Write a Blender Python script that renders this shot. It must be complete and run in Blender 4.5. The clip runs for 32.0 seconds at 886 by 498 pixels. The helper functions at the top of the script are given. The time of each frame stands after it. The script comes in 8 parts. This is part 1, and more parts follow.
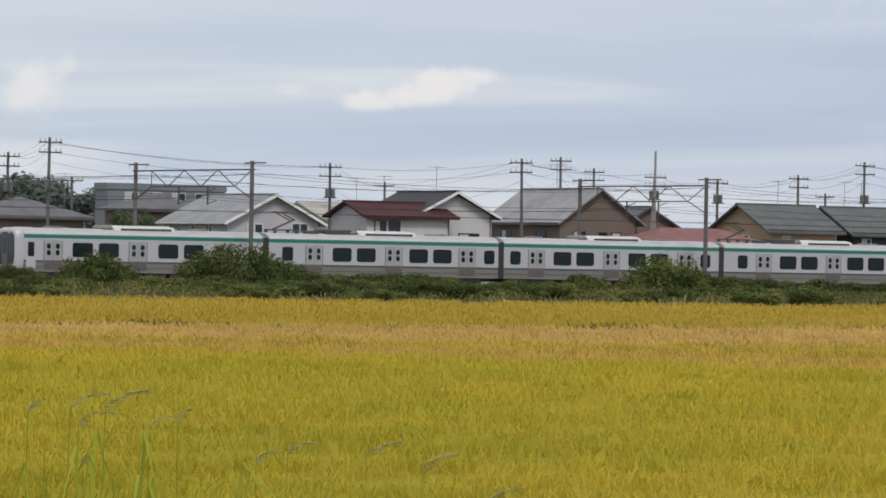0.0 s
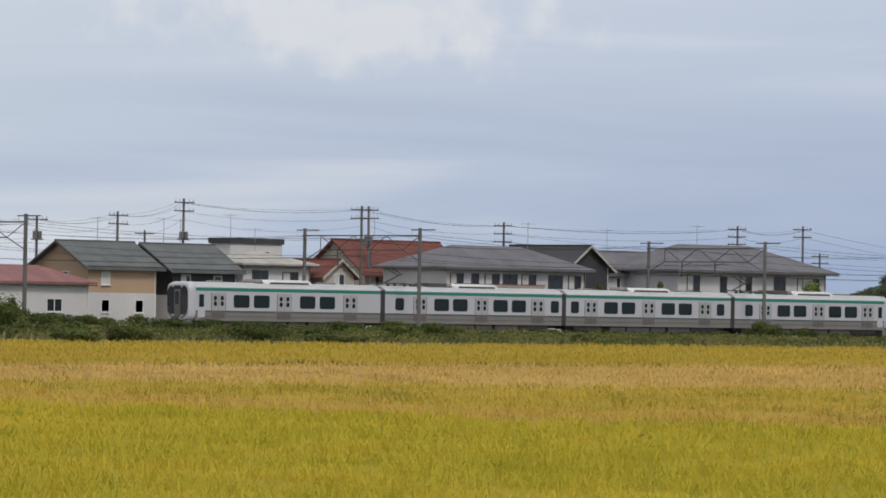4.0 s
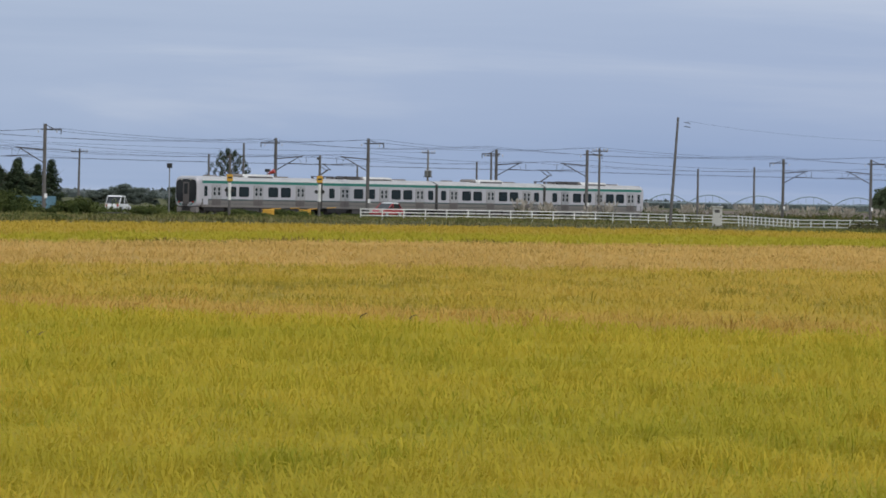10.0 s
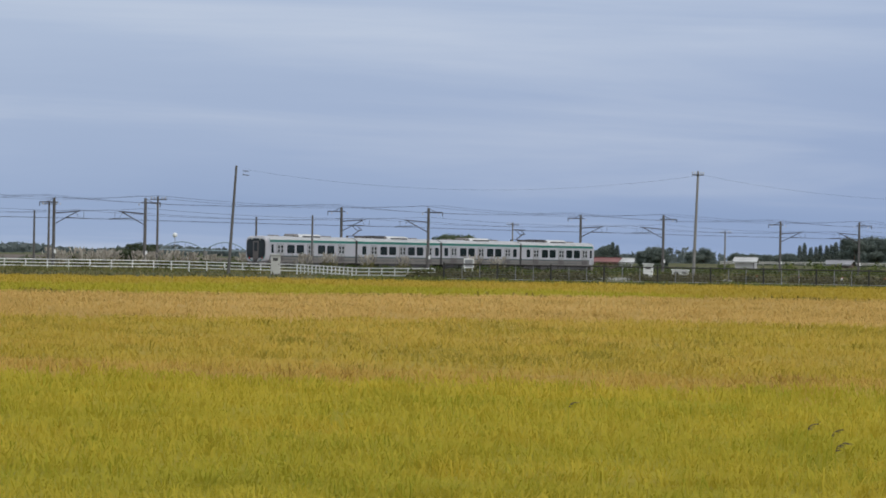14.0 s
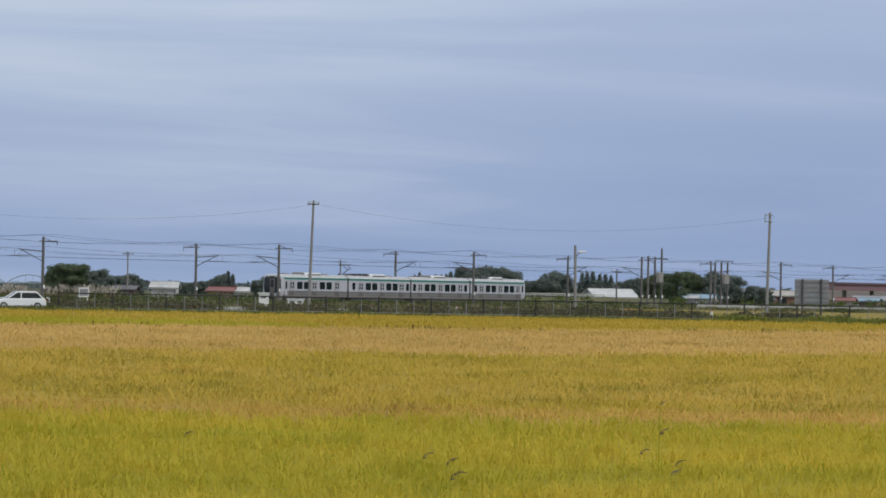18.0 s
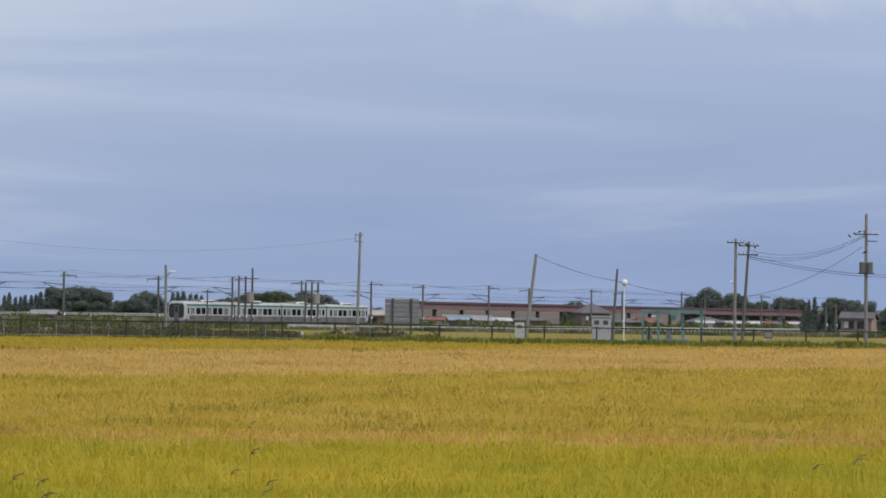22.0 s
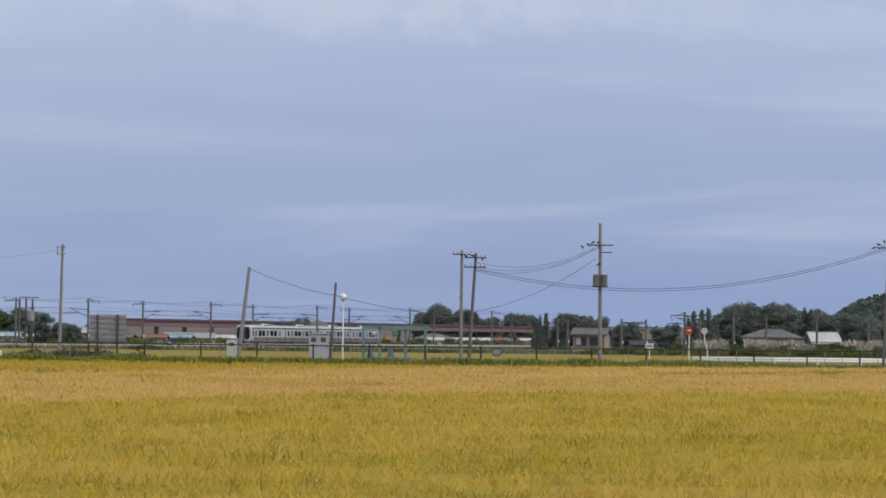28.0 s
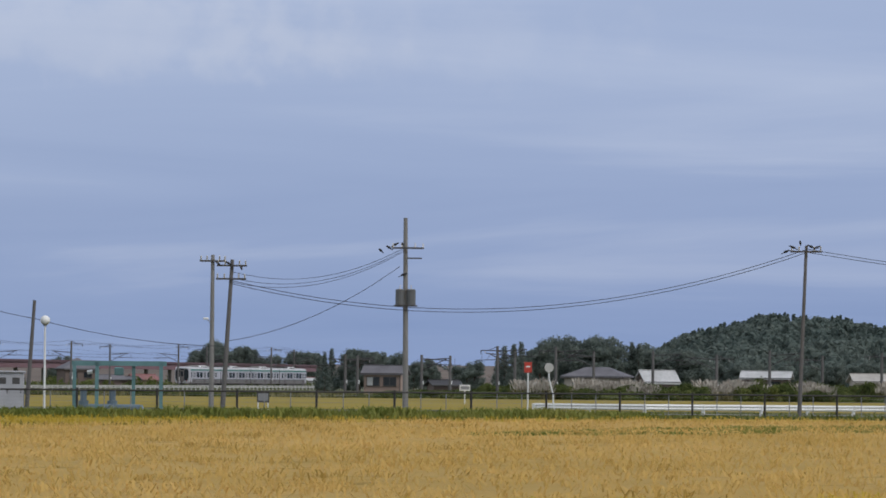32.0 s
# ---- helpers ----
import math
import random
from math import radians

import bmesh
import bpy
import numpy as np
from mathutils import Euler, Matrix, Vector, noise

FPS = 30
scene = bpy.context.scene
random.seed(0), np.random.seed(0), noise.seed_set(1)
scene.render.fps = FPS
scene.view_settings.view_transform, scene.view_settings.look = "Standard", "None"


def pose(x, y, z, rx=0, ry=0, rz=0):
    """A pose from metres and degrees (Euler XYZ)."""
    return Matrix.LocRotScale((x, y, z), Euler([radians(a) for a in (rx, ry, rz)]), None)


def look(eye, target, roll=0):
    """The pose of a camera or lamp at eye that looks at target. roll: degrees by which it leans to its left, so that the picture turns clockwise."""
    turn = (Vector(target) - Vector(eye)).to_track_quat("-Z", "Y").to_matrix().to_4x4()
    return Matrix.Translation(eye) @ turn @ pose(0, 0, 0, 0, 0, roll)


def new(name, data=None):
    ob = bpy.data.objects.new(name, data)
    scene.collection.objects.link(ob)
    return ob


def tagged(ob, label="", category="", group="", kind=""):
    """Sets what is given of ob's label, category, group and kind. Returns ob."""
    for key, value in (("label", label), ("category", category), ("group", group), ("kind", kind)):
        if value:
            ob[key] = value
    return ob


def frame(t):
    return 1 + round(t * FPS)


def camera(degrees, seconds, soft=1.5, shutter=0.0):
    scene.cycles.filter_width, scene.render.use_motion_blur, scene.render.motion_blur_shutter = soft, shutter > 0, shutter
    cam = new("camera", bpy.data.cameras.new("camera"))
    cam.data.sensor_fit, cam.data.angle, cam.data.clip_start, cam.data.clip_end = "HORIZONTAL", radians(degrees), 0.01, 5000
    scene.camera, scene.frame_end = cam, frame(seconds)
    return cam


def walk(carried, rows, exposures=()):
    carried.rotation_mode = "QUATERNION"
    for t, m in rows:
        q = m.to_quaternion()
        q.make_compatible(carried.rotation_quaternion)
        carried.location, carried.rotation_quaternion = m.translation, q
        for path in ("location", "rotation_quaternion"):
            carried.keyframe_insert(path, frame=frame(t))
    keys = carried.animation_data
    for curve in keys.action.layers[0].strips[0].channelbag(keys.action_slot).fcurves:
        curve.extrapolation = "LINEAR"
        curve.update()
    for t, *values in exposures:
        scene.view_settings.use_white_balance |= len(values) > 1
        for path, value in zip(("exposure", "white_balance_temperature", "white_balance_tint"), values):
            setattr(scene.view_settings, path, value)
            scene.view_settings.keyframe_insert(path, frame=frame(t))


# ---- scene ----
# Camera: a tripod pan over a rice field that follows a departing train; at the end it closes in on the far fence.
# Bearings are degrees clockwise from +y (square to the railway); rows: seconds, bearing, tilt, lean, metres moved forward.
EYE_Z = 2.9
PAN = [
    (0.0, 33.828, 0.136, 1.01, 0.0), (0.5, 34.746, 0.223, 1.08, 0.0),
    (1.0, 35.701, 0.297, 1.08, 0.0), (1.5, 36.724, 0.377, 1.09, 0.0),
    (2.0, 37.819, 0.465, 1.09, 0.0), (2.5, 39.196, 0.551, 1.00, 0.0),
    (4.5, 43.087, 0.579, 0.99, 0.0), (5.0, 44.006, 0.319, 0.96, 0.0),
    (5.5, 45.452, 0.303, 0.93, 0.0), (6.0, 46.792, 0.252, 0.96, 0.0),
    (6.5, 48.223, 0.138, 0.96, 0.0), (7.0, 49.126, 0.025, 0.97, 0.0),
    (7.5, 49.621, -0.057, 1.02, 0.0), (8.0, 51.112, -0.038, 1.00, 0.0),
    (8.5, 52.258, -0.048, 0.98, 0.0), (9.0, 53.383, -0.863, 1.02, 0.0),
    (9.5, 53.898, -1.091, 1.00, 0.0), (10.0, 54.887, -0.638, 1.03, 0.0),
    (10.5, 55.474, -0.537, 1.01, 0.0), (11.0, 57.014, -0.393, 0.99, 0.0),
    (11.5, 58.086, -0.272, 1.03, 0.0), (12.0, 58.156, -0.218, 1.00, 0.0),
    (12.5, 58.090, -0.176, 1.00, 0.0), (13.0, 58.180, -0.131, 1.00, 0.0),
    (13.5, 59.162, -0.039, 0.99, 0.0), (14.0, 60.385, 0.061, 1.00, 0.0),
    (14.5, 60.405, 0.080, 0.99, 0.0), (15.0, 61.362, 0.155, 0.99, 0.0),
    (15.5, 62.373, 0.246, 1.02, 0.0), (17.5, 64.484, 0.463, 1.03, 0.0),
    (18.0, 65.176, 0.508, 1.01, 0.0), (18.5, 65.346, 0.530, 0.97, 0.0),
    (19.0, 65.989, 0.577, 0.99, 0.0), (19.5, 66.484, 0.605, 0.94, 0.0),
    (20.0, 67.037, 0.644, 0.91, 0.0), (20.5, 68.261, 0.720, 0.89, 0.0),
    (21.0, 69.038, 0.762, 0.90, 0.0), (21.5, 69.675, 0.794, 0.93, 0.0),
    (22.0, 70.280, 0.837, 0.84, 0.0), (22.5, 70.466, 0.857, 0.86, 0.0),
    (23.0, 71.125, 0.906, 0.81, 0.0), (23.5, 71.619, 0.924, 0.80, 0.0),
    (24.0, 71.766, 0.937, 0.80, 0.0), (24.5, 71.875, 0.944, 0.77, 0.0),
    (25.0, 72.217, 0.987, 0.79, 0.0), (25.5, 72.965, 1.019, 0.69, 0.0),
    (27.0, 73.590, 1.045, 0.63, 0.0), (27.5, 73.681, 1.058, 0.61, 7.0),
    (28.0, 73.622, 1.095, 0.66, 24.0), (28.5, 74.199, 1.196, 0.63, 43.4),
    (29.0, 74.527, 1.309, 0.72, 62.8), (29.5, 74.909, 1.428, 0.62, 82.2),
    (30.0, 75.016, 1.485, 0.64, 101.6), (30.5, 75.307, 1.560, 0.62, 118.0),
    (31.0, 75.595, 1.587, 0.59, 125.0), (31.5, 75.862, 1.605, 0.56, 126.0),
    (32.0, 76.281, 1.618, 0.57, 126.0),
]


def polar(bearing, d, z=0.0):
    """The point at a bearing and a distance from the tripod."""
    a = radians(bearing)
    return Vector((d * math.sin(a), d * math.cos(a), z))


def aim(bearing, tilt, lean, forward):
    eye = polar(75.0, forward, EYE_Z)
    a, e = radians(bearing), radians(tilt)
    return look(eye, eye + Vector((math.sin(a) * math.cos(e), math.cos(a) * math.cos(e), math.sin(e))), lean)


cam = camera(11.029, 32.0, soft=1.7)
walk(cam, [(t, aim(b, e, l, d)) for t, b, e, l, d in PAN],
     [(0.0, -0.02, 6600, 10.5), (4.5, -0.04, 6640, 10.5), (9.0, -0.04, 6480, 11.5), (10.5, -0.06, 6400, 9), (15.0, -0.08, 6350, 9), (20.0, -0.06, 6400, 9),
      (24.0, -0.02, 6530, 11.5), (28.4, -0.02, 6530, 12.5), (29.6, -0.16, 6250, 12), (32.0, -0.16, 6250, 12)])

# ---- light: a bright overcast afternoon, thin sun through cloud ----
SUN_AZ, SUN_EL = radians(200), radians(48)     # clockwise from +y: behind the camera, to its left


def make_sky():
    world = bpy.data.worlds.new("sky")
    world.use_nodes = True
    nt = world.node_tree
    n, l = nt.nodes, nt.links
    bg = n["Background"]
    sky = n.new("ShaderNodeTexSky")
    sky.sky_type = 'NISHITA'
    sky.sun_disc = False
    sky.sun_elevation, sky.sun_rotation = SUN_EL, SUN_AZ
    sky.dust_density = 2.0
    co = n.new("ShaderNodeTexCoord")
    # long flat cloud layers
    mp = n.new("ShaderNodeMapping")
    mp.inputs["Scale"].default_value = (2.6, 2.6, 34.0)
    l.new(co.outputs["Generated"], mp.inputs["Vector"])
    n1 = n.new("ShaderNodeTexNoise")
    n1.inputs["Scale"].default_value = 1.5
    n1.inputs["Detail"].default_value = 7.0
    n1.inputs["Roughness"].default_value = 0.52
    n1.inputs["Distortion"].default_value = 0.5
    l.new(mp.outputs["Vector"], n1.inputs["Vector"])
    r1 = n.new("ShaderNodeValToRGB")
    r1.color_ramp.elements[0].position, r1.color_ramp.elements[0].color = 0.30, (0.37, 0.465, 0.65, 1)
    r1.color_ramp.elements[1].position, r1.color_ramp.elements[1].color = 0.75, (0.78, 0.80, 0.85, 1)
    e = r1.color_ramp.elements.new(0.52)
    e.color = (0.46, 0.545, 0.71, 1)
    l.new(n1.outputs["Fac"], r1.inputs["Fac"])
    # cloud cover thickens upwards
    sp = n.new("ShaderNodeSeparateXYZ")
    l.new(co.outputs["Generated"], sp.inputs["Vector"])
    up = n.new("ShaderNodeMapRange")
    up.inputs["From Min"].default_value, up.inputs["From Max"].default_value = 0.012, 0.085
    up.inputs["To Min"].default_value, up.inputs["To Max"].default_value = 0.0, 0.72
    l.new(sp.outputs["Z"], up.inputs["Value"])
    top = n.new("ShaderNodeMix")
    top.data_type = 'RGBA'
    top.inputs["B"].default_value = (0.72, 0.75, 0.82, 1)
    l.new(up.outputs["Result"], top.inputs["Factor"])
    l.new(r1.outputs["Color"], top.inputs["A"])
    # the cloud is thinner and brighter on the sun's side
    dim = n.new("ShaderNodeMapRange")
    dim.inputs["From Min"].default_value, dim.inputs["From Max"].default_value = 0.45, 0.98
    l.new(sp.outputs["X"], dim.inputs["Value"])
    tone = n.new("ShaderNodeMix")
    tone.data_type = 'RGBA'
    tone.inputs["A"].default_value, tone.inputs["B"].default_value = (1.22, 1.21, 1.13, 1), (0.675, 0.76, 0.94, 1)
    l.new(dim.outputs["Result"], tone.inputs["Factor"])
    dm = n.new("ShaderNodeVectorMath")
    dm.operation = 'MULTIPLY'
    l.new(top.outputs["Result"], dm.inputs[0])
    l.new(tone.outputs["Result"], dm.inputs[1])
    # thin blue of the clear sky between
    sc = n.new("ShaderNodeVectorMath")
    sc.operation = 'SCALE'
    sc.inputs["Scale"].default_value = 0.10
    l.new(sky.outputs["Color"], sc.inputs[0])
    mix = n.new("ShaderNodeMix")
    mix.data_type = 'RGBA'
    mix.inputs["Factor"].default_value = 0.85
    l.new(sc.outputs["Vector"], mix.inputs["A"])
    # small heaped clouds low on the left
    base = dm.outputs["Vector"]
    puff = n.new("ShaderNodeTexNoise")
    puff.inputs["Scale"].default_value, puff.inputs["Detail"].default_value = 95.0, 6
    l.new(co.outputs["Generated"], puff.inputs["Vector"])
    for bearing, height, wide, tall, dense in ((32.95, 0.0340, 0.0100, 0.0026, 0.85), (33.40, 0.0356, 0.0105, 0.0036, 0.95), (33.80, 0.0382, 0.0105, 0.0044, 0.95), (34.22, 0.0402, 0.0085, 0.0032, 0.9), (28.7, 0.0375, 0.0105, 0.0085, 0.8), (72.3, 0.0740, 0.070, 0.0130, 0.16), (75.6, 0.0735, 0.070, 0.0120, 0.07), (41.0, 0.0620, 0.060, 0.0140, 0.5), (31.9, 0.0365, 0.0045, 0.0016, 0.35)):
        a = radians(bearing)
        off = n.new("ShaderNodeVectorMath")
        off.operation = 'SUBTRACT'
        off.inputs[1].default_value = (math.sin(a), math.cos(a), height)
        l.new(co.outputs["Generated"], off.inputs[0])
        sq = n.new("ShaderNodeVectorMath")
        sq.operation = 'MULTIPLY'
        sq.inputs[1].default_value = (1 / wide, 1 / wide, 1 / tall)
        l.new(off.outputs["Vector"], sq.inputs[0])
        ln = n.new("ShaderNodeVectorMath")
        ln.operation = 'LENGTH'
        l.new(sq.outputs["Vector"], ln.inputs[0])
        ad = n.new("ShaderNodeMath")
        ad.operation = 'MULTIPLY_ADD'
        ad.inputs[1].default_value = 1.9
        l.new(puff.outputs["Fac"], ad.inputs[0])
        neg = n.new("ShaderNodeMath")
        neg.operation = 'MULTIPLY'
        neg.inputs[1].default_value = -1.0
        l.new(ln.outputs["Value"], neg.inputs[0])
        l.new(neg.outputs[0], ad.inputs[2])
        rg = n.new("ShaderNodeMapRange")
        rg.interpolation_type = 'SMOOTHSTEP'
        rg.inputs["From Min"].default_value, rg.inputs["From Max"].default_value = 0.0, 0.75
        rg.inputs["To Max"].default_value = dense
        l.new(ad.outputs[0], rg.inputs["Value"])
        cl = n.new("ShaderNodeMix")
        cl.data_type = 'RGBA'
        cl.inputs["B"].default_value = (0.90, 0.89, 0.90, 1)
        l.new(rg.outputs["Result"], cl.inputs["Factor"])
        l.new(base, cl.inputs["A"])
        base = cl.outputs["Result"]
    l.new(base, mix.inputs["B"])
    l.new(mix.outputs["Result"], bg.inputs["Color"])
    bg.inputs["Strength"].default_value = 1.0
    scene.world = world


make_sky()
sun = new("sun", bpy.data.lights.new("sun", 'SUN'))
sun.data.energy, sun.data.angle, sun.data.color = 1.5, radians(12), (1.0, 0.95, 0.86)
sun.matrix_world = look((0, 0, 300), Vector((0, 0, 300)) - Vector((math.sin(SUN_AZ) * math.cos(SUN_EL), math.cos(SUN_AZ) * math.cos(SUN_EL), math.sin(SUN_EL))))


# ---- materials ----
def material(name, color, rough=0.7, metal=0.0, vary=0.15, scale=1.0, bump=0.0, fine=20.0, island=0.0, rand=0.0, streak=1.0, spec=None):
    """A surface: base colour, varied by stains at `scale` per metre and grain at `fine`; island and rand vary it piece by piece."""
    m = bpy.data.materials.new(name)
    m.use_nodes = True
    nt = m.node_tree
    n, l = nt.nodes, nt.links
    b = n["Principled BSDF"]
    b.inputs["Roughness"].default_value, b.inputs["Metallic"].default_value = rough, metal
    if spec is not None:
        b.inputs["Specular IOR Level"].default_value = spec
    co = n.new("ShaderNodeTexCoord")
    mp = n.new("ShaderNodeMapping")
    mp.inputs["Scale"].default_value = (1, 1, streak)
    l.new(co.outputs["Object"], mp.inputs["Vector"])
    big, small = n.new("ShaderNodeTexNoise"), n.new("ShaderNodeTexNoise")
    big.inputs["Scale"].default_value, small.inputs["Scale"].default_value = scale, fine
    big.inputs["Detail"].default_value = 4
    l.new(mp.outputs["Vector"], big.inputs["Vector"])
    l.new(mp.outputs["Vector"], small.inputs["Vector"])
    add = n.new("ShaderNodeMath")
    add.operation = 'MULTIPLY_ADD'
    add.inputs[1].default_value = 0.5
    l.new(small.outputs["Fac"], add.inputs[0])
    l.new(big.outputs["Fac"], add.inputs[2])
    value = add.outputs[0]
    if island or rand:
        src = n.new("ShaderNodeNewGeometry").outputs["Random Per Island"] if island else n.new("ShaderNodeObjectInfo").outputs["Random"]
        a2 = n.new("ShaderNodeMath")
        a2.operation = 'MULTIPLY_ADD'
        a2.inputs[1].default_value = (island or rand)
        l.new(src, a2.inputs[0])
        l.new(value, a2.inputs[2])
        value = a2.outputs[0]
    mid = 0.75 + (island or rand) / 2
    mr = n.new("ShaderNodeMapRange")
    mr.inputs["From Min"].default_value, mr.inputs["From Max"].default_value = mid - 0.5, mid + 0.5
    mr.inputs["To Min"].default_value, mr.inputs["To Max"].default_value = 1 - vary * 1.6, 1 + vary * 1.6
    l.new(value, mr.inputs["Value"])
    mul = n.new("ShaderNodeVectorMath")
    mul.operation = 'SCALE'
    mul.inputs[0].default_value = color
    l.new(mr.outputs["Result"], mul.inputs["Scale"])
    l.new(mul.outputs["Vector"], b.inputs["Base Color"])
    if bump:
        bp = n.new("ShaderNodeBump")
        bp.inputs["Strength"].default_value, bp.inputs["Distance"].default_value = bump, 0.02
        l.new(small.outputs["Fac"], bp.inputs["Height"])
        l.new(bp.outputs["Normal"], b.inputs["Normal"])
    return m


def two_tone(name, c1, c2, scale=0.2, stretch=(1, 1, 1), rough=0.85, island=0.25, low=0.38, high=0.62, transl=0.0):
    """Growth that drifts between two colours from patch to patch and from blade to blade (world-sized patches)."""
    m = bpy.data.materials.new(name)
    m.use_nodes = True
    nt = m.node_tree
    n, l = nt.nodes, nt.links
    b = n["Principled BSDF"]
    b.inputs["Roughness"].default_value = rough
    b.inputs["Specular IOR Level"].default_value = 0.2
    g = n.new("ShaderNodeNewGeometry")
    mp = n.new("ShaderNodeMapping")
    mp.inputs["Scale"].default_value = stretch
    l.new(g.outputs["Position"], mp.inputs["Vector"])
    tex = n.new("ShaderNodeTexNoise")
    tex.inputs["Scale"].default_value, tex.inputs["Detail"].default_value = scale, 5
    tex.inputs["Roughness"].default_value = 0.6
    l.new(mp.outputs["Vector"], tex.inputs["Vector"])
    a = n.new("ShaderNodeMath")
    a.operation = 'MULTIPLY_ADD'
    a.inputs[1].default_value = island
    l.new(g.outputs["Random Per Island"], a.inputs[0])
    l.new(tex.outputs["Fac"], a.inputs[2])
    mr = n.new("ShaderNodeMapRange")
    mr.inputs["From Min"].default_value, mr.inputs["From Max"].default_value = low + island / 2, high + island / 2
    l.new(a.outputs[0], mr.inputs["Value"])
    mx = n.new("ShaderNodeMix")
    mx.data_type = 'RGBA'
    mx.inputs["A"].default_value, mx.inputs["B"].default_value = (*c1, 1), (*c2, 1)
    l.new(mr.outputs["Result"], mx.inputs["Factor"])
    l.new(mx.outputs["Result"], b.inputs["Base Color"])
    if transl:
        b.inputs["Transmission Weight"].default_value = 0.0
        b.inputs["Subsurface Weight"].default_value = 0.0
        t = n.new("ShaderNodeBsdfTranslucent")
        s = n.new("ShaderNodeMixShader")
        s.inputs["Fac"].default_value = transl
        l.new(mx.outputs["Result"], t.inputs["Color"])
        l.new(b.outputs["BSDF"], s.inputs[1])
        l.new(t.outputs["BSDF"], s.inputs[2])
        l.new(s.outputs["Shader"], n["Material Output"].inputs["Surface"])
    return m


def glass_material(name, tint):
    m = material(name, tint, rough=0.08, vary=0.05)
    m.node_tree.nodes["Principled BSDF"].inputs["Specular IOR Level"].default_value = 0.6
    return m


def rice(name, c1, c2, c3, scale, spot, cover, island=0.13, transl=0.45):
    """Standing rice: two tones drift over the stand, and a third shows where it is thin or beaten down; spot is per metre."""
    m = two_tone(name, c1, c2, scale, (1, 1, 0.3), island=island, low=0.30, high=0.70, transl=transl)
    nt = m.node_tree
    n, l = nt.nodes, nt.links
    old = next(x for x in n if x.bl_idname == "ShaderNodeMix")
    g = n.new("ShaderNodeNewGeometry")
    tex = n.new("ShaderNodeTexNoise")
    tex.inputs["Scale"].default_value, tex.inputs["Detail"].default_value, tex.inputs["Roughness"].default_value = spot, 4, 0.68
    tex.inputs["Distortion"].default_value = 0.6
    mp = n.new("ShaderNodeMapping")
    mp.inputs["Scale"].default_value = (1, 1, 0.3)
    l.new(g.outputs["Position"], mp.inputs["Vector"])
    l.new(mp.outputs["Vector"], tex.inputs["Vector"])
    jit = n.new("ShaderNodeMath")
    jit.operation = 'MULTIPLY_ADD'
    jit.inputs[1].default_value = 0.10
    l.new(g.outputs["Random Per Island"], jit.inputs[0])
    l.new(tex.outputs["Fac"], jit.inputs[2])
    mr = n.new("ShaderNodeMapRange")
    mr.interpolation_type = 'SMOOTHSTEP'
    mr.inputs["From Min"].default_value, mr.inputs["From Max"].default_value = cover, cover + 0.16
    mr.inputs["To Max"].default_value = 0.85
    l.new(jit.outputs[0], mr.inputs["Value"])
    mx = n.new("ShaderNodeMix")
    mx.data_type = 'RGBA'
    mx.inputs["B"].default_value = (*c3, 1)
    targets = [k.to_socket for k in old.outputs["Result"].links]
    l.new(old.outputs["Result"], mx.inputs["A"])
    l.new(mr.outputs["Result"], mx.inputs["Factor"])
    for k in targets:
        l.new(mx.outputs["Result"], k)
    return m


RICE_GREEN = rice("rice_ripening", (0.455, 0.40, 0.037), (0.65, 0.495, 0.060), (0.355, 0.36, 0.031), 0.16, 0.9, 0.56, 0.16)
RICE_TAN = rice("rice_ripe", (0.60, 0.405, 0.12), (0.74, 0.51, 0.18), (0.38, 0.25, 0.055), 0.06, 0.24, 0.565)
RICE_MIX = rice("rice_half_ripe", (0.52, 0.40, 0.050), (0.66, 0.46, 0.10), (0.30, 0.255, 0.034), 0.10, 0.30, 0.535)
RICE_FRINGE = rice("rice_red_gold", (0.55, 0.385, 0.075), (0.70, 0.46, 0.13), (0.36, 0.215, 0.055), 0.10, 0.6, 0.57)
RICE_YELLOW = rice("rice_yellow", (0.46, 0.345, 0.04), (0.58, 0.41, 0.072), (0.36, 0.26, 0.05), 0.05, 0.22, 0.62)
RICE_LUSH = rice("rice_green", (0.40, 0.37, 0.035), (0.53, 0.44, 0.05), (0.30, 0.30, 0.03), 0.08, 0.3, 0.64)
RICE_DULL = two_tone("rice_dull", (0.31, 0.245, 0.05), (0.44, 0.335, 0.072), 0.05, (1, 1, 0.3), island=0.3, low=0.25, high=0.75, transl=0.35)
GRASS = two_tone("grass", (0.075, 0.085, 0.035), (0.15, 0.14, 0.058), 0.12, transl=0.2)
WEED = two_tone("weeds", (0.10, 0.105, 0.04), (0.23, 0.20, 0.09), 0.25, transl=0.2)
LEAF = two_tone("leaves_dark", (0.044, 0.064, 0.018), (0.115, 0.135, 0.040), 0.5, transl=0.35)
DUSKY = two_tone("dusky_weeds", (0.06, 0.062, 0.03), (0.13, 0.115, 0.06), 0.3, transl=0.3)
VERGE = two_tone("verge_grass", (0.12, 0.145, 0.035), (0.21, 0.21, 0.07), 0.3, transl=0.3)
OLIVE = two_tone("olive_weeds", (0.11, 0.12, 0.035), (0.23, 0.215, 0.073), 0.3, transl=0.35)
LEAF_BRIGHT = two_tone("leaves_bright", (0.062, 0.092, 0.022), (0.16, 0.175, 0.052), 0.5, transl=0.3)
NEEDLE = two_tone("needles", (0.032, 0.05, 0.028), (0.068, 0.09, 0.048), 0.5, transl=0.25)
# hill woods: distance haze is put into this lifted, bluish leaf colour
HAZY_WOODS = two_tone("woods", (0.104, 0.137, 0.124), (0.164, 0.197, 0.171), 0.03, transl=0.45)
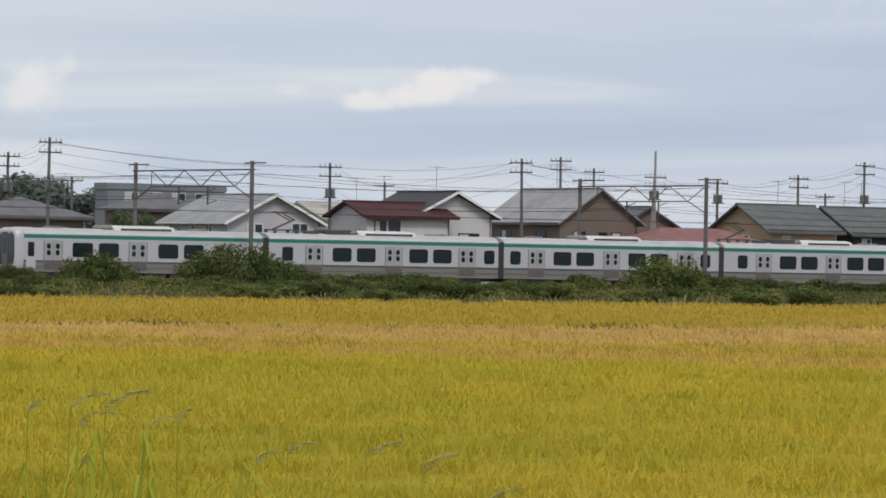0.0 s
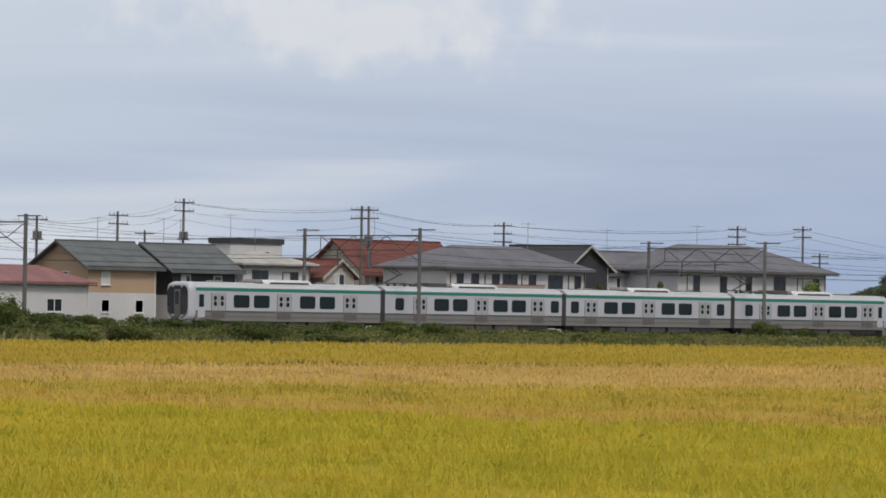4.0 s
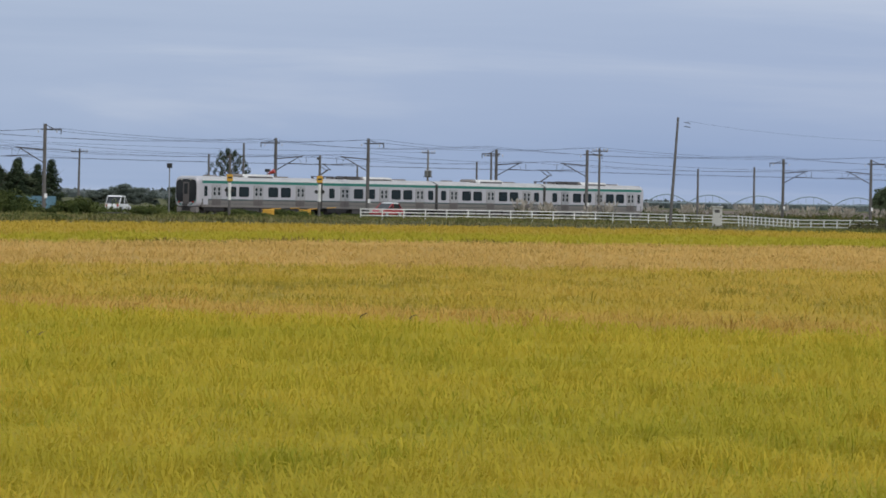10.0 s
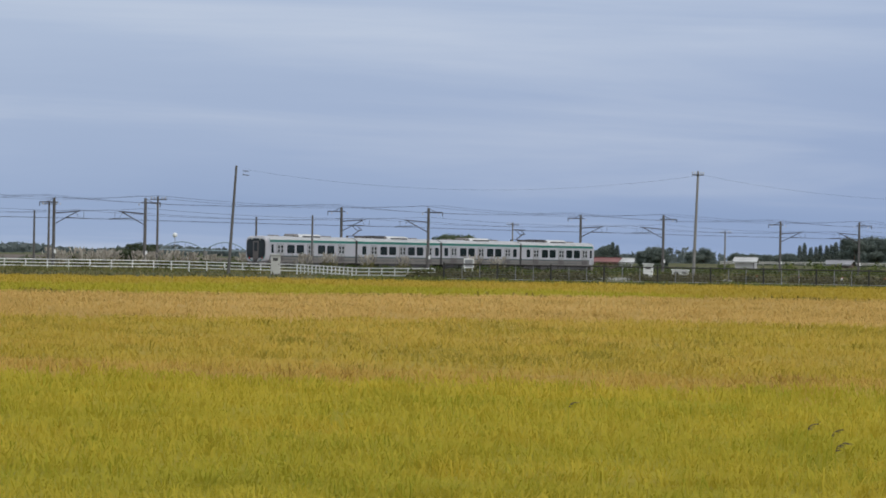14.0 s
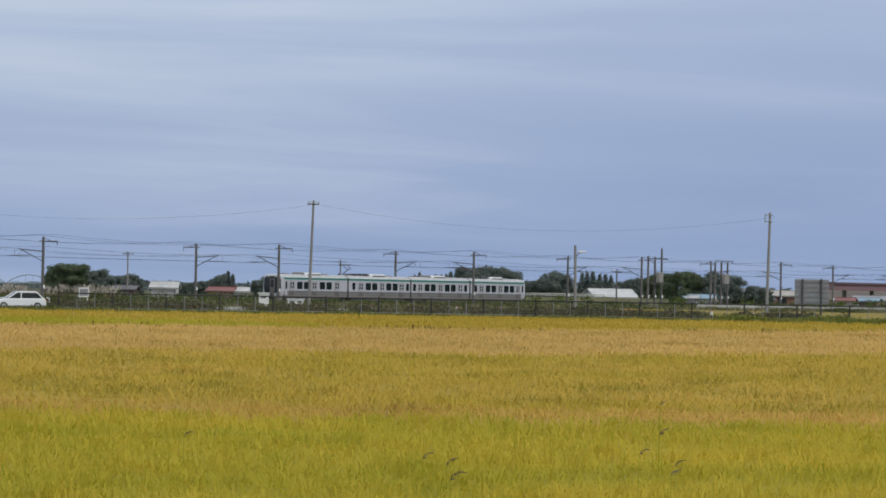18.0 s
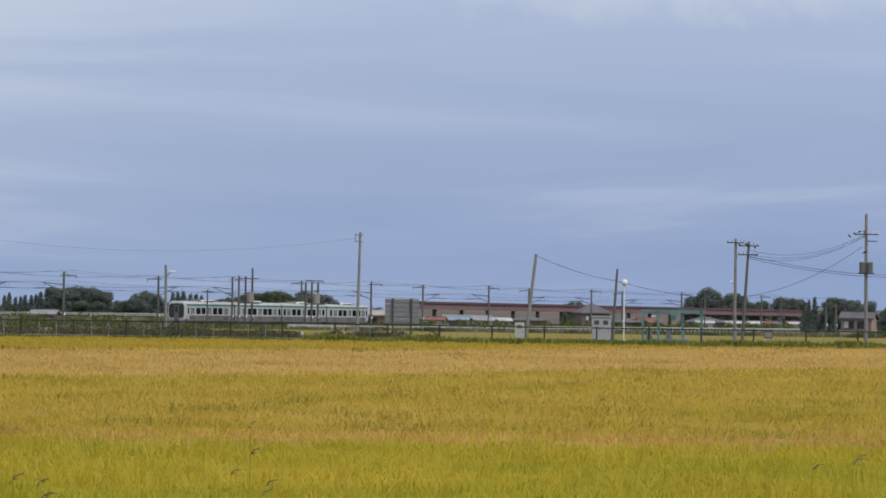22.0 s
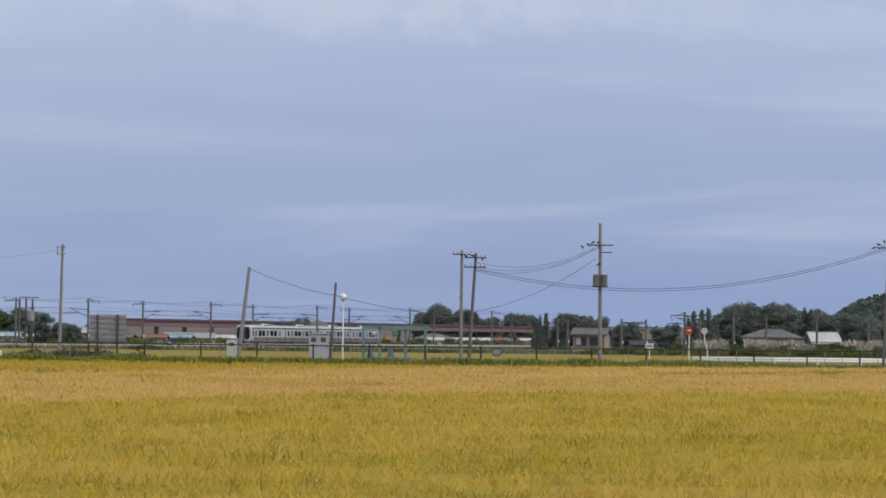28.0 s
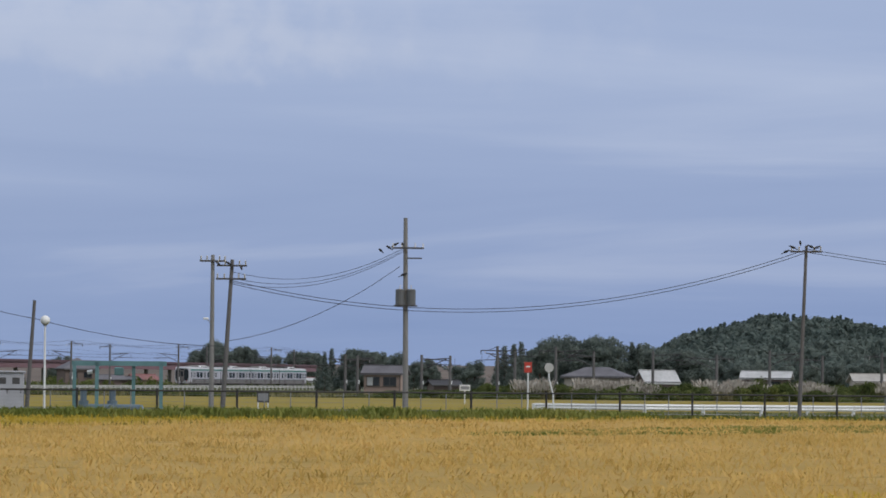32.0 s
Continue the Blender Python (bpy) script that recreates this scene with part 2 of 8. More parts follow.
PLUME = two_tone("pampas_plumes", (0.34, 0.30, 0.25), (0.50, 0.455, 0.39), 0.8, transl=0.3)
GRAVEL = material("ballast", (0.24, 0.21, 0.18), 0.95, vary=0.35, scale=0.8, fine=14, bump=0.6)
ASPHALT = material("asphalt", (0.10, 0.10, 0.10), 0.9, vary=0.2, scale=0.3, bump=0.2)
BARK = material("bark", (0.10, 0.07, 0.05), 0.95, vary=0.3, scale=3, bump=0.6)
CONCRETE = material("concrete", (0.235, 0.225, 0.215), 0.85, vary=0.22, scale=0.8, fine=9, bump=0.2, streak=0.3, rand=0.3)
CONCRETE_DARK = material("weathered_concrete", (0.125, 0.118, 0.115), 0.85, vary=0.25, scale=0.8, fine=9, streak=0.3, rand=0.3)
STEEL = material("galvanised_steel", (0.28, 0.28, 0.29), 0.55, 0.5, vary=0.15, scale=2)
STEEL_DARK = material("dark_steel", (0.08, 0.075, 0.075), 0.6, 0.3, vary=0.2, scale=2)
WIRE = material("wire", (0.05, 0.05, 0.055), 0.6, 0.2)
CERAMIC = material("insulator_ceramic", (0.55, 0.53, 0.50), 0.3)
WHITE = material("white_paint", (0.75, 0.75, 0.74), 0.5, vary=0.08, scale=1.5)
RED = material("red_paint", (0.50, 0.05, 0.03), 0.45, vary=0.12)
YELLOW = material("yellow_paint", (0.55, 0.30, 0.03), 0.55, vary=0.2)
TEAL = material("teal_paint", (0.115, 0.225, 0.235), 0.6, vary=0.2, scale=1.2)
BLACK = material("black_rubber", (0.02, 0.02, 0.02), 0.7)
GLASS = glass_material("dark_glass", (0.02, 0.025, 0.03))
GLASS_TRAIN = glass_material("tinted_glass", (0.012, 0.02, 0.022))
GLASS_TRAIN.node_tree.nodes["Principled BSDF"].inputs["Specular IOR Level"].default_value = 0.3


# ---- building blocks ----
def box(bm, x0, x1, y0, y1, z0, z1):
    v = [bm.verts.new((x, y, z)) for z in (z0, z1) for x, y in ((x0, y0), (x1, y0), (x1, y1), (x0, y1))]
    for q in ((3, 2, 1, 0), (4, 5, 6, 7), (0, 1, 5, 4), (1, 2, 6, 5), (2, 3, 7, 6), (3, 0, 4, 7)):
        bm.faces.new([v[i] for i in q])
    return bm


def rod(bm, a, b, r0, r1=None, n=8):
    """A round bar from a to b that tapers from r0 to r1."""
    a, b = Vector(a), Vector(b)
    q = (b - a).to_track_quat('Z', 'Y').to_matrix()
    rings = []
    for p, r in ((a, r0), (b, r0 if r1 is None else r1)):
        rings.append([bm.verts.new(p + q @ Vector((r * math.cos(2 * math.pi * i / n), r * math.sin(2 * math.pi * i / n), 0))) for i in range(n)])
    for i in range(n):
        bm.faces.new((rings[0][i], rings[0][(i + 1) % n], rings[1][(i + 1) % n], rings[1][i]))
    bm.faces.new(rings[0][::-1])
    bm.faces.new(rings[1])
    return bm


def prism(bm, outline, y0, y1):
    """An outline of (x, z) drawn out from y0 to y1."""
    a = [bm.verts.new((x, y0, z)) for x, z in outline]
    b = [bm.verts.new((x, y1, z)) for x, z in outline]
    k = len(a)
    bm.faces.new(a)
    bm.faces.new(b[::-1])
    for i in range(k):
        bm.faces.new((a[i], b[i], b[(i + 1) % k], a[(i + 1) % k]))
    bmesh.ops.recalc_face_normals(bm, faces=bm.faces[:])
    return bm


def bevelled(bm, width):
    bmesh.ops.bevel(bm, geom=bm.edges[:], offset=width, segments=1, affect='EDGES')
    return bm


def to_mesh(name, bm, mat, smooth=False):
    me = bpy.data.meshes.new(name)
    bm.to_mesh(me)
    bm.free()
    me.materials.append(mat)
    if smooth:
        me.polygons.foreach_set("use_smooth", [True] * len(me.polygons))
    return me


def part(name, bm, mat, parent, label="", at=(0, 0, 0), smooth=False):
    ob = new(name, to_mesh(name, bm, mat, smooth))
    ob.parent, ob.location = parent, at
    return tagged(ob, label) if label else ob


def share(name, mesh, parent, at, rot=(0, 0, 0), scale=(1, 1, 1)):
    ob = new(name, mesh)
    ob.parent, ob.location, ob.rotation_euler, ob.scale = parent, at, rot, scale
    return ob


def thing(name, at, label, category, group="", kind="", turn=0.0):
    ob = new(name)
    ob.location, ob.rotation_euler = at, (0, 0, radians(turn))
    return tagged(ob, label, category, group, kind)


def solid(name, bm, mat, label, category="", kind="", group="", smooth=False, at=(0, 0, 0)):
    ob = new(name, to_mesh(name, bm, mat, smooth))
    ob.location = at
    return tagged(ob, label, category, group, kind)


def raw(name, verts, faces, mat):
    """A mesh from arrays: verts (n, 3), faces (m, 3) or (m, 4)."""
    me = bpy.data.meshes.new(name)
    verts, faces = np.asarray(verts, np.float32), np.asarray(faces, np.int32)
    k = faces.shape[1]
    me.vertices.add(len(verts))
    me.vertices.foreach_set("co", verts.ravel())
    me.loops.add(faces.size)
    me.loops.foreach_set("vertex_index", faces.ravel())
    me.polygons.add(len(faces))
    me.polygons.foreach_set("loop_start", np.arange(0, faces.size, k, dtype=np.int32))
    me.update(calc_edges=True)
    me.materials.append(mat)
    return me


# ---- ground ----
LAND = 0.75          # the land round the sunk paddies
RAIL_Y = 275.0       # the track of the train, along x
RAIL_Z = 0.95        # top of its rails

# limits of the paddies by bearing: first ridge, second ridge, far edge
BEAR = [20, 29, 34, 38, 43, 47, 51, 53, 56, 58, 62, 64, 66, 70, 74, 76, 78, 90]
RIDGE1 = [104, 99, 96, 93, 85, 84, 80, 77, 75, 73, 72, 72, 71.5, 73, 73, 75, 76, 80]
RIDGE2 = [128, 135, 142, 152, 168, 182, 193, 208, 215, 220, 236, 238, 242, 272, 338, 358, 372, 394]
FAR_EDGE = [207, 218, 227, 241, 264, 290, 315, 326, 340, 343, 348, 352, 357, 354, 356, 366, 378, 400]


def limit(table, b):
    return np.interp(b, BEAR, table)


def ground_sheet():
    """One sheet to the horizon: sunk under the paddies, raised round them."""
    bs = np.concatenate([np.linspace(-170, 18, 20), np.linspace(20, 90, 71), np.linspace(94, 190, 13)])
    verts, faces = [], []
    for b in bs:
        inside = 20 <= b <= 90
        far = float(limit(FAR_EDGE, b)) if inside else 14.0
        a = radians(b)
        for r, z in ((6, 0.3), (12, 0.0), (far, 0.0), (far + 1.2, LAND - 0.1), (far + 3, LAND), (700, LAND), (1500, LAND), (4800, 0.0)):
            verts.append((r * math.sin(a), r * math.cos(a), z))
    k = 8
    for i in range(len(bs) - 1):
        for j in range(k - 1):
            faces.append((i * k + j, i * k + j + 1, (i + 1) * k + j + 1, (i + 1) * k + j))
    c = len(verts)
    verts.append((0, 0, 0.3))
    ob = new("ground", raw("ground", verts, faces, GRASS))
    bm = bmesh.new()
    bm.from_mesh(ob.data)
    ring = [v for v in bm.verts if abs(v.co.xy.length - 6) < 0.01]
    ctr = [v for v in bm.verts if v.co.xy.length < 0.01][0]
    ring.sort(key=lambda v: math.atan2(v.co.x, v.co.y))
    for i in range(len(ring) - 1):
        bm.faces.new((ctr, ring[i], ring[i + 1]))
    bmesh.ops.remove_doubles(bm, verts=bm.verts[:], dist=0.001)
    bmesh.ops.recalc_face_normals(bm, faces=bm.faces[:])
    bm.to_mesh(ob.data)
    bm.free()
    return tagged(ob, "flat grassy plain round the rice paddies", "ground", kind="structure")


ground_sheet()

RNG = np.random.default_rng(7)


def paddy(name, inner, outer, mat, label, density, power, blades, height, width, droop, b0=24.0, b1=86.0):
    """A stand of rice between two limits: a canopy sheet and tufts of arching blades."""
    bs = np.linspace(b0, b1, int(2 * (b1 - b0)) + 1)
    verts, faces = [], []
    steps = 26
    for i, b in enumerate(bs):
        r0, r1 = float(inner(b)), float(outer(b))
        a = radians(b)
        for j in range(steps + 1):
            r = r0 * (r1 / r0) ** (j / steps)
            x, y = r * math.sin(a), r * math.cos(a)
            z = 0.79 + 0.07 * noise.noise((x * 0.22, y * 0.22, 1.3)) + 0.04 * noise.noise((x * 1.1, y * 1.1, 4.0))
            verts.append((x, y, z if 0 < j < steps else 0.02))
    k = steps + 1
    for i in range(len(bs) - 1):
        for j in range(steps):
            faces.append((i * k + j, i * k + j + 1, (i + 1) * k + j + 1, (i + 1) * k + j))
    top = new(name, raw(name, verts, faces, mat))
    tagged(top, label, "rice field", kind="stuff")
    # tufts, thinner and broader with distance
    lo, hi = float(min(inner(b) for b in bs)), float(max(outer(b) for b in bs))
    rr = np.geomspace(lo, hi, 400)
    want = density * (35.0 / rr) ** power * rr
    cum = np.concatenate([[0], np.cumsum((want[1:] + want[:-1]) / 2 * np.diff(rr))])
    total = int(cum[-1] * radians(b1 - b0))
    r = np.interp(RNG.random(total) * cum[-1], cum, rr)
    b = b0 + (b1 - b0) * RNG.random(total)
    keep = (r > np.array([inner(q) for q in b]) + 0.2) & (r < np.array([outer(q) for q in b]) - 0.2)
    r, b = r[keep], np.radians(b[keep])
    n = len(r)
    grow = (r / 35.0) ** 0.45
    px, py = r * np.sin(b), r * np.cos(b)
    m = n * blades
    px, py, grow = np.repeat(px, blades), np.repeat(py, blades), np.repeat(grow, blades)
    px = px + RNG.normal(0, 0.10, m) * grow
    py = py + RNG.normal(0, 0.10, m) * grow
    ang = RNG.random(m) * 2 * math.pi
    lean = (0.25 + 0.75 * RNG.random(m)) * droop
    h = height * (0.75 + 0.5 * RNG.random(m))
    w = width * grow * (0.7 + 0.6 * RNG.random(m))
    dx, dy = np.cos(ang), np.sin(ang)
    side = np.stack([-dy * w, dx * w, np.zeros(m)], 1)
    # the stand rises and dips from clump to clump
    swell = np.array([0.13 * noise.noise((q, p, 3.0)) + 0.07 * noise.noise((q * 2.6, p * 2.6, 8.0)) for q, p in zip(px[::blades] * 0.55, py[::blades] * 0.55)])
    base = np.stack([px, py, 0.72 + np.repeat(swell, blades)], 1)
    mid = base + np.stack([dx * lean * 0.45, dy * lean * 0.45, h * 0.80], 1)
    tip = base + np.stack([dx * lean * 1.25, dy * lean * 1.25, h * (1.0 - 0.35 * lean)], 1)
    v = np.stack([base - side, base + side, mid + side, mid - side, tip], 1).reshape(-1, 3)
    o = np.arange(m)[:, None] * 5
    f = np.concatenate([o + np.array([[0, 1, 2]]), o + np.array([[0, 2, 3]]), o + np.array([[3, 2, 4]])], 0)
    ob = new("rice_stalks", raw("rice_stalks", v, f, mat))
    ob.parent = top
    tagged(ob, kind="stuff")


def ridge(table, k=1.0):
    return lambda b: limit(table, b) * k


FRINGE = [k * 1.10 for k in RIDGE1]
HALF = [f + 0.45 * (r - f) for f, r in zip(RIDGE1, RIDGE2)]
paddy("rice_paddy_near", lambda b: 14.0, ridge(RIDGE1), RICE_GREEN, "ripening yellow-green rice standing in a paddy", 14, 1.3, 12, 0.25, 0.0055, 0.58)
paddy("rice_paddy_fringe", ridge(RIDGE1), ridge(FRINGE), RICE_FRINGE, "ripe red-gold edge of a rice stand", 14, 1.2, 7, 0.24, 0.0065, 0.62)
paddy("rice_paddy_half_ripe", ridge(FRINGE), ridge(HALF), RICE_MIX, "half-ripe rice with beaten-down olive patches", 14, 1.2, 7, 0.23, 0.0070, 0.65)
paddy("rice_paddy_ripe", ridge(HALF), ridge(RIDGE2), RICE_TAN, "ripe golden-brown rice bending over", 14, 1.2, 6, 0.22, 0.0075, 0.68)
GREEN_EDGE = [129, 136, 143, 153, 168, 182, 235, 252, 264, 284, 266, 240, 243, 273, 339, 359, 373, 395]
paddy("rice_paddy_lush", ridge(RIDGE2), ridge(GREEN_EDGE), RICE_LUSH, "strip of still green rice", 12, 1.2, 6, 0.26, 0.008, 0.5, 47.8, 64.0)
paddy("rice_paddy_far", ridge(GREEN_EDGE), ridge(FAR_EDGE), RICE_YELLOW, "ripe yellow rice beside the railway", 12, 1.2, 5, 0.25, 0.008, 0.55)


# ---- railway ----
def railway():
    bm = bmesh.new()
    prism(bm, [(-4.8, LAND - 0.15), (9.2, LAND - 0.15), (7.2, RAIL_Z - 0.16), (-2.8, RAIL_Z - 0.16)], -400, 1600)
    bed = solid("track_bed", bm, GRAVEL, "low ballast bed of the double-track railway", "railway", "structure")
    bed.matrix_world = Matrix.Translation((0, RAIL_Y, 0)) @ Matrix.Rotation(-math.pi / 2, 4, 'Z')
    for y in (-0.53, 0.53, 3.47, 4.53):
        bm = bmesh.new()
        box(bm, -400, 1600, RAIL_Y + y - 0.035, RAIL_Y + y + 0.035, RAIL_Z - 0.155, RAIL_Z)
        solid("rail", bm, STEEL_DARK, "rusty steel rail on the ballast", "rail", "structure")


railway()

BODY = material("stainless_body", (0.49, 0.485, 0.52), 0.45, 0.25, vary=0.05, scale=0.5, fine=6)
SKIRT = material("train_lower_panels", (0.215, 0.198, 0.185), 0.55, 0.3, vary=0.12, scale=0.8)
ROOF_GREY = material("train_roof", (0.42, 0.42, 0.43), 0.7, vary=0.15, scale=0.6)
GREEN_BAND = material("green_band", (0.012, 0.17, 0.13), 0.4, vary=0.06)
DOOR_STEEL = material("train_door", (0.42, 0.42, 0.43), 0.35, 0.4, vary=0.06)
UNIT_WHITE = material("roof_unit", (0.70, 0.70, 0.70), 0.5, vary=0.1)
RUBBER = material("gangway_rubber", (0.035, 0.033, 0.032), 0.8)
LAMP_LENS = material("lamp_lens", (0.5, 0.5, 0.45), 0.15)
TAIL_RED = material("tail_lamp_red", (0.45, 0.02, 0.02), 0.25)

DOOR_LOW = material("train_door_lower", (0.135, 0.12, 0.115), 0.5, 0.3, vary=0.12)
BAND_DARK = material("dark_waist_band", (0.05, 0.085, 0.08), 0.5, vary=0.1)
CAR_L, CAR_W = 19.5, 2.9
FLOOR, EAVE, CROWN = 0.66, 3.38, 3.66     # above the rails


def train_mesh(kind, key):
    if key not in MESHES:
        MESHES[key] = kind()
    return MESHES[key]


MESHES = {}


def window_bm(w, h):
    bm = bmesh.new()
    box(bm, -w / 2, w / 2, -0.025, 0.03, -h / 2, h / 2)
    bmesh.ops.bevel(bm, geom=[e for e in bm.edges if abs(e.verts[0].co.y - e.verts[1].co.y) > 0.01], offset=0.09 if w > 0.5 else 0.06, segments=3, affect='EDGES')
    return bm


def leaf_bm():
    bm = bmesh.new()
    box(bm, -0.33, 0.33, -0.02, 0.03, 0.58, 1.98)
    return bevelled(bm, 0.015)


def train_car(cab, doors, pairs, singles, panto):
    """A car on its rails along x, its middle at the origin; cab: -1, 0 or 1 for the end with the driver's cab."""
    car = thing("train_car", (0, 0, 0), "silver electric train car with green bands" + (", driver's cab at its end" if cab else ", pantograph on its roof" if panto else ""), "train car", "cars of the train")
    hw, hl = CAR_W / 2, CAR_L / 2
    lo, hi = -hl + (0.55 if cab < 0 else 0), hl - (0.55 if cab > 0 else 0)

    def shell(outline, mat, name, label="", a=lo, b=hi):
        bm = bmesh.new()
        prism(bm, outline, a, b)
        bmesh.ops.rotate(bm, verts=bm.verts[:], cent=(0, 0, 0), matrix=Matrix.Rotation(-math.pi / 2, 3, 'Z'))
        return part(name, bm, mat, car, label)

    body = shell([(-hw, 1.40), (hw, 1.40), (hw, EAVE - 0.08), (hw - 0.10, EAVE), (-hw + 0.10, EAVE), (-hw, EAVE - 0.08)], BODY, "body")
    shell([(-hw + 0.02, FLOOR), (hw - 0.02, FLOOR), (hw - 0.01, 1.40), (-hw + 0.01, 1.40)], SKIRT, "lower_panel", "grey lower side panels")
    shell([(-hw + 0.12, EAVE), (hw - 0.12, EAVE), (hw - 0.5, EAVE + 0.2), (0.4, CROWN), (-0.4, CROWN), (-hw + 0.5, EAVE + 0.2)], ROOF_GREY, "roof")
    for s in (-1, 1):
        for z0, z1, mat, nm in ((2.96, 3.20, GREEN_BAND, "green_band"), (1.33, 1.45, BAND_DARK, "waist_band"), (0.98, 1.02, BAND_DARK, "lower_seam"), (3.24, 3.36, UNIT_WHITE, "gutter")):
            bm = bmesh.new()
            box(bm, lo, hi, s * hw - 0.008, s * hw + 0.008, z0, z1)
            part(nm, bm, mat, car)
        leaf = train_mesh(lambda: to_mesh("door_leaf", leaf_bm(), DOOR_STEEL), "leaf")
        pane = train_mesh(lambda: to_mesh("door_pane", window_bm(0.29, 0.36), GLASS_TRAIN), "pane")
        low_leaf = train_mesh(lambda: to_mesh("door_lower_panel", box(bmesh.new(), -0.33, 0.33, -0.02, 0.028, 0.0, 0.56), DOOR_LOW), "low_leaf")
        frame_m = train_mesh(lambda: to_mesh("door_pocket", box(bmesh.new(), -0.74, 0.74, -0.012, 0.012, 0.86, 2.78), SKIRT), "pocket")
        for x in doors:
            door = share("door", frame_m, car, (x, s * hw, 0))
            for k in (-0.345, 0.345):
                lf = share("door_leaf", leaf, door, (k, s * 0.012, 0.87), (0, 0, 0 if s < 0 else math.pi))
                share("door_lower_panel", low_leaf, lf, (0, 0, 0))
                for zz in (1.98, 2.42):
                    share("door_window", pane, door, (k, s * 0.03, zz))
        big = train_mesh(lambda: to_mesh("side_window", window_bm(1.58, 0.98), GLASS_TRAIN), "big")
        small = train_mesh(lambda: to_mesh("side_window", window_bm(0.90, 0.98), GLASS_TRAIN), "small")
        for x in pairs:
            share("side_window", big, car, (x - 1.02, s * hw, 2.19))
            share("side_window", big, car, (x + 1.02, s * hw, 2.19))
        for x in singles:
            share("side_window", small, car, (x, s * hw, 2.19))
    # roof gear
    bm = bmesh.new()
    prism(bm, [(-2.45, 3.50), (2.45, 3.50), (2.40, 3.72), (2.2, 3.84), (1.8, 3.92), (-1.8, 3.92), (-2.2, 3.84), (-2.40, 3.72)], -0.98, 0.98)
    bmesh.ops.bevel(bm, geom=[e for e in bm.edges if e.verts[0].co.z > 3.6 and abs(e.verts[0].co.y - e.verts[1].co.y) < 0.01 and e.verts[1].co.z > 3.6], offset=0.16, segments=2, affect='EDGES')
    unit = part("roof_air_conditioner", bm, UNIT_WHITE, car, "white roof air conditioner", (0.6, 0, 0))
    for s in (-1, 1):
        bm = bmesh.new()
        box(bm, -2.0, 2.0, s * 0.985 - 0.012, s * 0.985 + 0.012, 3.58, 3.72)
        part("vent_grille", bm, STEEL_DARK, unit)
    part("fan_cowl", bevelled(box(bmesh.new(), -2.75, -1.85, -0.85, 0.85, 3.52, 3.94), 0.18), SKIRT, car, "grey rounded roof cowl")
    for x, w in ((5.2, 1.4), (-6.2, 1.1)):
        part("roof_vent", bevelled(box(bmesh.new(), x - w / 2, x + w / 2, -0.45, 0.45, 3.55, 3.78), 0.06), SKIRT, car)
    if panto:
        x0 = -hl + 1.9
        bm = bmesh.new()
        for x in (-0.9, 0.9):
            for y in (-0.6, 0.6):
                rod(bm, (x0 + x, y, 3.45), (x0 + x, y, 3.85), 0.13)
            box(bm, x0 + x - 0.05, x0 + x + 0.05, -0.7, 0.7, 3.82, 3.9)
        box(bm, x0 - 1.0, x0 + 1.0, -0.72, -0.64, 3.82, 3.9)
        box(bm, x0 - 1.0, x0 + 1.0, 0.64, 0.72, 3.82, 3.9)
        pan = part("pantograph_base", bm, STEEL_DARK, car)
        bm = bmesh.new()
        rod(bm, (x0 - 0.7, 0, 3.9), (x0 + 0.9, 0, 4.55), 0.07)
        rod(bm, (x0 + 0.9, -0.35, 4.55), (x0 - 0.3, -0.35, 5.1), 0.045)
        rod(bm, (x0 + 0.9, 0.35, 4.55), (x0 - 0.3, 0.35, 5.1), 0.045)
        rod(bm, (x0 + 0.9, -0.35, 4.55), (x0 + 0.9, 0.35, 4.55), 0.03)
        rod(bm, (x0 - 0.35, -0.85, 5.12), (x0 - 0.35, 0.85, 5.12), 0.04)
        rod(bm, (x0 - 0.05, -0.85, 5.12), (x0 - 0.05, 0.85, 5.12), 0.04)
        part("pantograph_arm", bm, STEEL_DARK, car)
        bm = bmesh.new()
        box(bm, x0 + 1.5, x0 + 2.7, -0.7, 0.7, 3.45, 3.85)
        part("roof_switch_box", bevelled(bm, 0.04), STEEL_DARK, car)
        bm = bmesh.new()
        box(bm, x0 + 3.2, x0 + 5.4, -0.8, 0.8, 3.45, 3.95)
        part("roof_resistor_box", bevelled(bm, 0.05), STEEL_DARK, car)
    # bogies and under-floor gear
    for x in (-6.9, 6.9):
        bm = bmesh.new()
        box(bm, x - 1.6, x + 1.6, -1.12, -1.0, 0.30, 0.62)
        box(bm, x - 1.6, x + 1.6, 1.0, 1.12, 0.35, 0.62)
        box(bm, x - 0.3, x + 0.3, -1.0, 1.0, 0.4, 0.6)
        bogie = part("bogie_frame", bm, STEEL_DARK, car)
        for dx in (-1.05, 1.05):
            bm = bmesh.new()
            rod(bm, (x + dx, -0.60, 0.43), (x + dx, -0.47, 0.43), 0.43, n=18)
            rod(bm, (x + dx, 0.47, 0.43), (x + dx, 0.60, 0.43), 0.43, n=18)
            rod(bm, (x + dx, -0.6, 0.43), (x + dx, 0.6, 0.43), 0.08)
            part("wheelset", bm, STEEL_DARK, bogie)
    part("underframe", box(bmesh.new(), lo + 0.3, hi - 0.3, -0.9, 0.9, 0.42, 0.655), BLACK, car)
    for x, w in ((-3.6, 1.8), (-1.2, 2.6), (1.2, 1.7), (3.7, 2.6)):
        bm = bmesh.new()
        box(bm, x - w / 2, x + w / 2, -1.3, 1.3, 0.2, 0.64)
        part("underfloor_box", bevelled(bm, 0.03), STEEL_DARK, car)
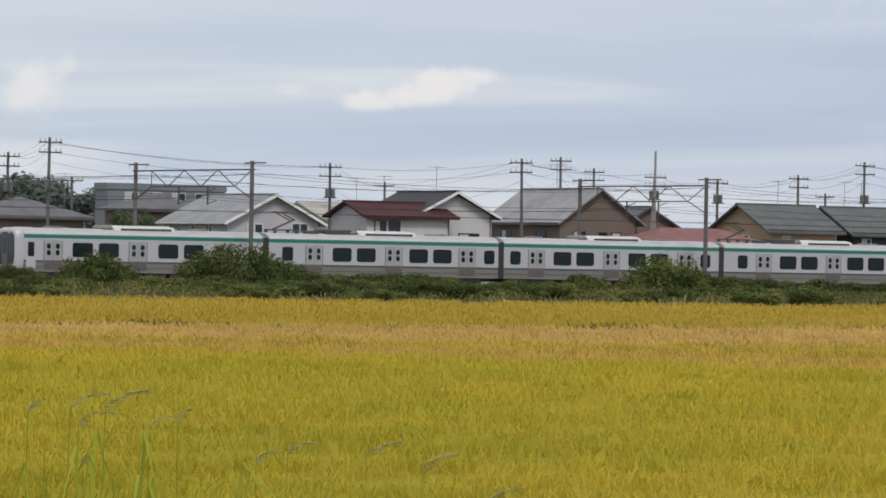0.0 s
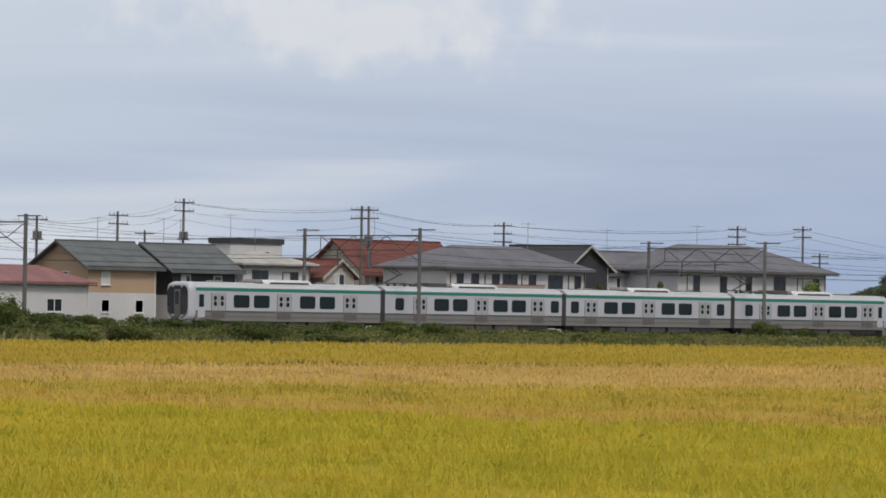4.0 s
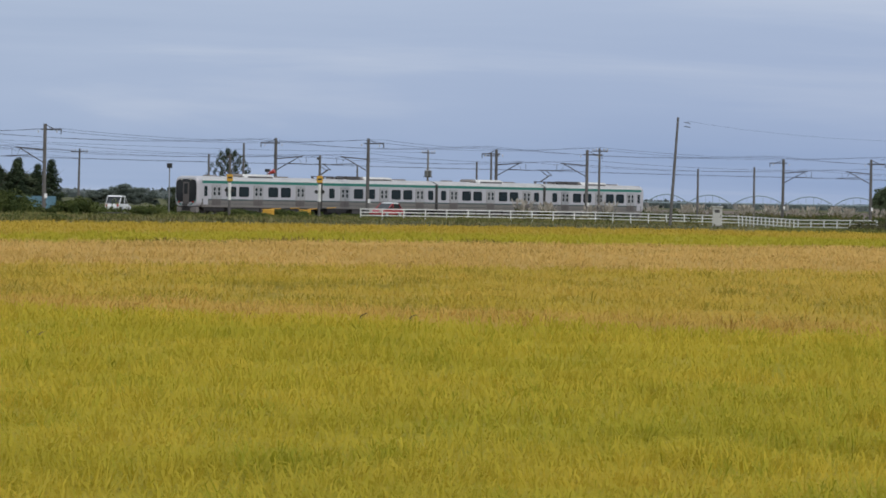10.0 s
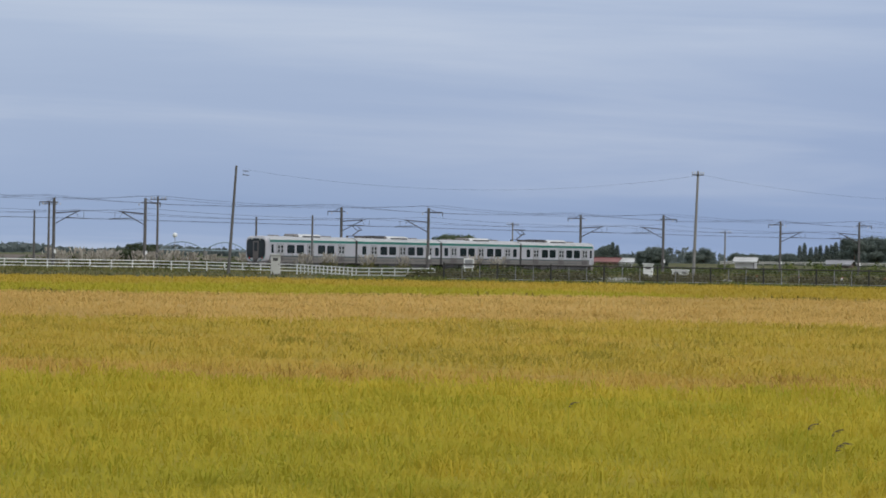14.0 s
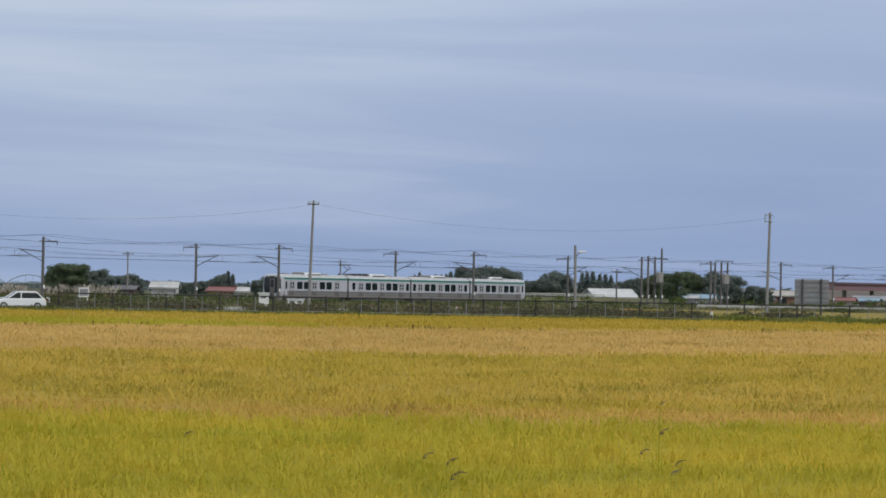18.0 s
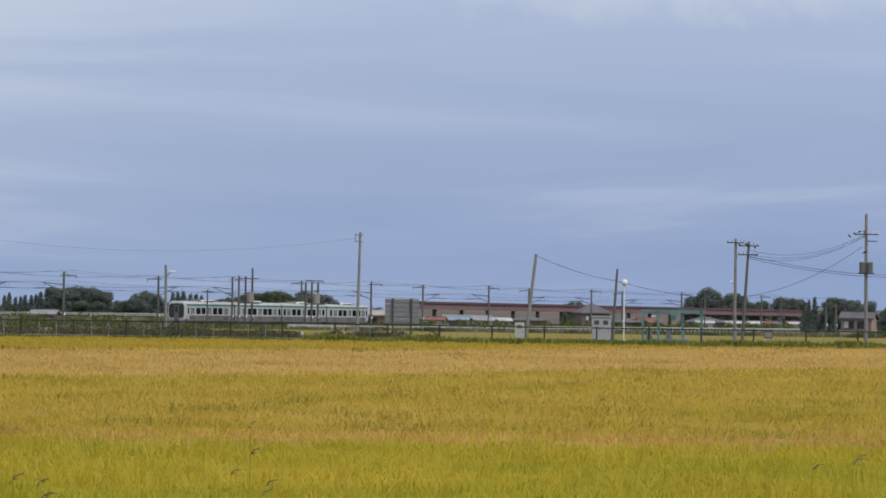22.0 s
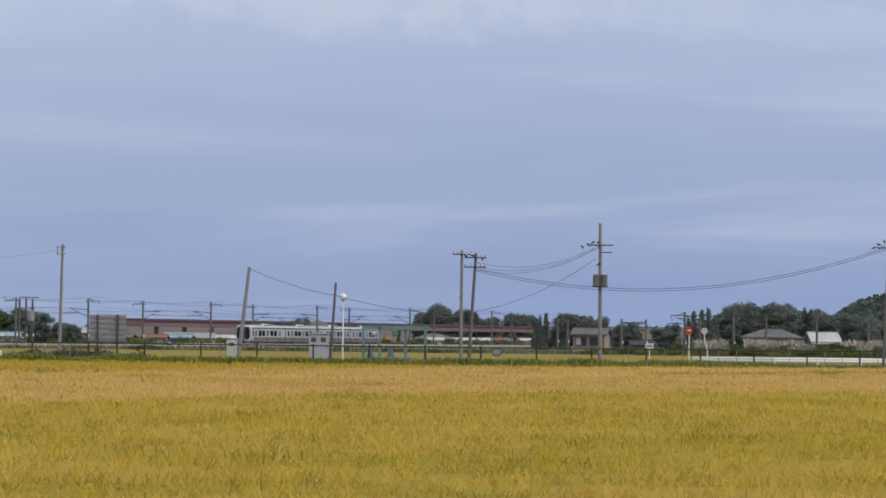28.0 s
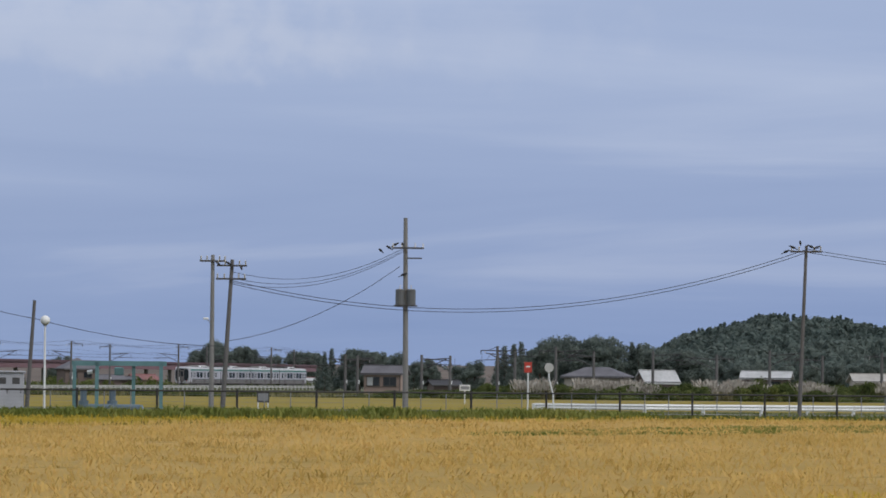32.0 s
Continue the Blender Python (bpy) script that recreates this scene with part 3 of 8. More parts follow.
    # ends
    for e in (-1, 1):
        if e == cab:
            cab_end(car, e, hw, hl)
        else:
            bm = bmesh.new()
            box(bm, min(e * hl, e * (hl + 0.24)), max(e * hl, e * (hl + 0.24)), -0.72, 0.72, 0.9, 3.0)
            part("gangway_bellows", bm, RUBBER, car)
            for y in (-hw + 0.12, hw - 0.12):
                part("gap_screen", box(bmesh.new(), e * (hl + 0.12) - 0.12, e * (hl + 0.12) + 0.12, y - 0.1, y + 0.1, 0.7, 3.28), RUBBER, car)
    return car


def cab_end(car, e, hw, hl):
    """The driver's end: a rounded white hood, a black glazed face round a grey door, lamps and an apron."""
    x0 = hl - 0.55

    def oval(w, z0, z1, power, n=28):
        """Upright rounded outline of (y, z)."""
        out = []
        for i in range(n):
            a = 2 * math.pi * i / n
            c, q = math.cos(a), math.sin(a)
            out.append((w * math.copysign(abs(c) ** power, c), (z0 + z1) / 2 + (z1 - z0) / 2 * math.copysign(abs(q) ** power, q)))
        return out

    def plate(w, z0, z1, power, xa, xb):
        bm = bmesh.new()
        rings = [[bm.verts.new((x, y, z)) for y, z in oval(w, z0, z1, power)] for x in (xa, xb)]
        n = len(rings[0])
        for i in range(n):
            bm.faces.new((rings[0][i], rings[0][(i + 1) % n], rings[1][(i + 1) % n], rings[1][i]))
        bm.faces.new(rings[0])
        bm.faces.new(rings[1])
        bmesh.ops.recalc_face_normals(bm, faces=bm.faces[:])
        return bm

    bm = bmesh.new()
    prev = None
    for x, inset, top in ((x0, 0.0, 3.66), (x0 + 0.30, 0.01, 3.65), (x0 + 0.50, 0.05, 3.58), (x0 + 0.59, 0.11, 3.50), (x0 + 0.62, 0.17, 3.43)):
        cur = [bm.verts.new((e * x, y, z)) for y, z in oval(hw - inset, 0.64 + inset * 0.6, top, 0.36)]
        n = len(cur)
        if prev:
            for i in range(n):
                bm.faces.new((prev[i], prev[(i + 1) % n], cur[(i + 1) % n], cur[i]))
        else:
            bm.faces.new(cur)
        prev = cur
    bm.faces.new(prev)
    bmesh.ops.recalc_face_normals(bm, faces=bm.faces[:])
    hood = part("cab_hood", bm, BODY, car, "silver-white rounded cab hood", smooth=False)
    xf = e * (x0 + 0.63)
    part("windscreen", plate(1.24, 1.12, 3.34, 0.42, xf - e * 0.02, xf + e * 0.03), GLASS, hood, "rounded black windscreen")
    bm = bmesh.new()
    box(bm, min(xf, xf + e * 0.06), max(xf, xf + e * 0.06), -0.36, 0.36, 0.95, 3.05)
    part("end_door", bevelled(bm, 0.012), DOOR_LOW, hood, "grey end door")
    bm = bmesh.new()
    box(bm, min(xf, xf + e * 0.08), max(xf, xf + e * 0.08), -0.22, 0.22, 1.9, 2.9)
    part("end_door_window", bm, GLASS, hood)
    for y in (-1, 1):
        bm = bmesh.new()
        c = [bm.verts.new((xf + e * k, y * q, z)) for k in (0.0, 0.03) for q, z in ((0.42, 0.80), (0.60, 0.80), (1.18, 1.22), (1.18, 1.34))]
        for f in ((0, 1, 2, 3), (7, 6, 5, 4), (0, 4, 5, 1), (1, 5, 6, 2), (2, 6, 7, 3), (3, 7, 4, 0)):
            bm.faces.new([c[k] for k in f])
        bmesh.ops.recalc_face_normals(bm, faces=bm.faces[:])
        part("corner_stripe", bm, GREEN_BAND, hood, "slanting green stripe")
    part("underframe", box(bmesh.new(), min(xf - e * 0.3, xf + e * 0.02), max(xf - e * 0.3, xf + e * 0.02), -0.5, 0.5, 0.3, 0.66), BLACK, hood)
    for y in (-0.85, 0.85):
        bm = bmesh.new()
        rod(bm, (xf, y, 1.12), (xf + e * 0.05, y, 1.12), 0.09, n=12)
        part("tail_lamp", bm, TAIL_RED, hood, "red tail lamp")
        bm = bmesh.new()
        rod(bm, (xf, y * 0.62, 3.28), (xf + e * 0.05, y * 0.62, 3.28), 0.09, n=12)
        part("headlamp", bm, LAMP_LENS, hood, "round headlamp")
    bm = bmesh.new()
    box(bm, min(e * (x0 + 0.1), e * (x0 + 0.6)), max(e * (x0 + 0.1), e * (x0 + 0.6)), -1.2, 1.2, 0.12, 0.66)
    part("apron", bevelled(bm, 0.05), SKIRT, car, "grey snow apron")
    bm = bmesh.new()
    box(bm, min(xf, xf + e * 0.4), max(xf, xf + e * 0.4), -0.16, 0.16, 0.72, 1.0)
    part("coupler", bm, STEEL_DARK, car)
    for s in (-1, 1):
        bm = bmesh.new()
        box(bm, e * (x0 - 0.55) - 0.36, e * (x0 - 0.55) + 0.36, s * hw - 0.02, s * hw + 0.02, 0.9, 2.75)
        cd = part("crew_door", bm, BODY, car)
        bm = bmesh.new()
        box(bm, e * (x0 - 0.55) - 0.24, e * (x0 - 0.55) + 0.24, s * hw - 0.03, s * hw + 0.03, 1.72, 2.68)
        part("crew_door_window", bm, GLASS_TRAIN, cd)


CARS = [
    train_car(-1, (-6.95, -0.3, 6.55), (-3.62, 3.13), (), False),
    train_car(0, (-6.0, 0.7, 7.0), (-2.65, 3.85), (-8.2, 8.95), True),
    train_car(0, (-6.9, -0.15, 6.6), (-3.55, 3.2), (-8.75, 8.5), False),
    train_car(1, (-6.0, 0.7, 7.0), (-2.65, 3.85), (-8.0,), True),
]
# where the train's rear coupler is along the line, second by second
TRAIN = [(0, 148.4), (1, 166.1), (2.5, 193.9), (4.5, 232.3), (5, 242.2), (6, 262.4), (7, 283.1), (8, 304.4), (9, 325.9), (10, 347.7), (11, 370.2), (13, 416.6),
         (14, 440.8), (15, 465.5), (17, 515.8), (19, 566.2), (20, 592.4), (21, 619.3), (23, 674.6), (24, 702.8), (25, 730.5), (28, 810.0), (29, 829.5), (30, 851.0), (31, 882.0), (32, 916.5)]


# ---- line-side masts, gantries and wires ----
NEAR_Y, FAR_Y = 270.0, 283.5


def strand(name, pts, r, parent=None, label="thin black overhead wire"):
    """A wire as a thin round tube through points."""
    bm = bmesh.new()
    prev = None
    for i, p in enumerate(pts):
        cur = [bm.verts.new(Vector(p) + Vector((0, r * math.cos(a), r * math.sin(a)))) for a in (0.5, 2.6, 4.7)]
        if prev:
            for k in range(3):
                bm.faces.new((prev[k], prev[(k + 1) % 3], cur[(k + 1) % 3], cur[k]))
        prev = cur
    if parent:
        return part(name, bm, WIRE, parent)
    return solid(name, bm, WIRE, label, "wire")


def sag(a, b, drop, n=14):
    a, b = Vector(a), Vector(b)
    return [a.lerp(b, i / n) - Vector((0, 0, drop * 4 * (i / n) * (1 - i / n))) for i in range(n + 1)]


def insulator(bm, p, r=0.07, h=0.28):
    p = Vector(p)
    for k in range(3):
        rod(bm, p + Vector((0, 0, k * h / 3)), p + Vector((0, 0, k * h / 3 + h / 5)), r, r * 0.7, 8)


def insulator_mesh():
    """One ribbed insulator, turned from a single profile."""
    bm = bmesh.new()
    prev = None
    for z, r in ((0, 0.02), (0.0, 0.055), (0.05, 0.04), (0.085, 0.03), (0.085, 0.055), (0.135, 0.04), (0.17, 0.03), (0.17, 0.055), (0.22, 0.035), (0.26, 0.015)):
        cur = [bm.verts.new((r * math.cos(a * math.pi / 4), r * math.sin(a * math.pi / 4), z)) for a in range(8)]
        if prev:
            for i in range(8):
                bm.faces.new((prev[i], prev[(i + 1) % 8], cur[(i + 1) % 8], cur[i]))
        prev = cur
    bm.faces.new(prev)
    return to_mesh("insulator", bm, CERAMIC, True)


INSULATOR = insulator_mesh()


def rail_mast(x, y, top, side, arm=True, feeder=True):
    """A concrete line-side mast with a cantilever over the track; side: +1 reaches towards +y."""
    m = thing("catenary_mast", (x, y, LAND), "weathered concrete railway mast with a steel cantilever arm", "mast", "masts along the railway")
    h = top - LAND
    part("pole", rod(bmesh.new(), (0, 0, -0.2), (0, 0, h), 0.19, 0.15, 12), CONCRETE_DARK, m)
    if arm:
        z = min(6.3, top - 0.9) - LAND
        bm = bmesh.new()
        rod(bm, (0, 0, z + 0.3), (0, side * 3.4, z + 0.55), 0.055)
        rod(bm, (0, 0, z - 0.9), (0, side * 2.9, z + 0.45), 0.05)
        rod(bm, (0, side * 1.6, z - 0.15), (0, side * 4.6, z - 0.25), 0.04)
        rod(bm, (0, side * 2.9, z + 0.45), (0, side * 3.3, z - 0.2), 0.02)
        rod(bm, (0, side * 3.9, z + 0.5), (0, side * 3.9, z - 0.2), 0.02)
        part("cantilever", bm, STEEL_DARK, m)
    if feeder:
        bm = bmesh.new()
        rod(bm, (0, -1.2 * side * 1.6, h - 0.5), (0, 0.5 * side, h - 0.5), 0.06)
        rod(bm, (0, -1.9 * side, h - 0.5), (0, -1.9 * side, h - 0.95), 0.045)
        rod(bm, (0, 0, h - 0.05), (0, -1.1 * side, h - 0.5), 0.035)
        part("cross_arm", bm, STEEL_DARK, m)
        for k in (-1.4, 0.8):
            share("insulator", INSULATOR, m, (0, side * k, h - 0.8))
    bm = bmesh.new()
    box(bm, -0.2, 0.2, -0.21, -0.19, 1.5, 1.9)
    part("mast_plate", bm, WHITE, m)
    return m


def gantry(x, near_y, far_y, top):
    """Two masts and the steel lattice beam that spans the tracks between them."""
    g = thing("gantry", (x, near_y, LAND), "railway gantry of two masts and a steel lattice beam", "gantry", "gantries over the railway")
    span, h = far_y - near_y, top - LAND
    for y in (0, span):
        part("mast", rod(bmesh.new(), (0, y, -0.2), (0, y, h), 0.17, 0.14, 12), CONCRETE_DARK, g)
    zb, zt = h - 1.75, h - 0.6
    bm = bmesh.new()
    for dx in (-0.22, 0.22):
        rod(bm, (dx, 0, zt), (dx, span, zt), 0.05, n=6)
    part("top_chord", bm, STEEL_DARK, g)
    bm = bmesh.new()
    a, b = span * 0.14, span * 0.86
    rod(bm, (0, a, zb), (0, b, zb), 0.05, n=6)
    part("bottom_chord", bm, STEEL_DARK, g)
    k = 7
    for i in range(k):
        y0, y1 = span * i / k, span * (i + 1) / k
        z0, z1 = (zt, zb) if i % 2 == 0 else (zb, zt)
        y0c, y1c = min(max(y0, a), b) if z0 == zb else y0, min(max(y1, a), b) if z1 == zb else y1
        part("brace", rod(bmesh.new(), (0, y0c, z0), (0, y1c, z1), 0.035, n=6), STEEL_DARK, g)
    for y, s in ((0, -1), (span, 1)):
        part("knee_brace", rod(bmesh.new(), (0, y, zb - 0.9), (0, a if y == 0 else b, zb), 0.04, n=6), STEEL_DARK, g)
        bm = bmesh.new()
        rod(bm, (0, y - 1.8, h - 0.15), (0, y + 1.0, h - 0.15), 0.045)
        part("cross_arm", bm, STEEL_DARK, g)
        ins = bmesh.new()
        for q in (-1.6, 0.9):
            insulator(ins, (0, y + q, h - 0.5), 0.06, 0.3)
        part("insulator_pair", ins, CERAMIC, g)
    for y in (RAIL_Y - near_y, RAIL_Y + 4 - near_y):
        bm = bmesh.new()
        rod(bm, (0, y + 0.9, zb), (0, y + 0.9, zb - 1.3), 0.06)
        rod(bm, (0, y + 0.9, zb - 0.35), (0, y - 0.2, zb - 0.1), 0.03)
        rod(bm, (0, y + 0.9, zb - 1.2), (0, y - 0.3, zb - 1.0), 0.03)
        part("drop_arm", bm, STEEL_DARK, g)
    return g


GANTRY_X = (126.0, 165.0, 204.2, 243.2, 282.7)
for gx, gt in zip(GANTRY_X, (9.5, 9.5, 9.3, 9.2, 9.0)):
    gantry(gx, NEAR_Y, 286.0 if gx < 240 else 284.0, gt)
NEAR_MASTS = (320.7, 370.7, 410.5, 471.4, 532.9, 594.2, 657.0, 718.0, 778.0, 838.0, 898.0, 958.0, 1020.0)
NEAR_TOPS = (9.0, 8.7, 8.3, 8.3, 8.4, 8.4, 8.5, 8.5, 8.5, 8.5, 8.5, 8.5, 8.5)
for mx, mt in zip(NEAR_MASTS, NEAR_TOPS):
    rail_mast(mx, NEAR_Y, mt, 1)
    rail_mast(mx + 2.5, FAR_Y, mt, -1)

# contact wires, feeders and messenger wires from support to support
SUPPORTS = sorted(GANTRY_X + NEAR_MASTS)
SUPPORTS = [86.0] + SUPPORTS
for wy, wz, wd, wn in ((RAIL_Y, 6.05, 0.05, "contact_wire"), (RAIL_Y, 7.0, 0.55, "messenger_wire"), (RAIL_Y + 4, 6.05, 0.05, "contact_wire"),
                       (RAIL_Y + 4, 7.0, 0.55, "messenger_wire"), (NEAR_Y - 1.5, 8.6, 0.6, "feeder_wire"), (NEAR_Y + 0.8, 8.55, 0.7, "feeder_wire"),
                       (FAR_Y + 1.4, 8.6, 0.6, "feeder_wire"), (FAR_Y - 0.8, 8.6, 0.7, "feeder_wire"), (NEAR_Y - 0.3, 7.2, 0.5, "feeder_wire")):
    line = []
    for a, b in zip(SUPPORTS[:-1], SUPPORTS[1:]):
        line += sag((a, wy, wz), (b, wy, wz), wd, 8)[:-1]
    line.append(Vector((SUPPORTS[-1], wy, wz)))
    strand(wn, line, 0.016)


CAN_GREY = material("transformer_grey", (0.12, 0.125, 0.13), 0.55, vary=0.15)


def power_pole(bearing, d, top, base=LAND, lean=0.0, arms=2, transformer=False, dark=False, group="power poles", arm_len=0.95, turn=20.0, r=0.15, label=None, can=1.0):
    """A concrete distribution pole: tapered shaft, cross-arms with insulators, sometimes a transformer; lean is sideways at the top."""
    at = polar(bearing, d, base)
    p = thing("power_pole", at, label or ("leaning " if abs(lean) > 0.3 else "") + ("weathered" if dark else "grey") + " concrete power pole" + (" with a transformer" if transformer else " with cross-arms" if arms else ""), "power pole", group, turn=-bearing + turn)
    h = top - base
    m = CONCRETE_DARK if dark else CONCRETE

    def on(z):
        return Vector((lean * z / h, 0, z))
    part("pole", rod(bmesh.new(), (0, 0, -0.3), on(h), r, r * 0.68, 12), m, p)
    for i in range(arms):
        z = h - 0.35 - i * 0.75
        c = on(z)
        part("cross_arm", box(bmesh.new(), c.x - arm_len, c.x + arm_len, c.y - 0.2, c.y - 0.11, z - 0.05, z + 0.05), STEEL_DARK, p)
        for k in (-0.9, -0.45, 0.5, 0.9):
            share("insulator", INSULATOR, p, (c.x + k * arm_len, c.y - 0.155, z + 0.05))
    if transformer:
        z = h - 2.6 if transformer is True else h - transformer
        for k in (-0.23 * can, 0.23 * can):
            bm = bmesh.new()
            rod(bm, (on(z).x + k, -0.1, z - 0.42), (on(z).x + k, -0.1, z + 0.6 * can - 0.4), 0.19 * can, 0.19 * can, 14)
            rod(bm, (on(z).x + k, -0.1, z + 0.6 * can - 0.4), (on(z).x + k, -0.1, z + 0.6 * can - 0.33), 0.21 * can, 0.15 * can, 14)
            tr = part("transformer", bm, CAN_GREY, p, "grey can transformer")
            bm = bmesh.new()
            insulator(bm, (on(z).x + k, -0.1, z + 0.6 * can - 0.33), 0.05, 0.25)
            part("bushing", bm, CERAMIC, tr)
        part("transformer_shelf", box(bmesh.new(), on(z).x - 0.5 * can, on(z).x + 0.5 * can, -0.3, 0.15, z - 0.5, z - 0.42), STEEL_DARK, p)
    return p


# ---- houses beyond the railway ----
def wall_mat(name, c, vary=0.08):
    return material(name, c, 0.85, vary=vary, scale=0.35, fine=12, bump=0.1, streak=0.35)


def roof_mat(name, c):
    return material(name, c, 0.7, vary=0.26, scale=0.6, fine=5, bump=0.4, spec=0.2, streak=0.6)


W_LAVENDER = wall_mat("lavender_siding", (0.45, 0.43, 0.47), 0.12)
W_WHITE = wall_mat("white_render", (0.52, 0.505, 0.515), 0.12)
W_CREAM = wall_mat("cream_render", (0.43, 0.385, 0.335))
W_TAN = wall_mat("tan_siding", (0.40, 0.28, 0.19))
W_BROWN = wall_mat("brown_siding", (0.16, 0.12, 0.105))
W_DARK = wall_mat("charcoal_siding", (0.04, 0.04, 0.045))
R_GREY = roof_mat("grey_tiles", (0.135, 0.13, 0.142))
R_LIGHT = roof_mat("light_grey_metal", (0.27, 0.27, 0.285))
R_GREEN = roof_mat("grey_green_slate", (0.115, 0.122, 0.12))
R_RED = roof_mat("red_brown_tiles", (0.155, 0.053, 0.043))
R_MAROON = roof_mat("maroon_metal", (0.069, 0.024, 0.027))
R_BLACK = roof_mat("black_slate", (0.055, 0.055, 0.06))
R_FADED = roof_mat("faded_red_metal", (0.23, 0.11, 0.105))
R_PALE = roof_mat("pale_metal", (0.38, 0.36, 0.33))
FRAME_WHITE = material("white_window_frame", (0.65, 0.65, 0.64), 0.5)
FRAME_DARK = material("bronze_window_frame", (0.06, 0.05, 0.045), 0.5)
CURTAIN = material("net_curtain", (0.50, 0.50, 0.49), 0.9)


def window(parent, x, y, z, w, h, face, frame=FRAME_WHITE, curtain=False):
    """A sash window in a wall; face 's' looks to -y, 'w' to -x. The pane sits back inside a frame that stands out."""
    def turned(bm):
        if face == 'w':
            bmesh.ops.rotate(bm, verts=bm.verts[:], cent=(0, 0, 0), matrix=Matrix.Rotation(-math.pi / 2, 3, 'Z'))
        return bm
    bm = bmesh.new()
    t = 0.07
    box(bm, -w / 2, w / 2, -0.07, 0.02, h / 2 - t, h / 2)
    box(bm, -w / 2, w / 2, -0.07, 0.02, -h / 2, -h / 2 + t)
    box(bm, -w / 2, -w / 2 + t, -0.07, 0.02, -h / 2 + t, h / 2 - t)
    box(bm, w / 2 - t, w / 2, -0.07, 0.02, -h / 2 + t, h / 2 - t)
    if w > 0.9:
        box(bm, -0.035, 0.035, -0.06, 0.02, -h / 2 + t, h / 2 - t)
    win = part("window", turned(bm), frame, parent, "", (x, y, z))
    n = 2 if w > 0.9 else 1
    for i in range(n):
        x0 = -w / 2 + t + i * (w - t) / n
        x1 = x0 + (w - t) / n - t
        bm = bmesh.new()
        box(bm, x0, x1, -0.03, 0.0, -h / 2 + t, h / 2 - t)
        part("pane", turned(bm), CURTAIN if curtain and i == 0 else GLASS, win)
    bm = bmesh.new()
    box(bm, -w / 2 - 0.08, w / 2 + 0.08, -0.14, 0.0, -h / 2 - 0.07, -h / 2 - 0.004)
    part("window_sill", turned(bm), frame, win)


def gable_roof(bm, w, d, z, rise, over, along, t=0.16):
    """Two sloping slabs over a w by d plan; along 'x' or 'y' is the way the ridge runs."""
    if along == 'x':
        hs, hl = d / 2, w / 2
    else:
        hs, hl = w / 2, d / 2
    k = rise / hs
    for s in (-1, 1):
        pts = [(0, rise), (s * (hs + over), rise - k * (hs + over)), (s * (hs + over), rise - k * (hs + over) - t), (0, rise - t)]
        top = [bm.verts.new((p[0], -hl - over, z + p[1]) if along == 'y' else (-hl - over, p[0], z + p[1])) for p in pts]
        bot = [bm.verts.new((p[0], hl + over, z + p[1]) if along == 'y' else (hl + over, p[0], z + p[1])) for p in pts]
        bm.faces.new(top)
        bm.faces.new(bot[::-1])
        for i in range(4):
            bm.faces.new((top[i], bot[i], bot[(i + 1) % 4], top[(i + 1) % 4]))
    bmesh.ops.recalc_face_normals(bm, faces=bm.faces[:])
    return bm


def hip_roof(bm, w, d, z, rise, over, t=0.18):
    hw, hd = w / 2 + over, d / 2 + over
    r = max(hw, hd) - min(hw, hd)
    e = [bm.verts.new((x, y, z)) for x, y in ((-hw, -hd), (hw, -hd), (hw, hd), (-hw, hd))]
    u = [bm.verts.new((v.co.x, v.co.y, z - t)) for v in e]
    a, b = ((-r, 0), (r, 0)) if hw > hd else ((0, -r), (0, r))
    p, q = bm.verts.new((*a, z + rise)), bm.verts.new((*b, z + rise))
    if hw > hd:
        faces = ((e[0], e[1], q, p), (e[1], e[2], q), (e[2], e[3], p, q), (e[3], e[0], p))
    else:
        faces = ((e[0], e[1], p), (e[1], e[2], q, p), (e[2], e[3], q), (e[3], e[0], p, q))
    for f in faces:
        bm.faces.new(f)
    bm.faces.new(u[::-1])
    for i in range(4):
        bm.faces.new((e[i], u[i], u[(i + 1) % 4], e[(i + 1) % 4]))
    bmesh.ops.recalc_face_normals(bm, faces=bm.faces[:])
    return bm


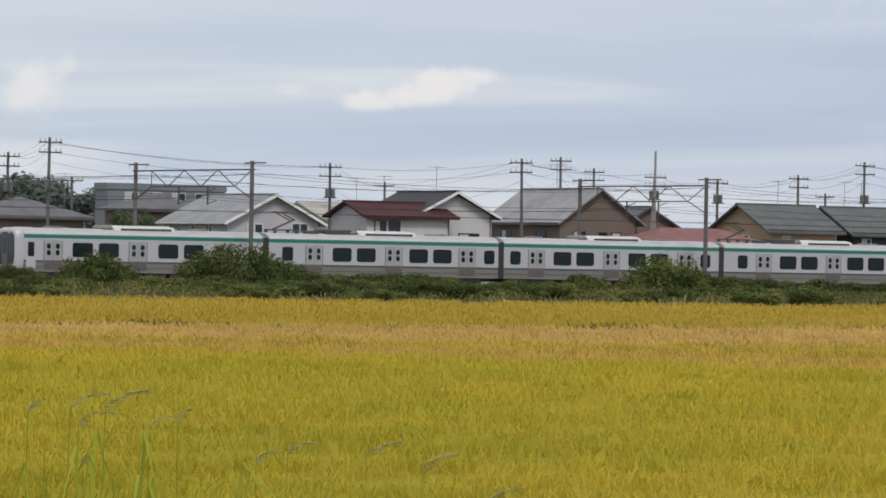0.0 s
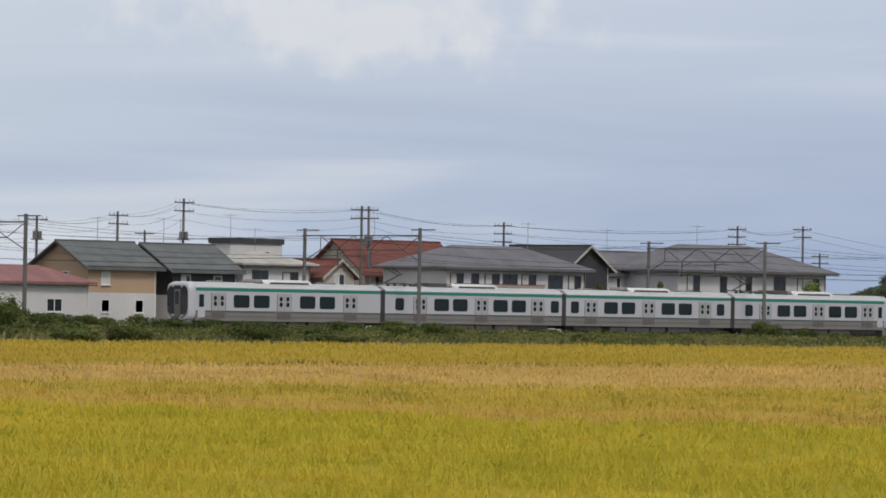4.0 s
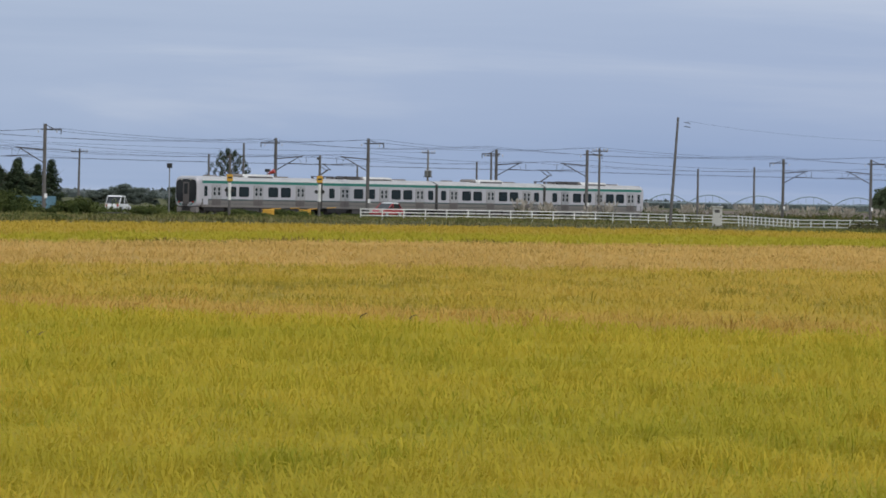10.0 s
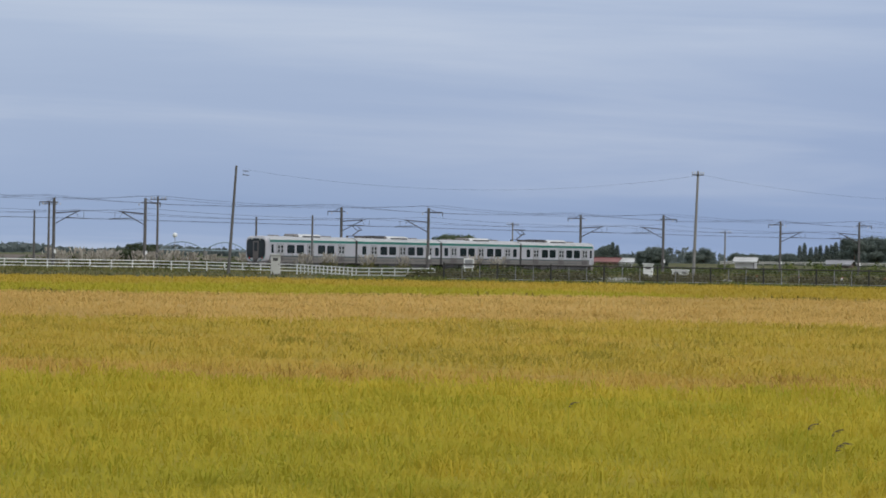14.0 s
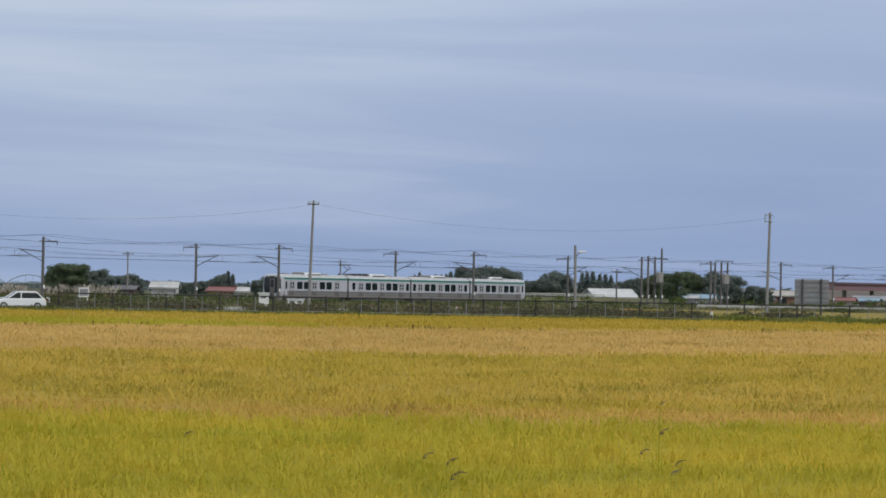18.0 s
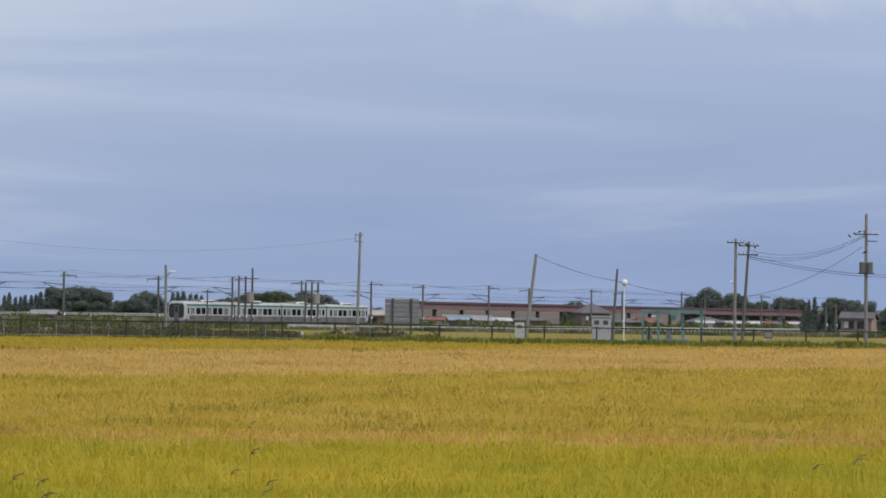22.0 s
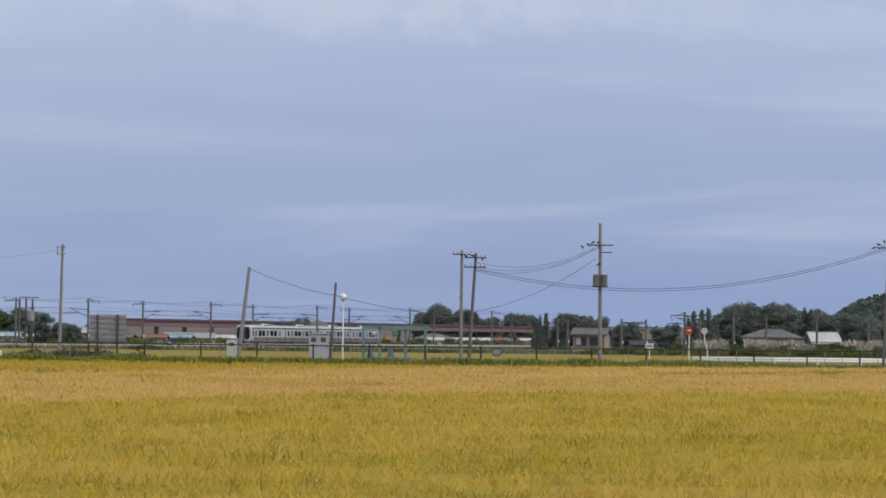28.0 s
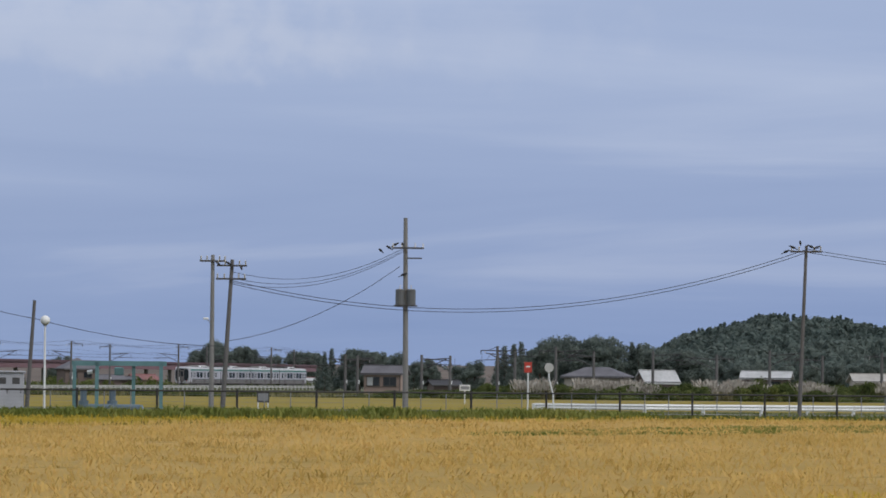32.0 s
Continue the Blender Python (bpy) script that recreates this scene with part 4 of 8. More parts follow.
def house(x0, x1, y0, d, eave, top, roof, wall, roofing, label, south=(), west=(), over=0.5, base=None, frame=FRAME_WHITE, trim=None, ridge_cap=True):
    """A house whose near corner is (x0, y0): w along x, d along y. roof: 'x' or 'y' gable, 'hip' or 'flat'.
    south and west: windows as (share along the wall, z of its middle, width, height)."""
    w = x1 - x0
    h = thing("house", (x0, y0, LAND), label, "house", "houses along the railway")
    ez = eave - LAND
    bm = bmesh.new()
    box(bm, 0, w, 0, d, -0.2, ez)
    if roof in 'xy':
        k = (top - eave)
        if roof == 'y':
            for y in (0.0, d):
                bm.faces.new([bm.verts.new(p) for p in ((0, y, ez), (w, y, ez), (w / 2, y, ez + k - 0.1))])
        else:
            for x in (0.0, w):
                bm.faces.new([bm.verts.new(p) for p in ((x, 0, ez), (x, d, ez), (x, d / 2, ez + k - 0.1))])
    part("wall", bm, wall, h)
    if base:
        bm = bmesh.new()
        box(bm, -0.03, w + 0.03, -0.03, d, -0.2, base[0] - LAND)
        part("lower_wall", bm, base[1], h)
    bm = bmesh.new()
    if roof == 'flat':
        box(bm, -0.15, w + 0.15, -0.15, d + 0.15, ez, top - LAND)
        rf = part("roof", bm, roofing, h)
    else:
        if roof == 'hip':
            hip_roof(bm, w, d, ez + 0.1, top - eave - 0.1, over)
        else:
            gable_roof(bm, w, d, ez, top - eave, over, roof)
        rf = part("roof", bm, roofing, h, "", (w / 2, d / 2, 0))
    if trim and roof in 'xy':
        hs = (w if roof == 'y' else d) / 2
        k = (top - eave) / hs
        for s in (-1, 1):
            a = Vector((0, 0, top - eave + 0.02))
            b = Vector((s * (hs + over), 0, top - eave - k * (hs + over) + 0.02))
            off = -((d if roof == 'y' else w) / 2 + over)
            bm = bmesh.new()
            c = [bm.verts.new((p.x, off - t_, p.z - dz) if roof == 'y' else (off - t_, p.x, p.z - dz)) for t_ in (0.005, 0.06) for p, dz in ((a, 0), (b, 0), (b, 0.22), (a, 0.22))]
            for q in ((0, 1, 2, 3), (7, 6, 5, 4), (0, 4, 5, 1), (1, 5, 6, 2), (2, 6, 7, 3), (3, 7, 4, 0)):
                bm.faces.new([c[n_] for n_ in q])
            bmesh.ops.recalc_face_normals(bm, faces=bm.faces[:])
            part("barge_board", bm, trim, rf, "", (0, 0, ez))
    if ridge_cap and roof in 'xy':
        bm = bmesh.new()
        if roof == 'x':
            box(bm, -w / 2 - over, w / 2 + over, -0.14, 0.14, ez + top - eave - 0.05, ez + top - eave + 0.07)
        else:
            box(bm, -0.14, 0.14, -d / 2 - over, d / 2 + over, ez + top - eave - 0.05, ez + top - eave + 0.07)
        part("ridge_cap", bm, roofing, rf)
    # eaves gutter and a downpipe
    if roof != 'flat':
        part("gutter", rod(bmesh.new(), (-over, -over + 0.02 if roof != 'y' else 0, ez - 0.16), (w + over, -over + 0.02 if roof != 'y' else 0, ez - 0.16), 0.055, n=6) if roof != 'y'
             else rod(bmesh.new(), (-over, -over, ez - 0.35), (-over, d + over, ez - 0.35), 0.055, n=6), FRAME_WHITE if trim is WHITE else FRAME_DARK, h)
        part("downpipe", rod(bmesh.new(), (w - 0.15, -0.06, 0), (w - 0.15, -0.06, ez - 0.1), 0.04, n=6), FRAME_WHITE if frame is FRAME_WHITE else FRAME_DARK, h)
    for i, (u, z, ww, hh) in enumerate(south):
        window(h, w * u, -0.0, z - LAND, ww, hh, 's', frame, i % 2 == 0)
    for i, (u, z, ww, hh) in enumerate(west):
        window(h, 0.0, d * u, z - LAND, ww, hh, 'w', frame, i % 2 == 1)
    return h


house(164.5, 172.2, 306, 7, 5.6, 7.1, 'hip', W_BROWN, R_GREY, "old house with a grey hipped roof", ((0.3, 4.3, 1.6, 1.1), (0.7, 4.3, 1.6, 1.1)), ((0.5, 4.3, 1.2, 1.1),))
house(186.4, 192.4, 322, 6, 6.55, 8.0, 'hip', W_BROWN, R_GREY, "brown house with a grey hipped roof behind trees", ((0.5, 5.0, 1.6, 1.1),))
house(182.4, 190.6, 302, 9.5, 5.75, 7.75, 'y', W_LAVENDER, R_LIGHT, "lavender-grey gabled house with white barge boards", ((0.3, 4.7, 1.5, 1.5), (0.8, 4.9, 1.5, 1.3), (0.2, 2.0, 1.5, 1.2)), ((0.28, 4.6, 1.0, 1.6), (0.55, 4.6, 1.0, 1.6), (0.86, 4.6, 1.2, 1.6)), 0.55, trim=WHITE)
house(206, 213, 325, 8, 6.3, 7.6, 'x', W_CREAM, R_PALE, "cream house with a pale metal roof", ((0.5, 5.0, 1.6, 1.1),))
house(199.7, 207.0, 302, 7.5, 6.6, 8.35, 'y', W_WHITE, R_BLACK, "white gabled house with black and maroon roofs", ((0.7, 4.5, 2.0, 1.1),), ((0.5, 4.8, 1.6, 1.3),), 0.6, trim=WHITE, frame=FRAME_DARK)
house(194.3, 202.1, 300.7, 5, 6.45, 7.4, 'x', W_WHITE, R_MAROON, "white house front with a maroon metal roof", ((0.16, 5.0, 1.1, 1.8), (0.33, 5.0, 1.1, 1.8), (0.82, 4.3, 1.3, 0.9)), (), 0.6, frame=FRAME_DARK)
house(215.1, 222.9, 304, 10.5, 6.4, 8.95, 'y', W_BROWN, R_LIGHT, "brown gabled house with a light grey metal roof", ((0.25, 4.9, 1.3, 1.1), (0.55, 4.7, 0.9, 1.4), (0.72, 4.7, 0.9, 1.4)), ((0.25, 4.9, 1.4, 1.2), (0.72, 4.9, 1.4, 1.2)), 0.5, frame=FRAME_DARK)
house(226.5, 233, 312, 8, 6.0, 7.7, 'y', W_BROWN, R_GREY, "dark house with a grey roof", (), (), 0.5)
house(219, 230.8, 296.5, 6, 4.4, 5.85, 'hip', W_WHITE, R_FADED, "low white building with a faded red roof", ((0.3, 2.6, 1.6, 1.1), (0.7, 2.6, 1.6, 1.1)), (), 0.5)
house(235.0, 242.2, 302, 7.6, 6.05, 8.05, 'x', W_TAN, R_GREEN, "tan two-storey house with a grey-green roof", ((0.25, 4.9, 0.9, 1.1), (0.75, 2.6, 0.9, 1.1), (0.25, 2.6, 0.9, 1.1)), ((0.4, 4.9, 0.8, 1.1),), 0.6, base=(3.7, W_WHITE))
house(244.0, 251.0, 302, 7.6, 5.95, 8.0, 'x', W_DARK, R_GREEN, "charcoal two-storey house with a white ground floor", ((0.2, 4.7, 1.0, 1.3), (0.7, 4.7, 0.9, 1.2), (0.4, 2.4, 0.9, 1.1), (0.75, 2.3, 0.9, 1.1)), (), 0.6, base=(3.6, W_WHITE))
house(263.5, 269.6, 318, 2.8, 8.4, 8.9, 'flat', W_WHITE, R_BLACK, "modern white house with a black parapet", ((0.6, 7.4, 2.0, 0.7),))
house(253.4, 261.0, 304, 6.5, 6.4, 7.6, 'hip', W_WHITE, R_PALE, "white house with a pale hipped metal roof", ((0.7, 5.2, 1.8, 1.2), (0.25, 4.9, 1.8, 2.0)), ((0.5, 5.0, 1.2, 1.4),), 0.6, frame=FRAME_DARK)
house(261.7, 265.2, 303, 7, 5.7, 7.0, 'y', W_CREAM, R_RED, "cream gabled wing of the red-roofed house", ((0.5, 5.0, 1.3, 1.5),), (), 0.45, trim=W_CREAM)
house(274.4, 286.5, 312, 8, 6.2, 9.0, 'x', W_CREAM, R_RED, "cream house with a steep red-brown tiled roof", ((0.1, 5.3, 1.2, 1.5), (0.42, 5.2, 1.8, 1.2), (0.75, 5.2, 1.8, 1.2)), ((0.5, 5.4, 1.0, 1.4),), 0.6)
house(274.4, 291.5, 301, 8.5, 6.5, 8.6, 'hip', W_WHITE, R_GREY, "long white apartment house with a grey hipped roof", ((0.07, 5.4, 1.6, 1.3), (0.2, 5.2, 0.9, 1.7), (0.32, 5.4, 1.8, 1.3), (0.45, 5.4, 1.8, 1.3), (0.585, 5.4, 1.8, 1.3), (0.78, 5.4, 1.8, 1.3), (0.92, 5.4, 1.6, 1.3), (0.73, 2.4, 1.4, 1.0)), (), 0.7, base=(2.6, W_WHITE), frame=FRAME_DARK)
house(292.0, 297.4, 304, 10, 6.9, 8.9, 'y', W_DARK, R_BLACK, "dark gabled wing with pale barge boards", (), (), 0.5, trim=W_CREAM)
house(298.5, 311.0, 306, 8, 6.6, 8.5, 'x', W_WHITE, R_GREY, "white terrace with a dark grey roof", ((0.15, 5.3, 1.1, 1.4), (0.5, 5.3, 1.1, 1.4), (0.8, 5.3, 1.1, 1.4)), (), 0.6)
house(301.5, 321.5, 299, 10.5, 6.75, 9.3, 'hip', W_WHITE, R_GREY, "large white house with a wide hipped roof", ((0.1, 5.6, 1.7, 1.5), (0.3, 5.4, 0.9, 1.8), (0.45, 5.6, 1.6, 1.5), (0.68, 5.6, 1.6, 1.5), (0.82, 5.6, 0.8, 1.4), (0.93, 5.6, 0.8, 1.4)), (), 0.9, base=(3.0, W_BROWN), frame=FRAME_DARK)


def balcony(x0, x1, y, z0, z1, mat, label, posts=4):
    """A balcony run along a front: parapet, deck and posts to the ground."""
    g = thing("balcony", (x0, y, LAND), label, "balcony")
    w = x1 - x0
    part("parapet", bevelled(box(bmesh.new(), 0, w, -1.3, -1.2, z0 - LAND, z1 - LAND), 0.02), mat, g)
    part("end_wall", box(bmesh.new(), 0, 0.1, -1.196, -0.01, z0 - LAND, z1 - LAND), mat, g)
    part("end_wall", box(bmesh.new(), w - 0.1, w, -1.196, -0.01, z0 - LAND, z1 - LAND), mat, g)
    part("deck", box(bmesh.new(), 0, w, -1.3, -0.01, z0 - LAND - 0.22, z0 - LAND - 0.004), FRAME_DARK, g)
    part("handrail", box(bmesh.new(), -0.05, w + 0.05, -1.32, -1.18, z1 - LAND + 0.004, z1 - LAND + 0.07), FRAME_DARK, g)
    for i in range(posts):
        x = 0.1 + (w - 0.2) * i / (posts - 1)
        part("post", box(bmesh.new(), x - 0.07, x + 0.07, -1.3, -1.16, -0.1, z0 - LAND - 0.224), FRAME_DARK, g)


W_BALC = wall_mat("brown_balcony_panels", (0.15, 0.10, 0.085), 0.2)
W_HALL = wall_mat("blue_grey_panels", (0.17, 0.19, 0.215))
balcony(194.5, 198.0, 300.7, 3.9, 4.7, FRAME_DARK, "dark timber balcony on the white house", 3)
W_PINK = wall_mat("pinkish_tan_panels", (0.34, 0.25, 0.21))
balcony(274.3, 285.2, 301, 4.0, 5.05, W_PINK, "pinkish-tan balcony along the apartment house", 6)
balcony(293.5, 316.5, 298.6, 3.5, 4.55, W_BALC, "brown balcony along the large white house", 7)
house(294.2, 301.2, 300.0, 5.0, 3.2, 3.4, 'flat', W_BROWN, R_GREY, "low brown garage wing under the balcony", ((0.3, 2.0, 1.9, 1.6), (0.75, 2.0, 1.9, 1.6)), (), 0.3, frame=FRAME_DARK)
house(246.5, 257.0, 292.0, 4.5, 3.6, 4.5, 'x', W_WHITE, R_BLACK, "low white building with a dark metal roof", ((0.12, 2.1, 1.0, 1.2), (0.42, 2.3, 1.6, 1.2), (0.7, 2.2, 0.9, 0.9), (0.88, 2.2, 1.2, 0.9)), (), 0.5, frame=FRAME_DARK)
house(275.6, 283.4, 297.5, 3.0, 2.9, 3.2, 'flat', W_PINK, W_PINK, "low pinkish-tan ground floor annex", ((0.85, 2.4, 1.5, 0.7),), (), 0.3, frame=FRAME_DARK)
house(264.8, 269.0, 295.0, 4.0, 2.7, 3.4, 'x', W_WHITE, R_GREY, "small grey carport shed beside the railway", ((0.3, 2.0, 1.2, 0.9), (0.75, 2.0, 1.2, 0.9)), (), 0.4)
house(199.7, 203.0, 292.0, 3.0, 2.75, 3.55, 'y', W_WHITE, R_MAROON, "small white shed with a dark red roof", ((0.3, 1.95, 1.0, 0.7), (0.72, 1.95, 1.0, 0.7)), (), 0.4)
house(192.0, 199.0, 294.0, 4.0, 3.3, 4.3, 'y', W_WHITE, R_MAROON, "low white house with maroon roofs", ((0.6, 2.6, 1.3, 0.9),), (), 0.6)
house(318.6, 337.8, 560.0, 3.5, 12.0, 12.9, "flat", W_HALL, W_HALL, "large pale hall far behind the village", ((0.2, 11.0, 2.2, 1.4), (0.4, 11.0, 2.2, 1.4), (0.6, 11.0, 2.2, 1.4), (0.8, 11.0, 2.2, 1.4)))


# ---- bushes and trees ----
def leaf_cloud(name, mat, blobs, n, size, seed, flat=0.6):
    """Leaves scattered through the outer part of several lumps (x, y, z, rx, ry, rz), each a small folded blade."""
    rng = np.random.default_rng(seed)
    blobs = np.array(blobs, float)
    vol = blobs[:, 3] * blobs[:, 4] * blobs[:, 5]
    pick = rng.choice(len(blobs), n, p=vol ** 0.67 / (vol ** 0.67).sum())
    d = rng.normal(size=(n, 3))
    d /= np.linalg.norm(d, axis=1)[:, None]
    rad = 0.5 + 0.5 * rng.random(n) ** 0.6 + 0.35 * rng.random(n) ** 7
    rad += 0.12 * np.sin(d[:, 0] * 7 + blobs[pick, 0]) * np.cos(d[:, 2] * 6)
    c = blobs[pick, :3] + d * blobs[pick, 3:] * rad[:, None]
    c[:, 2] = np.maximum(c[:, 2], 0.05)
    u = rng.normal(size=(n, 3))
    u -= 0.8 * d * (u * d).sum(1)[:, None]          # leaves lie along the crown's surface
    u /= np.linalg.norm(u, axis=1)[:, None]
    w = np.cross(u, d + 0.35 * rng.normal(size=(n, 3)))
    w /= np.linalg.norm(w, axis=1)[:, None] + 1e-6
    s = size * (0.6 + 0.8 * rng.random(n))[:, None]
    a, b = u * s, w * s * flat
    v = np.stack([c - a, c + b, c + a, c - b], 1).reshape(-1, 3)
    o = np.arange(n)[:, None] * 4
    return raw(name, v, np.concatenate([o + np.array([[0, 1, 2]]), o + np.array([[0, 2, 3]])]), mat)


def lumps(seed, n, w, h, spread=1.0):
    rng = random.Random(seed)
    out = []
    for _ in range(n):
        r = rng.uniform(0.14, 0.42)
        x = rng.uniform(-1, 1) * w * 0.5 * spread
        z = rng.uniform(0.25, 0.72) * h * (1 - 0.35 * abs(x) / (w * 0.5 + 0.01))
        out.append((x, rng.uniform(-0.5, 0.5) * w * 0.5, z, r * w * 0.6, r * w * 0.6, r * h * 0.75))
    return out


BUSH = [leaf_cloud("bush_leaves", LEAF, lumps(i, 13, 3.0, 2.0), 2600, 0.085, i) for i in range(3)]
BUSH += [leaf_cloud("bush_leaves", LEAF_BRIGHT, lumps(i + 9, 12, 3.0, 1.8), 2400, 0.09, i + 9) for i in range(2)]


def stems_mesh(h, n, seed):
    rng = random.Random(seed)
    bm = bmesh.new()
    for _ in range(n):
        x, y = rng.uniform(-0.5, 0.5), rng.uniform(-0.4, 0.4)
        rod(bm, (x * 0.3, y * 0.3, -0.1), (x * 2, y * 2, h * rng.uniform(0.6, 0.9)), 0.04, 0.012, 5)
    return to_mesh("woody_base", bm, BARK)


BUSH_STEMS = stems_mesh(1.5, 6, 3)


def bush(x, y, w, h, kind=0, z=LAND, label="leafy green bush on the railway bank"):
    b = thing("bush", (x, y, z - 0.05), label, "bush", "bushes along the railway", turn=random.uniform(-40, 20))
    n = max(1, round(w / 2.4))
    s = w / n / 3.0 * (1.0 if n == 1 else 1.35)
    for i in range(n):
        k = kind if i % 2 == 0 else (kind + 2) % 5
        x_ = (i - (n - 1) / 2) * w / n
        share("foliage", BUSH[k], b, (x_, random.uniform(-0.3, 0.3) * s, 0), (0, 0, random.uniform(0, 6.28)), (s, s, h / 1.6 * (1.0 - 0.3 * abs(x_) / (w * 0.5) * random.uniform(0.4, 1.2))))
        share("woody_base", BUSH_STEMS, b, (x_, 0, 0), scale=(s, s, h / 1.8))
    return b


def pampas_mesh(seed):
    rng = np.random.default_rng(seed)
    v, f = [], []
    for i in range(46):
        a = rng.random() * 6.28
        r = rng.random() * 0.7
        x, y = r * math.cos(a), r * math.sin(a)
        tip = Vector((x * 2.1, y * 2.1, rng.uniform(1.3, 2.2)))
        k = len(v)
        w = Vector((-math.sin(a), math.cos(a), 0)) * 0.13
        m = tip - Vector((x * 0.5, y * 0.5, 0.55))
        v += [m, (m + tip) / 2 + w, tip, (m + tip) / 2 - w]
        f.append((k, k + 1, k + 2, k + 3))
    return raw("plumes", v, f, PLUME)


def blades_mesh(seed, n=140, h=1.3, w=0.035, spread=0.9, mat=WEED):
    rng = np.random.default_rng(seed)
    v, f = [], []
    for i in range(n):
        a, r = rng.random() * 6.28, spread * rng.random() ** 0.5
        x, y = r * math.cos(a), r * math.sin(a)
        b = rng.random() * 6.28
        hh = h * rng.uniform(0.5, 1.1)
        dx, dy = math.cos(b), math.sin(b)
        k = len(v)
        v += [(x - dy * w, y + dx * w, 0), (x + dy * w, y - dx * w, 0), (x + dx * 0.2 * h + dy * w, y + dy * 0.2 * h - dx * w, hh * 0.7), (x + dx * 0.2 * h - dy * w, y + dy * 0.2 * h + dx * w, hh * 0.7), (x + dx * 0.5 * h, y + dy * 0.5 * h, hh)]
        f += [(k, k + 1, k + 2), (k, k + 2, k + 3), (k + 3, k + 2, k + 4)]
    return raw("blades", v, f, mat)


PAMPAS = [pampas_mesh(i) for i in range(2)]
PAMPAS_LEAVES = blades_mesh(5, 120, 1.3)


def pampas(x, y, s, z=LAND):
    p = thing("pampas_grass", (x, y, z - 0.03), "tall pampas grass with pale feathery plumes", "grass", "pampas grass clumps", turn=random.uniform(0, 360))
    share("plumes", PAMPAS[int(x) % 2], p, (0, 0, 0), scale=(s, s, s))
    share("leaf_blades", PAMPAS_LEAVES, p, (0, 0, 0), scale=(s, s, s))


# rough weeds along the bank, uncountable
def weeds(name, places, label, mat=WEED, h=0.8, n=3):
    rng = np.random.default_rng(len(places))
    P = np.repeat(np.array(places, float), n, 0)
    m = len(P)
    P[:, :2] += rng.normal(0, 0.8, (m, 2))
    patch = np.array([noise.noise((p[0] * 0.35, p[1] * 0.35, 2.0)) for p in places])
    hh = h * (0.35 + 0.8 * rng.random(m)) * np.repeat(np.clip(1.0 + 1.1 * patch, 0.35, 2.0), n)
    a = rng.random(m) * 6.28
    w = 0.025 + 0.035 * rng.random(m)
    d = np.stack([np.cos(a), np.sin(a), np.zeros(m)], 1)
    s = np.stack([-np.sin(a), np.cos(a), np.zeros(m)], 1) * w[:, None]
    base = P.copy()
    mid = base + d * (hh * 0.25)[:, None] + np.array([0, 0, 1.0]) * (hh * 0.7)[:, None]
    tip = base + d * (hh * 0.6)[:, None] + np.array([0, 0, 1.0]) * hh[:, None]
    v = np.stack([base - s, base + s, mid + s, mid - s, tip], 1).reshape(-1, 3)
    o = np.arange(m)[:, None] * 5
    f = np.concatenate([o + np.array([[0, 1, 2]]), o + np.array([[0, 2, 3]]), o + np.array([[3, 2, 4]])])
    tagged(new(name, raw(name, v, f, mat)), label, "weeds", kind="stuff")


rw = random.Random(4)
bank, low = [], []
for i in range(9000):
    x = rw.uniform(90, 460)
    y = rw.uniform(190, 267) if rw.random() < 0.5 else rw.uniform(255, 268.5)
    if math.hypot(x, y) > float(limit(FAR_EDGE, math.degrees(math.atan2(x, y)))) + 1.2:
        (bank if x < 300 else low).append((x, y, LAND - 0.05))
weeds("bank_weeds", bank, "rough grass and weeds on the railway bank", WEED, 0.34, 11)
weeds("low_weeds", low, "short rough grass beside the railway", WEED, 0.22, 8)

# lone bushes out on the rough ground
for i in range(52):
    b = rw.uniform(28.5, 42.5) if i < 40 else rw.uniform(42.5, 50)
    d0 = float(limit(FAR_EDGE, b)) + 4
    d = rw.uniform(d0, 262 / math.cos(radians(b)))
    k = 1.0 if i < 40 else 0.6
    bush(d * math.sin(radians(b)), d * math.cos(radians(b)), rw.uniform(2.4, 5.5) * k, rw.uniform(0.6, 1.35) * k, rw.choice((0, 1, 2, 3, 4, 3, 4)))

# the bank's bushes: the large ones one by one, then the low growth between
for x, y, w, h, k in ((199.8, 263, 4.6, 1.7, 0), (165.0, 262.5, 4.5, 1.6, 2), (143.0, 262, 4.0, 1.5, 1), (173.0, 263, 5.5, 1.4, 2), (202.5, 263, 4.5, 1.5, 0), (206.0, 263, 4.5, 1.2, 1), (214.0, 263, 5.0, 1.2, 0),):
    bush(x, y, w, h, k)
for x, y, w, h, k in ((221, 262, 5, 1.1, 2), (229, 263, 5.0, 1.2, 0), (236, 262, 6.0, 1.3, 1), (303.0, 264, 4.0, 1.2, 3), (327, 263, 4.0, 1.1, 0), (341, 264, 4.0, 0.9, 3), (349, 264, 4.0, 1.1, 2), (275, 263, 2.6, 1.5, 0), (281, 264, 2.6, 1.0, 1),):
    bush(x, y, w, h, k)


